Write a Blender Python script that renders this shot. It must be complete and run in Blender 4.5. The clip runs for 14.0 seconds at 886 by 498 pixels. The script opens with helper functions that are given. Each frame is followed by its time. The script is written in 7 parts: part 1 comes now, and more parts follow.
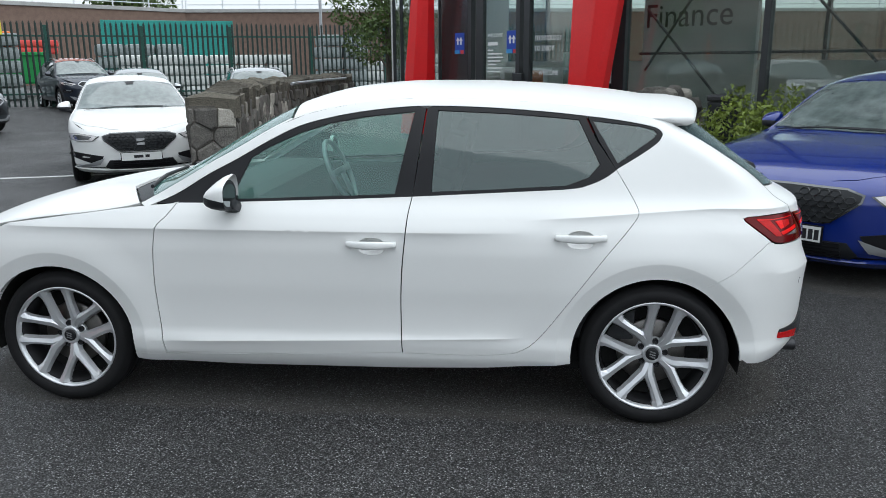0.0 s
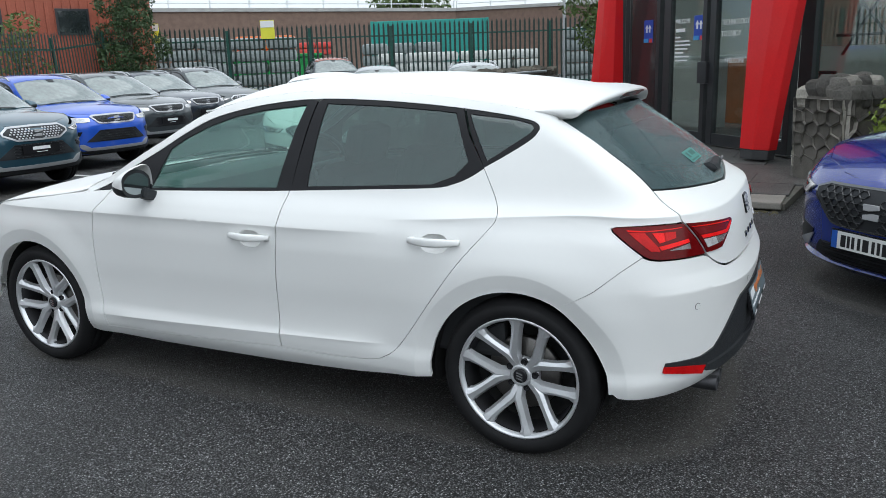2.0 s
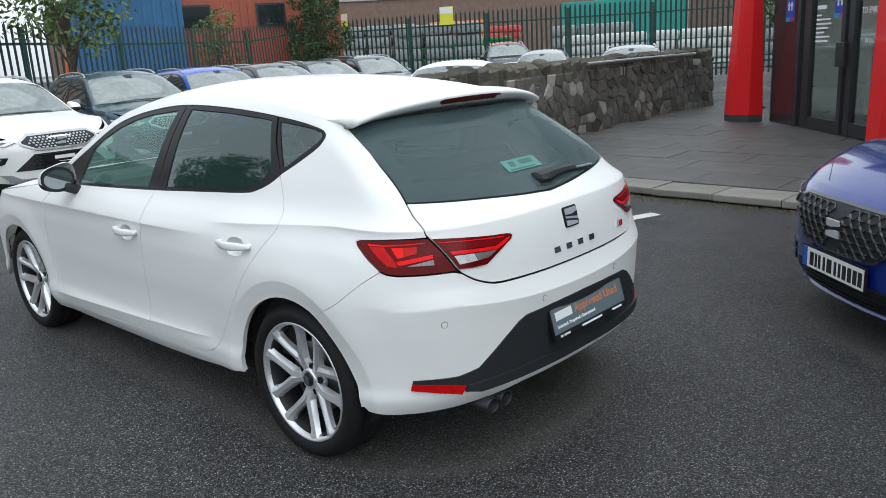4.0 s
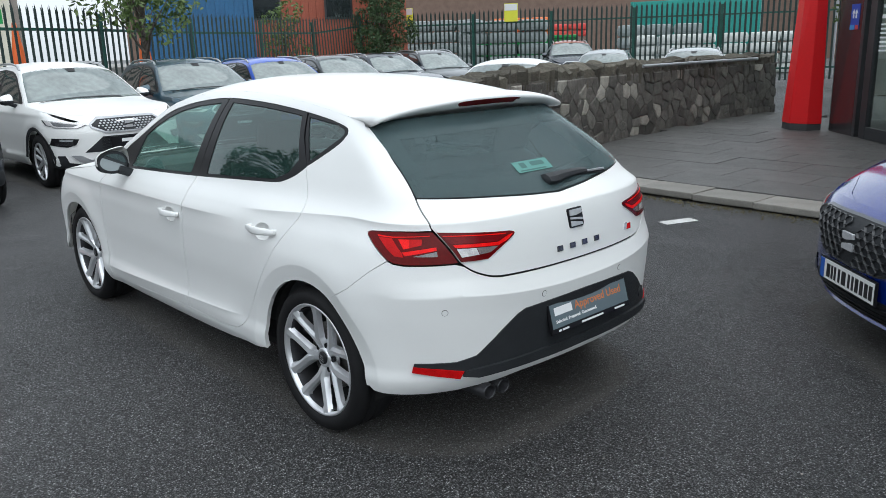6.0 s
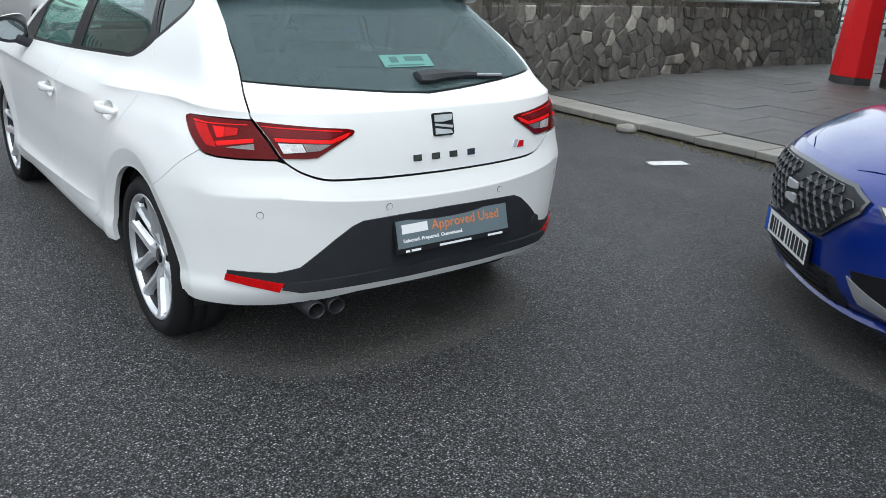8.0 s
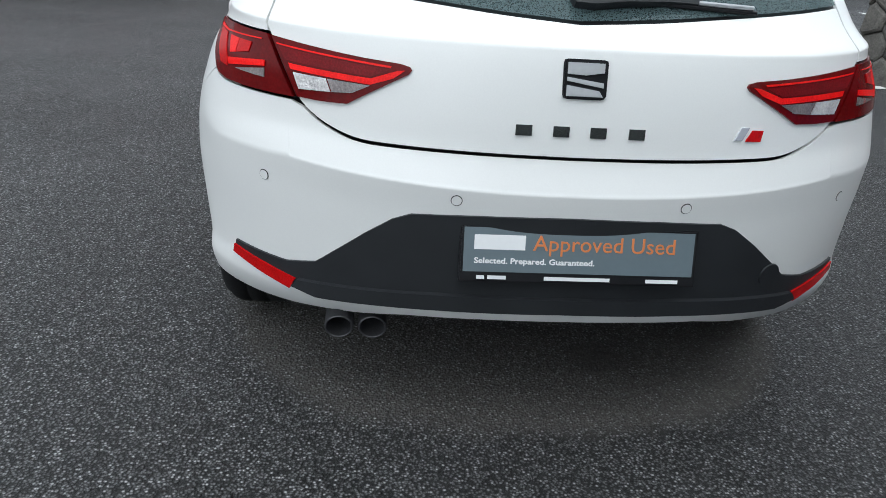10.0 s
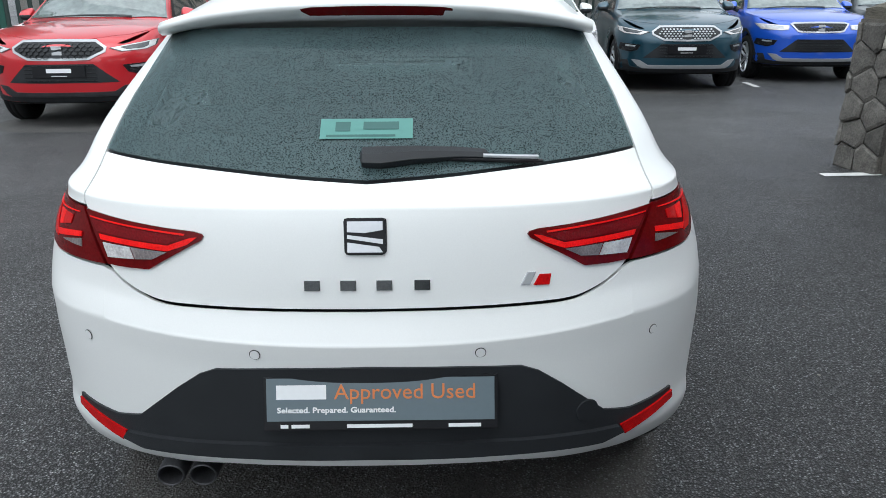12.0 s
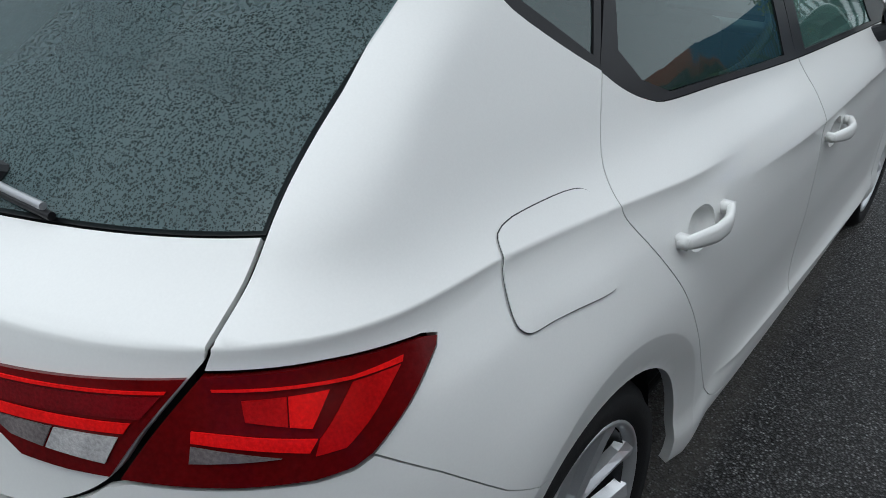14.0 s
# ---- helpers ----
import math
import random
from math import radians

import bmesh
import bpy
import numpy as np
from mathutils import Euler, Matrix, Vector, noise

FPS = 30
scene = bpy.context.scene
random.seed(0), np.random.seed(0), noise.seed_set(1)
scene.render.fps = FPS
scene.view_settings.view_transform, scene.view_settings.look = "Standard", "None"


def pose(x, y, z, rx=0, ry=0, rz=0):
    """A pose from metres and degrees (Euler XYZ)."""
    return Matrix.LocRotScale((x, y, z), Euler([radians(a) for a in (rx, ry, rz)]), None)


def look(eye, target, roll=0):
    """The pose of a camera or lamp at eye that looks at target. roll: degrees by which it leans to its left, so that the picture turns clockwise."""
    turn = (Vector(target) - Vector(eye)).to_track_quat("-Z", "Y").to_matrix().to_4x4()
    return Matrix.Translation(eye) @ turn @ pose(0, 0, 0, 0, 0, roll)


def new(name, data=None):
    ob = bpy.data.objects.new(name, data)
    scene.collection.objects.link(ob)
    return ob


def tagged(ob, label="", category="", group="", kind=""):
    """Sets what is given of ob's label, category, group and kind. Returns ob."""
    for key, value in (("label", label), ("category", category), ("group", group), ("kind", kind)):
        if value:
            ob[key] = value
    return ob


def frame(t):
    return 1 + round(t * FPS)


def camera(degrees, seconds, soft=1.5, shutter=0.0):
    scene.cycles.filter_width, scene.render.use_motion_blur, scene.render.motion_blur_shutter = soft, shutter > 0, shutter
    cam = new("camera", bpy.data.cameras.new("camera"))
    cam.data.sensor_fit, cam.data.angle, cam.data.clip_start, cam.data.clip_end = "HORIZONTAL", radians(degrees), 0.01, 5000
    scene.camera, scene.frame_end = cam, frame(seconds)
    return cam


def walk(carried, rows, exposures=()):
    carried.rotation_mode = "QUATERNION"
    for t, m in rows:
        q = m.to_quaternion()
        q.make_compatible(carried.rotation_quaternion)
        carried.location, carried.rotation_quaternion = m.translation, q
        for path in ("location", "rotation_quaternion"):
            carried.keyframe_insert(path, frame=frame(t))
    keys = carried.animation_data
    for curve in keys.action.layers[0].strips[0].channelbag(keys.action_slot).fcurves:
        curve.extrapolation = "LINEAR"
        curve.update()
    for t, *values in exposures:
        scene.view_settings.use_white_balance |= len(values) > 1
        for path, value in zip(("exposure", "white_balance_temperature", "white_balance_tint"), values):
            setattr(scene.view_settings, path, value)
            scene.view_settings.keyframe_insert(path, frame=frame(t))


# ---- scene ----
cam = camera(59.4, 14.0, 0.6)
PATH = [
    (0, (0.778, -3.989, 1.54), (0.563, -2.058, 1.068), -0.4),
    (0.5, (1.199, -3.93, 1.533), (0.737, -2.041, 1.063), -0.3),
    (1, (1.541, -3.738, 1.507), (0.925, -1.895, 1.034), -0.5),
    (1.5, (1.935, -3.561, 1.493), (1.22, -1.753, 1.022), -1.6),
    (2, (2.318, -3.376, 1.494), (1.438, -1.643, 1.02), -2.0),
    (2.5, (2.677, -3.114, 1.493), (1.711, -1.427, 1.021), -1.2),
    (2.7, (2.829, -2.994, 1.472), (1.839, -1.321, 1.001), -2.3),
    (4.8, (3.881, -2.387, 1.549), (2.456, -1.081, 1.036), -2.4),
    (5, (3.901, -2.422, 1.548), (2.477, -1.115, 1.034), -2.4),
    (5.5, (3.912, -2.475, 1.558), (2.487, -1.167, 1.048), -2.1),
    (6, (3.909, -2.469, 1.557), (2.481, -1.161, 1.056), -1.7),
    (6.5, (3.923, -2.432, 1.545), (2.496, -1.124, 1.043), -1.3),
    (7, (4.054, -2.273, 1.509), (2.633, -0.979, 0.955), -0.6),
    (7.5, (4.153, -1.999, 1.461), (2.74, -0.73, 0.835), 0.6),
    (8, (4.147, -1.664, 1.375), (2.669, -0.493, 0.708), 2.9),
    (8.2, (4.129, -1.529, 1.308), (2.588, -0.475, 0.593), 3.4),
    (10.3, (3.527, -0.288, 1.227), (1.696, -0.209, 0.428), 2.2),
    (10.5, (3.592, -0.22, 1.285), (1.725, -0.135, 0.571), 0.7),
    (11, (3.82, -0.08, 1.401), (1.943, 0.012, 0.717), 0.3),
    (11.5, (3.843, 0.005, 1.433), (1.954, 0.099, 0.785), 0.3),
    (12, (3.594, 0.148, 1.393), (1.702, 0.17, 0.745), -0.3),
    (12.5, (3.334, 0.431, 1.345), (1.481, 0.426, 0.592), -2.2),
    (12.7, (3.225, 0.53, 1.328), (1.39, 0.493, 0.534), -1.6),
    (13, (3.064, 0.725, 1.342), (1.26, 0.506, 0.506), -2.1),
    (13.5, (2.618, 0.983, 1.351), (0.888, 0.49, 0.478), -0.1),
    (13.8, (2.381, 1.113, 1.364), (0.781, 0.319, 0.465), 1.2),
    (14, (2.233, 1.21, 1.374), (0.795, 0.149, 0.477), 1.5),
]
walk(cam, [(t, look(eye, target, roll)) for t, eye, target, roll in PATH], [(0.0, 0.58, 5980, 6), (2.5, 0.60, 5980, 6), (5.0, 0.60, 5980, 6), (6.5, 0.58, 5980, 6), (8.0, 0.90, 5980, 6), (10.5, 0.68, 5980, 6), (12.0, 0.76, 5980, 6), (13.0, 0.66, 5980, 6), (14.0, 0.27, 5980, 6)])

# ---- world, sun and exposure ----
world = bpy.data.worlds.new("overcast_sky")
scene.world = world
world.use_nodes = True
wn = world.node_tree.nodes
wl = world.node_tree.links
sky = wn.new("ShaderNodeTexSky")
sky.sky_type = "NISHITA"
sky.sun_disc = False
sky.sun_elevation = radians(62)
sky.sun_rotation = radians(79)
sky.air_density, sky.dust_density, sky.ozone_density = 1.0, 3.0, 1.0
grey = wn.new("ShaderNodeHueSaturation")
grey.inputs["Saturation"].default_value = 0.16
wl.new(sky.outputs[0], grey.inputs["Color"])
cloud = wn.new("ShaderNodeMix")
cloud.data_type = "RGBA"
cloud.inputs["Factor"].default_value = 0.6
cloud.inputs["B"].default_value = (5.3, 5.4, 5.5, 1)
wl.new(grey.outputs[0], cloud.inputs["A"])
wl.new(cloud.outputs["Result"], wn["Background"].inputs["Color"])
wn["Background"].inputs["Strength"].default_value = 0.15

sun = new("sun", bpy.data.lights.new("sun", "SUN"))
sun.data.energy = 1.15
sun.data.angle = radians(110)
sun.data.color = (1.0, 0.97, 0.93)
sun.matrix_world = look((5, 1, 11), (0, 0, 0))


# ---- materials ----
def shader(name):
    m = bpy.data.materials.new(name)
    m.use_nodes = True
    return m, m.node_tree.nodes, m.node_tree.links, m.node_tree.nodes["Principled BSDF"]


def surface(name, color, rough=0.5, metal=0.0, vary=0.12, scale=6.0, fine=90.0, bump=0.0, coat=0.0, per_piece=0.0, spec=0.5):
    """A plain procedural surface: base colour with broad and fine variation, relief, and a tint for each piece."""
    m, n, l, b = shader(name)
    tc = n.new("ShaderNodeTexCoord")
    broad, grain = n.new("ShaderNodeTexNoise"), n.new("ShaderNodeTexNoise")
    for tex, s, d in ((broad, scale, 5), (grain, fine, 3)):
        tex.inputs["Scale"].default_value, tex.inputs["Detail"].default_value = s, d
        l.new(tc.outputs["Object"], tex.inputs["Vector"])
    add = n.new("ShaderNodeMath")
    add.operation = "ADD"
    l.new(broad.outputs["Fac"], add.inputs[0])
    l.new(grain.outputs["Fac"], add.inputs[1])
    ramp = n.new("ShaderNodeMapRange")
    ramp.inputs[1].default_value, ramp.inputs[2].default_value = 0.6, 1.4
    ramp.inputs[3].default_value, ramp.inputs[4].default_value = 1 - vary, 1 + vary
    l.new(add.outputs[0], ramp.inputs[0])
    value = ramp.outputs[0]
    if per_piece:
        info = n.new("ShaderNodeObjectInfo")
        pick = n.new("ShaderNodeMapRange")
        pick.inputs[3].default_value, pick.inputs[4].default_value = 1 - per_piece, 1 + per_piece
        l.new(info.outputs["Random"], pick.inputs[0])
        mul = n.new("ShaderNodeMath")
        mul.operation = "MULTIPLY"
        l.new(value, mul.inputs[0])
        l.new(pick.outputs[0], mul.inputs[1])
        value = mul.outputs[0]
    tint = n.new("ShaderNodeVectorMath")
    tint.operation = "SCALE"
    tint.inputs[0].default_value = color
    l.new(value, tint.inputs["Scale"])
    l.new(tint.outputs[0], b.inputs["Base Color"])
    b.inputs["Roughness"].default_value, b.inputs["Metallic"].default_value = rough, metal
    b.inputs["Specular IOR Level"].default_value = spec
    b.inputs["Coat Weight"].default_value = coat
    b.inputs["Coat Roughness"].default_value = 0.06
    if bump:
        bp = n.new("ShaderNodeBump")
        bp.inputs["Strength"].default_value, bp.inputs["Distance"].default_value = bump, 0.01
        l.new(add.outputs[0], bp.inputs["Height"])
        l.new(bp.outputs[0], b.inputs["Normal"])
    return m


def glass(name, tint, drops=0.0, rough=0.02, gain=1.0, haze_share=0.0):
    """Clear or tinted glazing; drops: relief of rain beads on it."""
    m, n, l, b = shader(name)
    n.remove(b)
    clear, gloss, mix, facing, steep, fres = (n.new("ShaderNode" + k) for k in ("BsdfTransparent", "BsdfGlossy", "MixShader", "LayerWeight", "Math", "MapRange"))
    clear.inputs[0].default_value = (*tint, 1)
    gloss.inputs["Roughness"].default_value = rough
    gloss.inputs["Color"].default_value = (0.95, 1.0, 1.0, 1)
    # the share that a thin sheet mirrors, the same from either side
    facing.inputs["Blend"].default_value = 0.5
    steep.operation, steep.inputs[1].default_value = "POWER", 5.0
    fres.inputs[3].default_value, fres.inputs[4].default_value = ((1.5 * gain - 1) / (1.5 * gain + 1)) ** 2, 1.0
    l.new(facing.outputs["Facing"], steep.inputs[0])
    l.new(steep.outputs[0], fres.inputs[0])
    l.new(fres.outputs[0], mix.inputs[0])
    l.new(clear.outputs[0], mix.inputs[1])
    l.new(gloss.outputs[0], mix.inputs[2])
    out = n["Material Output"]
    l.new(mix.outputs[0], out.inputs["Surface"])
    if haze_share:
        # wet haze whose pale green paints in daylight seen through the pane
        veil, thin, patch, at = (n.new("ShaderNode" + k) for k in ("BsdfDiffuse", "MixShader", "TexNoise", "TexCoord"))
        veil.inputs[0].default_value = (0.19, 0.40, 0.36, 1)
        patch.inputs["Scale"].default_value, patch.inputs["Detail"].default_value = 5.0, 4.0
        l.new(at.outputs["Object"], patch.inputs["Vector"])
        share = n.new("ShaderNodeMapRange")
        share.inputs[1].default_value, share.inputs[2].default_value = 0.3, 0.7
        share.inputs[3].default_value, share.inputs[4].default_value = 0.75 * haze_share, 1.25 * haze_share
        l.new(patch.outputs["Fac"], share.inputs[0])
        l.new(share.outputs[0], thin.inputs[0])
        l.new(mix.outputs[0], thin.inputs[1])
        l.new(veil.outputs[0], thin.inputs[2])
        l.new(thin.outputs[0], out.inputs["Surface"])
    if drops:
        tc, vo, no = n.new("ShaderNodeTexCoord"), n.new("ShaderNodeTexVoronoi"), n.new("ShaderNodeTexNoise")
        vo.inputs["Scale"].default_value = 205.0
        vo.inputs["Randomness"].default_value = 1.0
        no.inputs["Scale"].default_value, no.inputs["Detail"].default_value = 60.0, 2.0
        warp = n.new("ShaderNodeVectorMath")
        warp.operation = "MULTIPLY_ADD"
        warp.inputs[1].default_value = (0.003, 0.003, 0.003)
        l.new(tc.outputs["Object"], no.inputs["Vector"])
        l.new(no.outputs["Color"], warp.inputs[0])
        l.new(tc.outputs["Object"], warp.inputs[2])
        l.new(warp.outputs[0], vo.inputs["Vector"])
        small = n.new("ShaderNodeTexVoronoi")
        small.inputs["Scale"].default_value = 380.0
        l.new(warp.outputs[0], small.inputs["Vector"])
        heads = []
        for tex, least, most, steep in ((vo, .20, .50, .20), (small, .20, .55, .2)):
            cut = n.new("ShaderNodeSeparateColor")
            l.new(tex.outputs["Color"], cut.inputs[0])
            size = n.new("ShaderNodeMapRange")
            size.inputs[3].default_value, size.inputs[4].default_value = least, most
            l.new(cut.outputs[0], size.inputs[0])
            gap = n.new("ShaderNodeMath")
            gap.operation = "SUBTRACT"
            l.new(size.outputs[0], gap.inputs[0])
            l.new(tex.outputs["Distance"], gap.inputs[1])
            cap = n.new("ShaderNodeMapRange")
            cap.interpolation_type = "SMOOTHSTEP"
            cap.inputs[1].default_value, cap.inputs[2].default_value = 0.0, steep
            cap.inputs[4].default_value = 1.0 if tex is vo else 0.5
            l.new(gap.outputs[0], cap.inputs[0])
            heads.append(cap.outputs[0])
        bead = n.new("ShaderNodeMath")
        bead.operation = "MAXIMUM"
        l.new(heads[0], bead.inputs[0])
        l.new(heads[1], bead.inputs[1])
        bp = n.new("ShaderNodeBump")
        bp.inputs["Strength"].default_value, bp.inputs["Distance"].default_value = drops, 0.004
        l.new(bead.outputs[0], bp.inputs["Height"])
        l.new(bp.outputs[0], gloss.inputs["Normal"])
        film = n.new("ShaderNodeBsdfDiffuse")
        film.inputs[0].default_value = (0.145, 0.215, 0.225, 1)
        l.new(bp.outputs[0], film.inputs["Normal"])
        haze = n.new("ShaderNodeMixShader")
        part_wet = n.new("ShaderNodeMapRange")
        part_wet.inputs[3].default_value, part_wet.inputs[4].default_value = 0.40, 0.13
        l.new(bead.outputs[0], part_wet.inputs[0])
        l.new(part_wet.outputs[0], haze.inputs[0])
        l.new(mix.outputs[0], haze.inputs[1])
        l.new(film.outputs[0], haze.inputs[2])
        l.new(haze.outputs[0], out.inputs["Surface"])
    return m


def asphalt_material(dry_spots):
    """Wet tarmac with stone grain; dry_spots: (x, y, turn, half length, half width) of the strips sheltered by parked cars."""
    m, n, l, b = shader("wet_asphalt")
    tc = n.new("ShaderNodeTexCoord")

    def noise_tex(scale, detail, rough=0.6):
        t = n.new("ShaderNodeTexNoise")
        t.inputs["Scale"].default_value, t.inputs["Detail"].default_value, t.inputs["Roughness"].default_value = scale, detail, rough
        l.new(tc.outputs["Object"], t.inputs["Vector"])
        return t.outputs["Fac"]

    def ranged(src, a, b2, c, d):
        r = n.new("ShaderNodeMapRange")
        for i, v in enumerate((a, b2, c, d)):
            r.inputs[i + 1].default_value = v
        l.new(src, r.inputs[0])
        return r.outputs[0]

    def math_node(op, p, q):
        r = n.new("ShaderNodeMath")
        r.operation = op
        for i, v in enumerate((p, q)):
            if isinstance(v, (int, float)):
                r.inputs[i].default_value = v
            else:
                l.new(v, r.inputs[i])
        return r.outputs[0]

    stone = n.new("ShaderNodeTexVoronoi")
    stone.inputs["Scale"].default_value = 135
    l.new(tc.outputs["Object"], stone.inputs["Vector"])
    chips = ranged(stone.outputs["Distance"], 0.10, 0.58, 1.75, 0.10)
    pick = n.new("ShaderNodeSeparateColor")
    l.new(stone.outputs["Color"], pick.inputs[0])
    speck = ranged(pick.outputs[0], 0.72, 1.0, 0.9, 3.3)
    broad = ranged(noise_tex(0.55, 6), 0.3, 0.7, 0.78, 1.25)
    patch = ranged(noise_tex(0.18, 4), 0.35, 0.65, 0.85, 1.15)
    tone = math_node("MULTIPLY", math_node("MULTIPLY", chips, speck), math_node("MULTIPLY", broad, patch))
    edge_noise = math_node("MULTIPLY", math_node("SUBTRACT", noise_tex(2.2, 4), 0.5), 0.16)
    dry = None
    rim = None
    for x, y, turn, hl, hw in dry_spots:
        mp = n.new("ShaderNodeMapping")
        mp.vector_type = "TEXTURE"
        mp.inputs["Location"].default_value = (x, y, 0)
        mp.inputs["Rotation"].default_value = (0, 0, radians(turn))
        l.new(tc.outputs["Object"], mp.inputs["Vector"])
        sp = n.new("ShaderNodeSeparateXYZ")
        l.new(mp.outputs[0], sp.inputs[0])
        qx = math_node("MAXIMUM", math_node("SUBTRACT", math_node("ABSOLUTE", sp.outputs[0], 0), hl - 0.62), 0)
        qy = math_node("MAXIMUM", math_node("SUBTRACT", math_node("ABSOLUTE", sp.outputs[1], 0), hw - 0.62), 0)
        dist = math_node("SUBTRACT", math_node("SQRT", math_node("ADD", math_node("MULTIPLY", qx, qx), math_node("MULTIPLY", qy, qy)), 0), 0.62)
        dist = math_node("ADD", dist, edge_noise)
        inside = ranged(dist, -0.03, 0.03, 1.0, 0.0)
        # pale dry band; its inward fade paints in shade under the car
        band = math_node("MULTIPLY", ranged(dist, -0.60, -0.10, 0.55, 1.0), inside)
        dry = inside if dry is None else math_node("MAXIMUM", dry, inside)
        rim = band if rim is None else math_node("MAXIMUM", rim, band)
    lift = math_node("ADD", math_node("MULTIPLY", rim, 0.35), 1.0)
    tone = math_node("MULTIPLY", tone, lift)
    drip = n.new("ShaderNodeVectorMath")
    drip.operation = "DISTANCE"
    drip.inputs[1].default_value = (1.68, 0.235, 0.0)
    l.new(tc.outputs["Object"], drip.inputs[0])
    spot = ranged(math_node("ADD", drip.outputs["Value"], math_node("MULTIPLY", math_node("SUBTRACT", noise_tex(14, 4), 0.5), 0.16)), 0.055, 0.095, 0.28, 1.0)
    tone = math_node("MULTIPLY", tone, spot)
    base = n.new("ShaderNodeVectorMath")
    base.operation = "SCALE"
    base.inputs[0].default_value = (0.110, 0.111, 0.113)
    l.new(tone, base.inputs["Scale"])
    dust = n.new("ShaderNodeMix")
    dust.data_type, dust.blend_type = "RGBA", "MIX"
    dust.inputs["B"].default_value = (0.120, 0.112, 0.102, 1)
    l.new(math_node("MULTIPLY", rim, ranged(noise_tex(45, 4), 0.35, 0.72, 0.45, 0.90)), dust.inputs["Factor"])
    l.new(base.outputs[0], dust.inputs["A"])
    l.new(dust.outputs["Result"], b.inputs["Base Color"])
    wet = ranged(noise_tex(0.8, 5), 0.35, 0.7, 0.40, 0.60)
    rough = math_node("ADD", wet, math_node("MULTIPLY", dry, 0.35))
    l.new(rough, b.inputs["Roughness"])
    bp = n.new("ShaderNodeBump")
    bp.inputs["Strength"].default_value, bp.inputs["Distance"].default_value = 1.0, 0.012
    l.new(math_node("ADD", math_node("MULTIPLY", stone.outputs["Distance"], -1.0), noise_tex(260, 2)), bp.inputs["Height"])
    l.new(bp.outputs[0], b.inputs["Normal"])
    return m


def car_paint(name, color, metal=0.0, rough=0.28, coat=1.0):
    return surface(name, color, rough, metal, 0.025, 1.5, 300, 0.0, coat)


WHITE = car_paint("white_paint", (0.76, 0.765, 0.755), 0.0, 0.4, 0.3)
BLUE = car_paint("blue_paint", (0.004, 0.022, 0.21), 0.15, 0.22)
BRIGHT_BLUE = car_paint("bright_blue_paint", (0.015, 0.09, 0.55), 0.2)
RED_PAINT = car_paint("red_paint", (0.50, 0.012, 0.02), 0.2)
TEAL_PAINT = car_paint("dark_teal_paint", (0.012, 0.055, 0.085), 0.4)
GREY_PAINT = car_paint("dark_grey_paint", (0.045, 0.055, 0.062), 0.4)
NAVY_PAINT = car_paint("navy_paint", (0.02, 0.028, 0.045), 0.4)
SILVER_PAINT = car_paint("silver_paint", (0.42, 0.44, 0.45), 0.5)
ORANGE_PAINT = car_paint("copper_paint", (0.40, 0.10, 0.06), 0.3)
BLACK_TRIM = surface("black_gloss_trim", (0.012, 0.012, 0.014), 0.28, 0, 0.3, 8, 400, 0.02, spec=0.22)
BLACK_PLASTIC = surface("black_textured_plastic", (0.021, 0.023, 0.026), 0.5, 0, 0.25, 10, 700, 0.12, spec=0.3)
RUBBER = surface("tyre_rubber", (0.011, 0.011, 0.012), 0.72, 0, 0.3, 12, 300, 0.1, spec=0.25)
ALLOY = surface("alloy_silver", (0.70, 0.71, 0.73), 0.32, 0.7, 0.06, 6, 300)
DARK_METAL = surface("dark_metal", (0.06, 0.06, 0.065), 0.45, 0.7, 0.3, 8, 200, 0.05)
BRAKE = surface("brake_steel", (0.20, 0.19, 0.18), 0.4, 0.9, 0.25, 12, 200)
CHROME = surface("chrome", (0.75, 0.76, 0.78), 0.08, 1.0, 0.03, 3, 100)
DARK_CHROME = surface("dark_chrome", (0.16, 0.165, 0.17), 0.15, 0.9, 0.1, 6, 100)
EMBLEM = surface("emblem_silver", (0.62, 0.63, 0.65), 0.25, 0.45, 0.05, 6, 100)
SATIN = surface("satin_silver", (0.42, 0.43, 0.45), 0.35, 0.6, 0.05, 6, 200)
UNDER = surface("underbody_black", (0.012, 0.012, 0.012), 0.9, 0, 0.4, 6, 60, 0.2)
CABIN = surface("cabin_charcoal", (0.035, 0.037, 0.04), 0.75, 0, 0.2, 6, 250, 0.1)
LAMP_DARK = surface("lamp_dark_red", (0.11, 0.002, 0.003), 0.16, 0, 0.3, 14, 160, 0.05, 0.08, spec=0.15)
LAMP_RED = surface("lamp_bright_red", (0.80, 0.006, 0.006), 0.25, 0, 0.25, 20, 260, 0.10, 0.12, spec=0.15)
LAMP_MID = surface("lamp_deep_red", (0.46, 0.003, 0.004), 0.25, 0, 0.35, 18, 260, 0.10, 0.12, spec=0.15)
LAMP_WINE = surface("lamp_wine_red", (0.15, 0.003, 0.006), 0.22, 0, 0.35, 18, 260, 0.10, 0.12, spec=0.15)
LAMP_CLEAR = surface("lamp_clear", (0.62, 0.60, 0.60), 0.12, 0.3, 0.35, 30, 200, 0.25, 1.0)
LAMP_SMOKE = surface("lamp_smoke", (0.20, 0.17, 0.17), 0.14, 0.2, 0.4, 30, 220, 0.25, 1.0)
HEADLAMP = surface("headlamp_clear", (0.42, 0.44, 0.46), 0.08, 0.3, 0.4, 12, 60, 0.1, 1.0)
HEADLAMP_DARK = surface("headlamp_dark", (0.07, 0.075, 0.08), 0.08, 0.2, 0.4, 12, 60, 0.1, 1.0)
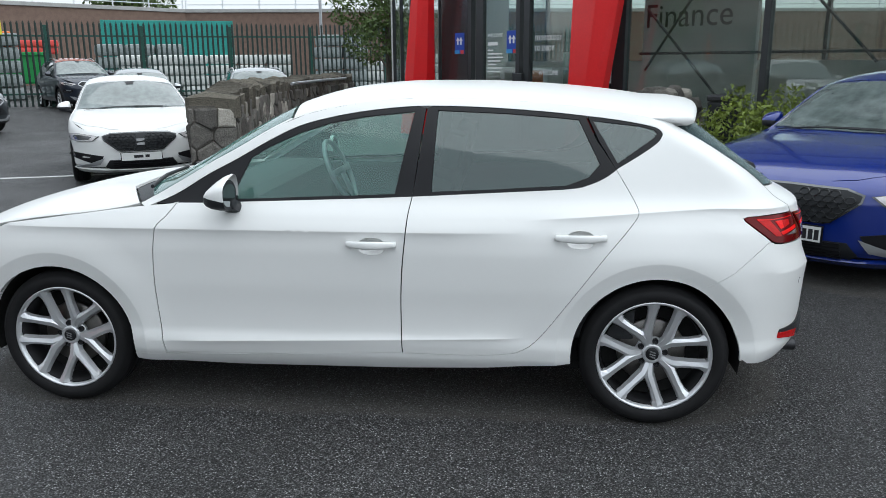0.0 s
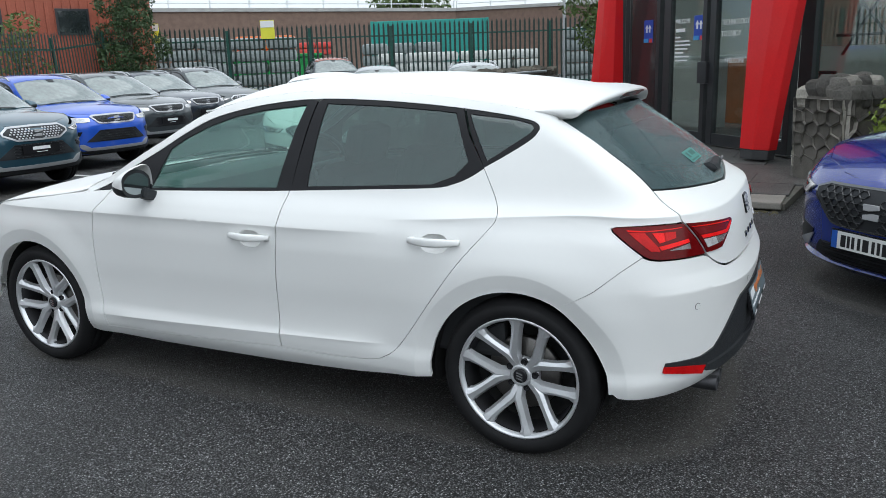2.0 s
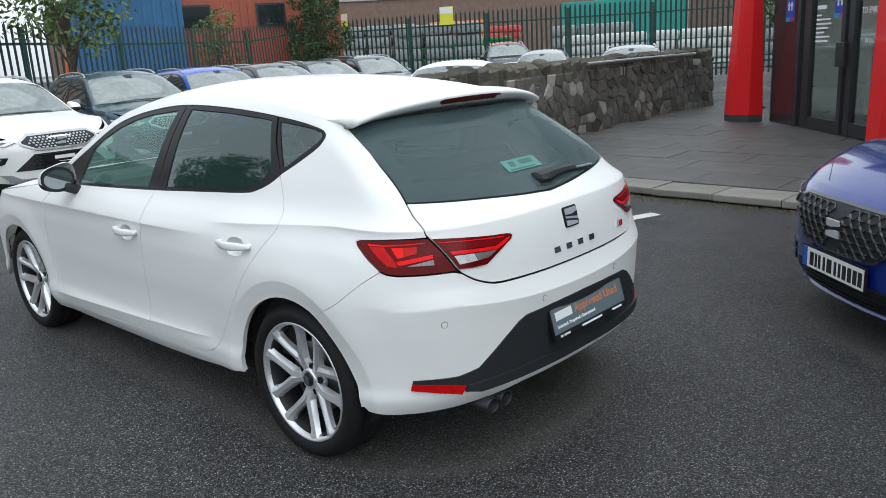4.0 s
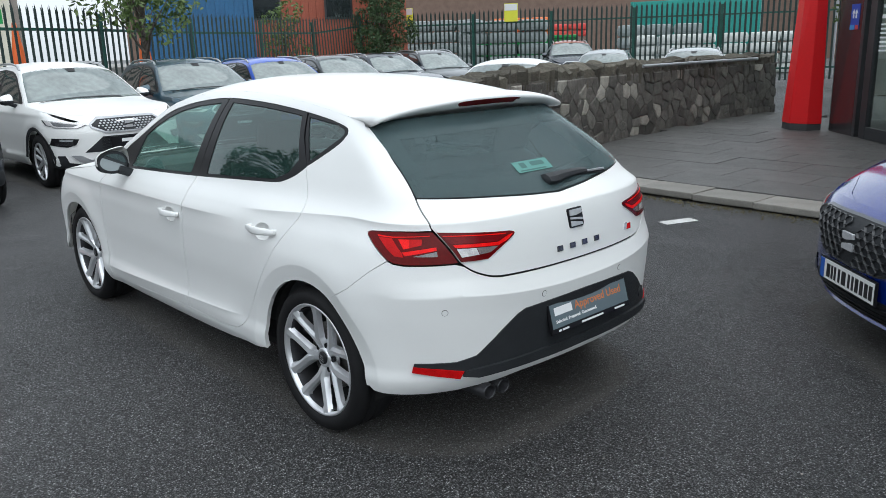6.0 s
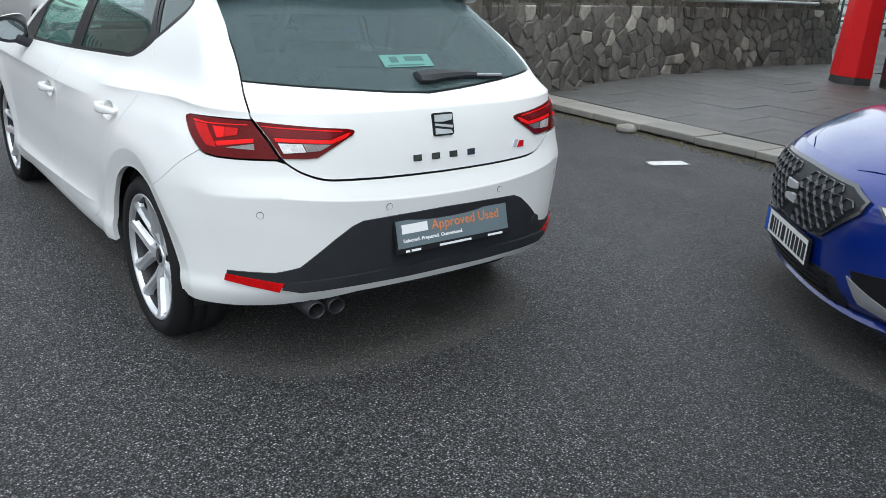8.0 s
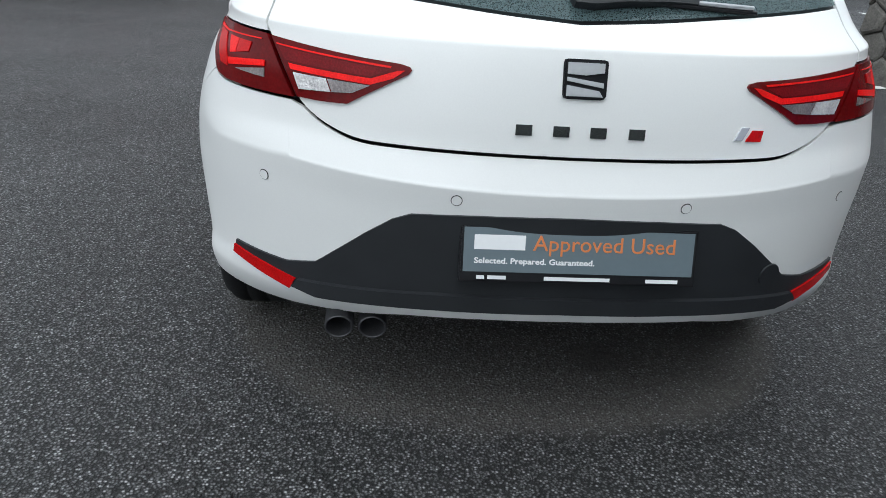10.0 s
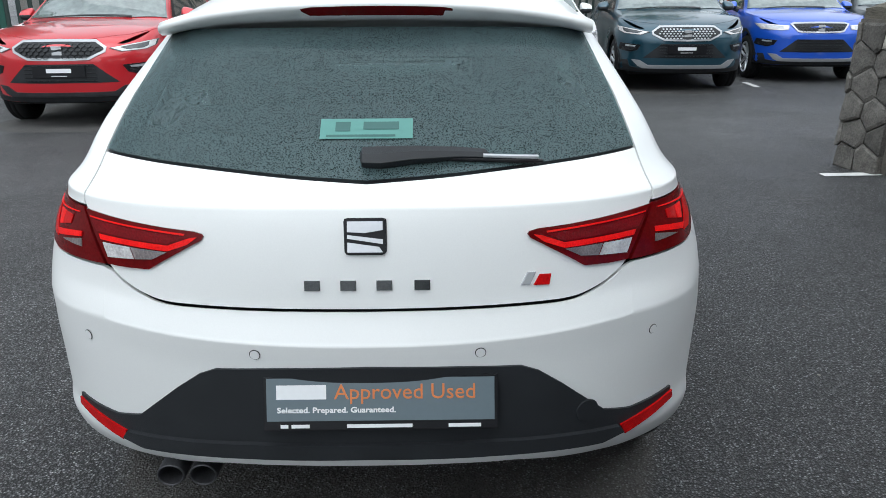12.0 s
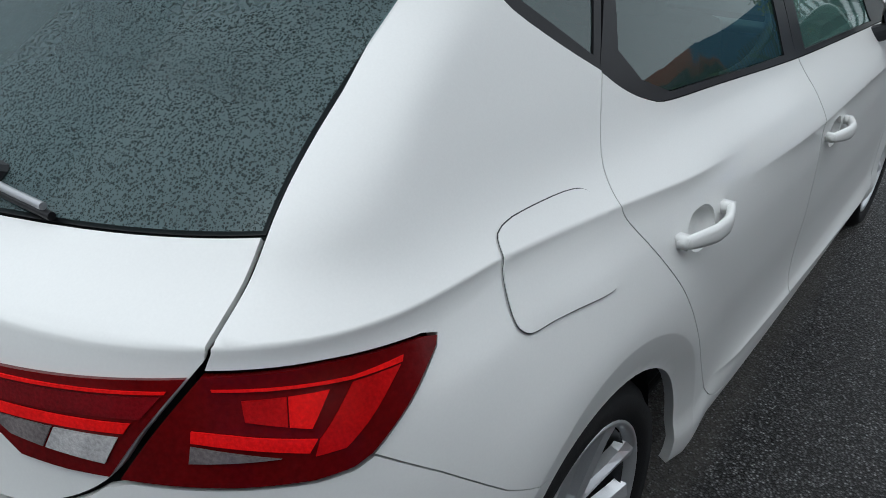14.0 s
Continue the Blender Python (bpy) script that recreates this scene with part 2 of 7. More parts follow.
PLATE_WHITE = surface("plate_white", (0.75, 0.76, 0.74), 0.4, 0, 0.03)
PLATE_GREY = surface("plate_grey", (0.12, 0.155, 0.175), 0.4, 0, 0.04)
PLATE_BLUE = surface("plate_blue", (0.02, 0.10, 0.45), 0.4, 0, 0.04)
INK = surface("ink_black", (0.012, 0.012, 0.014), 0.5, 0, 0.05)
PRINT_WHITE = surface("print_white", (0.75, 0.76, 0.77), 0.5, 0, 0.03)
PRINT_ORANGE = surface("print_orange", (0.62, 0.20, 0.06), 0.5, 0, 0.03)
STICKER = surface("sticker_green", (0.085, 0.25, 0.22), 0.5, 0, 0.05)
STICKER_DARK = surface("sticker_dark", (0.03, 0.11, 0.10), 0.5, 0, 0.05)
GLASS_FRONT = glass("green_tinted_glass", (0.66, 0.88, 0.80), gain=1.2, haze_share=0.17)
GLASS_DARK = glass("privacy_glass", (0.16, 0.25, 0.24), gain=1.32, haze_share=0.07)
GLASS_RAIN = glass("rain_beaded_privacy_glass", (0.24, 0.36, 0.35), 0.9, 0.05)
GLASS_SHOP = glass("shop_glass", (0.84, 0.88, 0.86), gain=1.2)


# ---- mesh helpers ----
from mathutils.geometry import delaunay_2d_cdt


def pchip(px, py):
    """A smooth curve through points that never overshoots."""
    px, py = np.array(px, float), np.array(py, float)
    h, d = np.diff(px), np.diff(py) / np.diff(px)
    m = np.zeros(len(px))
    for i in range(1, len(px) - 1):
        if d[i - 1] * d[i] > 0:
            w1, w2 = 2 * h[i] + h[i - 1], h[i] + 2 * h[i - 1]
            m[i] = (w1 + w2) / (w1 / d[i - 1] + w2 / d[i])
    m[0], m[-1] = d[0], d[-1]

    def f(x):
        x = np.asarray(x, float)
        i = np.clip(np.searchsorted(px, x) - 1, 0, len(h) - 1)
        t = (x - px[i]) / h[i]
        s = np.clip(t, 0, 1)
        v = py[i] * (1 + 2 * s) * (1 - s) ** 2 + h[i] * m[i] * s * (1 - s) ** 2 + py[i + 1] * s * s * (3 - 2 * s) + h[i] * m[i + 1] * s * s * (s - 1)
        return v + np.where(t < 0, t * h[i] * m[0], 0) + np.where(t > 1, (t - 1) * h[i] * m[-1], 0)
    return f


def smooth(a, b, x):
    t = np.clip((np.asarray(x, float) - a) / (b - a), 0, 1)
    return t * t * (3 - 2 * t)


def curve(pts, n=5, closed=False):
    """Points along a smooth curve through pts."""
    p = [np.array(q, float) for q in pts]
    out = []
    k = len(p)
    for i in range(k if closed else k - 1):
        a, b, c, d = (p[(i - 1) % k] if closed or i else 2 * p[0] - p[1]), p[i], p[(i + 1) % k], (p[(i + 2) % k] if closed or i + 2 < k else 2 * p[-1] - p[-2])
        for j in range(n):
            t = j / n
            out.append(tuple(0.5 * (2 * b + (c - a) * t + (2 * a - 5 * b + 4 * c - d) * t * t + (3 * b - a - 3 * c + d) * t ** 3)))
    if not closed:
        out.append(tuple(p[-1]))
    return out


def area(poly):
    return 0.5 * sum(a[0] * b[1] - b[0] * a[1] for a, b in zip(poly, poly[1:] + poly[:1]))


def inset(poly, d):
    """The outline drawn in by d."""
    p = [q for i, q in enumerate(poly) if math.dist(q, poly[i - 1]) > 1e-5]
    s = 1 if area(p) > 0 else -1
    out = []
    for i in range(len(p)):
        a, b, c = np.array(p[i - 1]), np.array(p[i]), np.array(p[(i + 1) % len(p)])
        u, v = (b - a) / np.linalg.norm(b - a), (c - b) / np.linalg.norm(c - b)
        n1, n2 = s * np.array((-u[1], u[0])), s * np.array((-v[1], v[0]))
        m = n1 + n2
        k = d / max(0.35, (1 + n1 @ n2))
        out.append(tuple(b + m * k))
    return out


def ring(outer, inner):
    """An outline with a hole, as one keyhole polygon."""
    o = outer if area(outer) > 0 else outer[::-1]
    i = inner if area(inner) < 0 else inner[::-1]
    j = min(range(len(i)), key=lambda k: math.dist(i[k], o[0]))
    i = i[j:] + i[:j]
    return o + [o[0]] + i + [i[0]]


def fill(poly, step, lines=()):
    """Fills an outline with an even mesh of small triangles and clean borders, its rows following the lines: points, faces."""
    ring_pts = []
    L = np.array([q for ln in lines for q in ln]) if lines else np.zeros((0, 2))
    for a, b in zip(poly, poly[1:] + poly[:1]):
        k = max(1, int(math.ceil(math.dist(a, b) / step)))
        if len(L):
            k2 = max(k, int(math.ceil(math.dist(a, b) / .005)))
            f = np.linspace(0, 1, k2 + 1)[:-1]
            cand = np.array(a) + (np.array(b) - np.array(a)) * f[:, None]
            near = ((cand[:, None] - L[None]) ** 2).sum(2).min(1) < .016 ** 2
            keep = near | (np.arange(k2) % max(1, k2 // k) == 0)
            ring_pts += [tuple(q) for q in cand[keep]]
            continue
        ring_pts += [(a[0] + (b[0] - a[0]) * i / k, a[1] + (b[1] - a[1]) * i / k) for i in range(k)]
    P = np.array(ring_pts, float)
    Q = np.roll(P, -1, axis=0)

    def inside(x, y):
        hit = ((P[:, 1] > y[:, None]) != (Q[:, 1] > y[:, None]))
        with np.errstate(divide="ignore", invalid="ignore"):
            cross = (Q[:, 0] - P[:, 0]) * (y[:, None] - P[:, 1]) / (Q[:, 1] - P[:, 1]) + P[:, 0]
        return ((hit & (x[:, None] < cross)).sum(1) % 2).astype(bool)
    lo, hi = P.min(0), P.max(0)
    gx, gy = (np.arange(lo[k] + step / 2, hi[k], step) for k in (0, 1))
    pts = [Vector(q) for q in P]
    if len(gx) and len(gy):
        mx, my = (g.ravel() for g in np.meshgrid(gx, gy, indexing="ij"))
        keep = inside(mx, my)
        mx, my = mx[keep], my[keep]
        if len(mx):
            near = ((mx[:, None] - P[:, 0]) ** 2 + (my[:, None] - P[:, 1]) ** 2).min(1) > (step * .45) ** 2
            pts += [Vector(q) for q in zip(mx[near], my[near])]
    n = len(P)
    ties = [(i, (i + 1) % n) for i in range(n)]
    if len(L):
        far = [True] * n + [((L - np.array(q)) ** 2).sum(1).min() > .017 ** 2 for q in pts[n:]]
        pts = [q for q, f in zip(pts, far) if f]
        for ln in lines:
            c = np.array(ln)
            t = np.gradient(c, axis=0)
            t /= np.linalg.norm(t, axis=1, keepdims=True)
            side = np.stack([-t[:, 1], t[:, 0]], 1)
            for d in (-.011, -.005, -.002, .002, .005, .011):
                row = c + side * d
                ok = inside(row[:, 0], row[:, 1]) & (((row[:, None] - P) ** 2).sum(2).min(1) > .005 ** 2)
                for i in range(len(row)):
                    if ok[i]:
                        pts.append(Vector(row[i]))
                        if i and ok[i - 1]:
                            ties.append((len(pts) - 2, len(pts) - 1))
    out, _, faces, *_ = delaunay_2d_cdt(pts, ties, [], 0, 1e-6)
    V = np.array([tuple(v) for v in out])
    F = np.array([f for f in faces if len(f) == 3])
    c = V[F].mean(1)
    d1, d2 = V[F[:, 1]] - V[F[:, 0]], V[F[:, 2]] - V[F[:, 0]]
    turn = d1[:, 0] * d2[:, 1] - d1[:, 1] * d2[:, 0]
    F[turn < 0] = F[turn < 0][:, ::-1]
    F = F[inside(c[:, 0], c[:, 1]) & (np.abs(turn) > 1e-10)]
    return V, F


def link_mesh(name, verts, faces, material, parent=None, label="", normals=None, smoothed=True):
    me = bpy.data.meshes.new(name)
    me.from_pydata([tuple(map(float, v)) for v in verts], [], [list(map(int, f)) for f in faces])
    me.materials.append(material)
    if smoothed:
        me.shade_smooth()
    if normals is not None:
        me.normals_split_custom_set_from_vertices([tuple(map(float, n)) for n in normals])
    ob = new(name, me)
    ob.parent = parent
    if label:
        tagged(ob, label)
    return ob


def part(name, bm, material, parent=None, label="", smoothed=False):
    me = bpy.data.meshes.new(name)
    bm.to_mesh(me)
    bm.free()
    me.materials.append(material)
    if smoothed:
        me.shade_smooth()
    ob = new(name, me)
    ob.parent = parent
    if label:
        tagged(ob, label)
    return ob


def thing(name, label, category, group="", kind="", m=None):
    ob = tagged(new(name), label, category, group, kind)
    ob.empty_display_size = 0.1
    if m is not None:
        ob.matrix_basis = m
    return ob


def box(size, at=(0, 0, 0), bevel=0.0, rot=None, segs=2):
    """A bmesh box of a size about a centre, with rounded edges."""
    bm = bmesh.new()
    add_box(bm, size, at, rot)
    if bevel:
        bmesh.ops.bevel(bm, geom=bm.edges[:], offset=bevel, segments=segs, affect="EDGES", profile=0.6)
    return bm


def add_box(bm, size, at=(0, 0, 0), rot=None):
    m = Matrix.Translation(at) @ (rot.to_matrix().to_4x4() if rot else Matrix()) @ Matrix.Diagonal((*size, 1))
    return bmesh.ops.create_cube(bm, size=1.0, matrix=m)["verts"]


def lathe(profile, n=48, axis="y"):
    """A bmesh turned about the y axis from (radius, y) pairs."""
    bm = bmesh.new()
    rows = []
    for r, y in profile:
        rows.append([bm.verts.new((r * math.cos(2 * math.pi * i / n), y, r * math.sin(2 * math.pi * i / n))) for i in range(n)])
    for a, b in zip(rows, rows[1:]):
        for i in range(n):
            bm.faces.new((a[i], a[(i + 1) % n], b[(i + 1) % n], b[i]))
    bmesh.ops.recalc_face_normals(bm, faces=bm.faces[:])
    return bm


def prism(poly, depth, frame_m, bevel=0.0):
    """An outline (u, v) pushed out by depth along w of a frame whose columns are u, v, w."""
    bm = bmesh.new()
    if area(list(poly)) < 0:
        poly = list(poly)[::-1]
    a = [bm.verts.new(frame_m @ Vector((u, v, 0))) for u, v in poly]
    b = [bm.verts.new(frame_m @ Vector((u, v, depth))) for u, v in poly]
    top = bm.faces.new(b)
    bm.faces.new(a[::-1])
    for i in range(len(a)):
        bm.faces.new((a[i], a[(i + 1) % len(a)], b[(i + 1) % len(a)], b[i]))
    if bevel:
        bmesh.ops.bevel(bm, geom=list(top.edges), offset=bevel, segments=2, affect="EDGES")
    return bm


def tube(points, radius, n=8, parent=None, name="tube", material=None, label=""):
    cu = bpy.data.curves.new(name, "CURVE")
    cu.dimensions, cu.bevel_depth, cu.bevel_resolution, cu.use_fill_caps = "3D", radius, max(1, n // 4), True
    sp = cu.splines.new("POLY")
    sp.points.add(len(points) - 1)
    for q, p in zip(sp.points, points):
        q.co = (*p, 1)
    tmp = bpy.data.objects.new(name, cu)
    me = bpy.data.meshes.new_from_object(tmp)
    me.name = name
    me.materials.clear()
    me.materials.append(material)
    me.shade_smooth()
    bpy.data.objects.remove(tmp)
    ob = new(name, me)
    ob.parent = parent
    if label:
        tagged(ob, label)
    return ob


def lettering(name, text, size, m, material, parent=None, width=None, depth=0.0008, bold=0.0):
    """Words in the built-in font as a flat mesh; m: where the left end of the base line lies, x along the words, z out of the face."""
    cu = bpy.data.curves.new(name, "FONT")
    cu.body, cu.size, cu.extrude, cu.offset, cu.resolution_u = text, size, depth, bold, 3
    tmp = bpy.data.objects.new(name, cu)
    me = bpy.data.meshes.new_from_object(tmp)
    bpy.data.objects.remove(tmp)
    me.name = name
    xs = [v.co.x for v in me.vertices]
    k = width / (max(xs) - min(xs)) if width else 1.0
    me.transform(m @ Matrix.Diagonal((k, 1, 1, 1)))
    me.materials.clear()
    me.materials.append(material)
    ob = new(name, me)
    ob.parent = parent
    return ob


# ---- car bodies ----
class Shell:
    """The skin of a car that faces -x, centred between its axles: half widths, nose and tail, roof and bonnet."""

    def __init__(self, high=1.0, wide=1.0, hub=0.315, radius=0.365, suv=False, creases=True):
        self.high, self.wide, self.hub, self.radius, self.creases = high, wide, hub, radius, creases
        self.low = 0.0
        self.sec = pchip([.18, .25, .30, .345, .40, .5, .62, .74, .80, .845, .90, .973, 1.086, 1.2, 1.3, 1.36, 1.42],
                         [.79, .85, .872, .876, .868, .870, .876, .876, .871, .863, .838, .788, .742, .690, .630, .580, .50])
        self.tap = pchip([-2.2, -1.8, -1.4, -.9, .2, 1.0, 1.3, 1.5, 2.2], [.07, .04, .015, 0, 0, .035, .055, .064, .070])
        self.tail = pchip([.20, .25, .29, .36, .47, .565, .636, .644, .652, .72, .79, .89, .928, .939, .945, .985, 1.03, 1.275, 1.33, 1.42],
                          [1.86, 1.95, 2.01, 2.055, 2.060, 2.060, 2.0655, 2.0660, 2.0625, 2.036, 2.026, 2.006, 1.994, 1.989, 1.980, 1.905, 1.842, 1.515, 1.44, 1.29])
        self.nose = pchip([.18, .25, .32, .50, .60, .68, .74, .80, .9], [-2.02, -2.12, -2.15, -2.16, -2.155, -2.12, -2.05, -1.93, -1.6])
        if suv:
            self.nose = pchip([.18, .25, .32, .50, .62, .72, .79, .84, .9], [-2.00, -2.08, -2.13, -2.15, -2.15, -2.12, -2.06, -1.95, -1.7])
        self.start_r = pchip([.2, .9, 1.03, 1.275, 1.42], [1.5, 1.5, 1.57, 1.21, 1.0])
        self.power = pchip([.2, .40, .6, .75, .87, .95, 1.05, 1.42], [2.45, 2.5, 2.65, 2.7, 2.85, 3.0, 2.95, 3.3])
        if suv:
            self.tail = pchip([.2, .3, .5, .8, .95, 1.0, 1.2, 1.42], [1.95, 2.06, 2.08, 2.05, 2.02, 1.98, 1.85, 1.6])
            self.start_r = pchip([.2, .9, 1.2, 1.42], [1.6, 1.6, 1.5, 1.3])
        self.edge = pchip([-2.1, -1.9, -1.5, -1.0, -.9, -.75, -.613, -.48, -.351, -.224, -.094, .061, .242, .421, .671, .914, 1.149, 1.35, 1.5],
                          [.60, .735, .86, .925, .945, 1.02, 1.10, 1.17, 1.245, 1.305, 1.338, 1.362, 1.378, 1.38, 1.37, 1.35, 1.32, 1.285, 1.25])
        self.crest = pchip([-2.12, -2.0, -1.85, -1.5, -1.1, -1.03, -.25, -.05, .25, .5, .8, 1.1, 1.35, 1.6], [.69, .765, .83, .915, .965, .985, 1.375, 1.42, 1.442, 1.442, 1.43, 1.405, 1.37, 1.325])
        if suv:
            self.edge = pchip([-2.1, -1.95, -1.5, -1.0, -.9, -.75, -.613, -.48, -.351, -.224, -.094, .061, .4, .9, 1.3, 1.6, 1.8],
                              [.70, .79, .89, .925, .945, 1.02, 1.10, 1.17, 1.245, 1.305, 1.338, 1.362, 1.375, 1.37, 1.35, 1.33, 1.30])
            self.crest = pchip([-2.12, -2.0, -1.85, -1.5, -1.1, -1.03, -.25, -.05, .25, .5, .8, 1.1, 1.5, 1.8], [.76, .83, .875, .935, .975, .99, 1.375, 1.415, 1.435, 1.44, 1.435, 1.42, 1.39, 1.35])

    def width(self, x, z):
        x, zn = np.asarray(x, float), np.asarray(z, float) / self.high
        y = self.sec(zn) - self.tap(x) * (.28 + .72 * smooth(.66, 1.0, zn))

        def cusp(d, a, b):
            e = np.sqrt(d * d + .0010 ** 2) - .0010
            return np.where(d < 0, np.exp(-e / a), np.exp(-e / b))
        if self.creases:
            y = y + .012 * cusp(zn - .844, .022, .09) * (1 - smooth(.35, .85, x)) * smooth(-1.75, -1.3, x)
            y = y + (.019 + .006 * smooth(1.3, 1.6, x)) * cusp(zn - (.899 + .066 * (x - .85) - .022 * smooth(1.5, 1.87, x)), .026, .09) * smooth(.72, 1.05, x)
            y = y + .014 * cusp(zn - (.337 + .036 * (x + .82)), .03, .035) * smooth(-.95, -.6, x) * (1 - smooth(.62, .82, x))
        for hx in (-1.318, 1.318):
            r = np.hypot(x - hx, np.asarray(z, float) - self.hub)
            y = y + .012 * (1 - smooth(self.radius + .06, self.radius + .22, r)) - .014 * np.clip((self.radius + .065 - r) / .065, 0, 1)
        return y * self.wide

    def crease_lines(self):
        """Lines of the side view along which the skin is broken, for a mesh that follows them."""
        xs = np.linspace(-1.75, 1.95, 180)
        out = [[(x, .844 * self.high) for x in xs if x < .75], [(x, (.899 + .066 * (x - .85) - .022 * float(smooth(1.5, 1.87, x))) * self.high + self.low * float(smooth(1.45, 1.62, x))) for x in xs if x > .76],
               [(x, (.337 + .036 * (x + .82)) * self.high) for x in xs if -.9 < x < .80]]
        for hx in (-1.318, 1.318):
            out.append(arc(hx, self.hub, self.radius + .065, -5, 185, 60))
        return out

    def fold(self, share, z):
        """The height at which the tail is read: its fold climbs towards the corners."""
        return z - share * smooth(.50, .62, z) * (1 - smooth(.70, .82, z))

    def tail_lines(self):
        """Lines of the rear view along which the tail is broken: the bumper's fold and the edge over the lamps."""
        ys = [float(y) for y in np.linspace(-.64, .64, 76)]
        return [[(y, .644 + self.low + .058 * (y / .8) ** 2) for y in ys if abs(y) < .59], [(y, .942 + self.low + .0005 * y * y) for y in ys]]

    def ends(self, x, z):
        zn = np.asarray(z, float) / self.high
        a, b = self.start_r(zn), self.tail(self.fold(.034 + .026 * (1 - smooth(1.5, 1.945, x)), zn))
        c, d = -1.45, np.minimum(self.nose(zn), -1.65)
        return np.clip((x - a) / (b - a), 0, 1) + np.clip((c - x) / (c - d), 0, 1)

    def side(self, x, z):
        n = np.where(np.asarray(x) > 0, self.power(np.asarray(z) / self.high), 2.5)
        return self.width(x, z) * np.maximum(1 - self.ends(x, z) ** n, 1e-9) ** (1 / n)

    def rear(self, y, z):
        y, zn = np.abs(np.asarray(y, float)), np.asarray(z, float) / self.high
        n, a, b = self.power(zn), self.start_r(zn), self.tail(self.fold(.06 * (y / .8) ** 2, zn))
        x = b + 0 * y
        for _ in range(6):
            x = a + (b - a) * np.maximum(1 - (y / self.width(x, z)) ** n, 1e-6) ** (1 / n)
        return x

    def front(self, y, z):
        y, zn = np.abs(np.asarray(y, float)), np.asarray(z, float) / self.high
        n, a, b = 2.5, -1.45, np.minimum(self.nose(zn), -1.65)
        x = b + 0 * y
        for _ in range(6):
            x = a + (b - a) * np.maximum(1 - (y / self.width(x, z)) ** n, 1e-6) ** (1 / n)
        return x

    def top(self, x, q):
        ze, zc = self.edge(x) * self.high, self.crest(x) * self.high
        y = self.side(x, ze)
        return y * q, ze + np.maximum(zc - ze, 0) * (1 - np.abs(q) ** 2.6)

    def skin_normal(self, p):
        def g(p):
            x, y, z = p.T
            n = np.where(x > 0, self.power(z / self.high), 2.5)
            return (np.abs(y) / self.width(x, z)) ** n + self.ends(x, z) ** n
        out = np.stack([(g(p + h) - g(p - h)) for h in np.eye(3) * .0012], 1)
        return out / np.maximum(np.linalg.norm(out, axis=1, keepdims=True), 1e-9)

    def sink(self, z):
        """Where the details of the tail lie, below their drawn height."""
        z = np.asarray(z, float)
        return z - self.low * (smooth(.36, .45, z) - .75 * smooth(1.04, 1.27, z))

    def place(self, kind, uv, flip=1):
        u, v = uv.T
        if self.low and kind == "rear":
            v = self.sink(v)
        if self.low and kind == "side":
            v = v + (self.sink(v) - v) * smooth(1.45, 1.62, u)
        if kind == "side":
            p = np.stack([u, flip * self.side(u, v), v], 1)
            return p, self.skin_normal(p)
        if kind in ("rear", "front"):
            x = self.rear(u, v) if kind == "rear" else self.front(u, v)
            p = np.stack([x, u, v], 1)
            if kind == "rear":
                h = .0012
                n = np.stack([np.ones_like(x), (self.rear(u - h, v) - self.rear(u + h, v)) / (2 * h), (self.rear(u, v - h) - self.rear(u, v + h)) / (2 * h)], 1)
                return p, n / np.linalg.norm(n, axis=1, keepdims=True)
            return p, self.skin_normal(p)

        def t(u, v):
            y, z = self.top(u, v)
            return np.stack([u, y, z], 1)
        p = t(u, v)
        n = np.cross(t(u + .004, v) - t(u - .004, v), t(u, v + .004) - t(u, v - .004))
        n /= np.maximum(np.linalg.norm(n, axis=1, keepdims=True), 1e-9)
        w = smooth(.90, 1.0, np.abs(v))[:, None] * .85
        n = n * (1 - w) + self.skin_normal(p) * w
        return p, n / np.linalg.norm(n, axis=1, keepdims=True)

    def panel(self, name, kind, polys, material, parent, step=.02, off=0.0, flange=.014, flip=1, gap=0.0, label="", follow=False):
        """A piece of the skin inside an outline, its rim turned inwards. polys: one outline, or (kind, outline) pairs joined into one part."""
        V, N, F = [], [], []
        count = 0
        for k, poly, side in ([(q + (flip,))[:3] for q in polys] if kind == "joined" else [(kind, polys, flip)]):
            poly = list(poly)
            if gap:
                poly = inset(poly, gap)
            uv, faces = fill(poly, step, (self.crease_lines() if k == "side" else self.tail_lines()) if follow else ())
            p, n = self.place(k, uv, side)
            p = p + n * off
            face_n = np.cross(p[faces[:, 1]] - p[faces[:, 0]], p[faces[:, 2]] - p[faces[:, 0]])
            if (face_n * n[faces[:, 0]]).sum() < 0:
                faces = faces[:, ::-1]
            V.append(p), N.append(n)
            F += (faces + count).tolist()
            count += len(p)
            if flange:
                e = np.concatenate([faces[:, [0, 1]], faces[:, [1, 2]], faces[:, [2, 0]]])
                key, back = e[:, 0] * 1000003 + e[:, 1], e[:, 1] * 1000003 + e[:, 0]
                e = e[~np.isin(key, back)]
                a, b = e[:, 0], e[:, 1]
                d = np.cross(p[b] - p[a], n[a])
                d /= np.maximum(np.linalg.norm(d, axis=1, keepdims=True), 1e-9)
                m = len(e)
                V.append(np.concatenate([p[a], p[b], p[b] - n[b] * flange, p[a] - n[a] * flange]))
                N.append(np.concatenate([d, d, d, d]))
                i = np.arange(m) + count
                F += np.stack([i + m, i, i + 3 * m, i + 2 * m], 1).tolist()
                count += 4 * m
        return link_mesh(name, np.concatenate(V), F, material, parent, label, np.concatenate(N))


def arc(cx, cz, r, a0, a1, n=22):
    return [(cx + r * math.cos(radians(a0 + (a1 - a0) * i / n)), cz + r * math.sin(radians(a0 + (a1 - a0) * i / n))) for i in range(n + 1)]


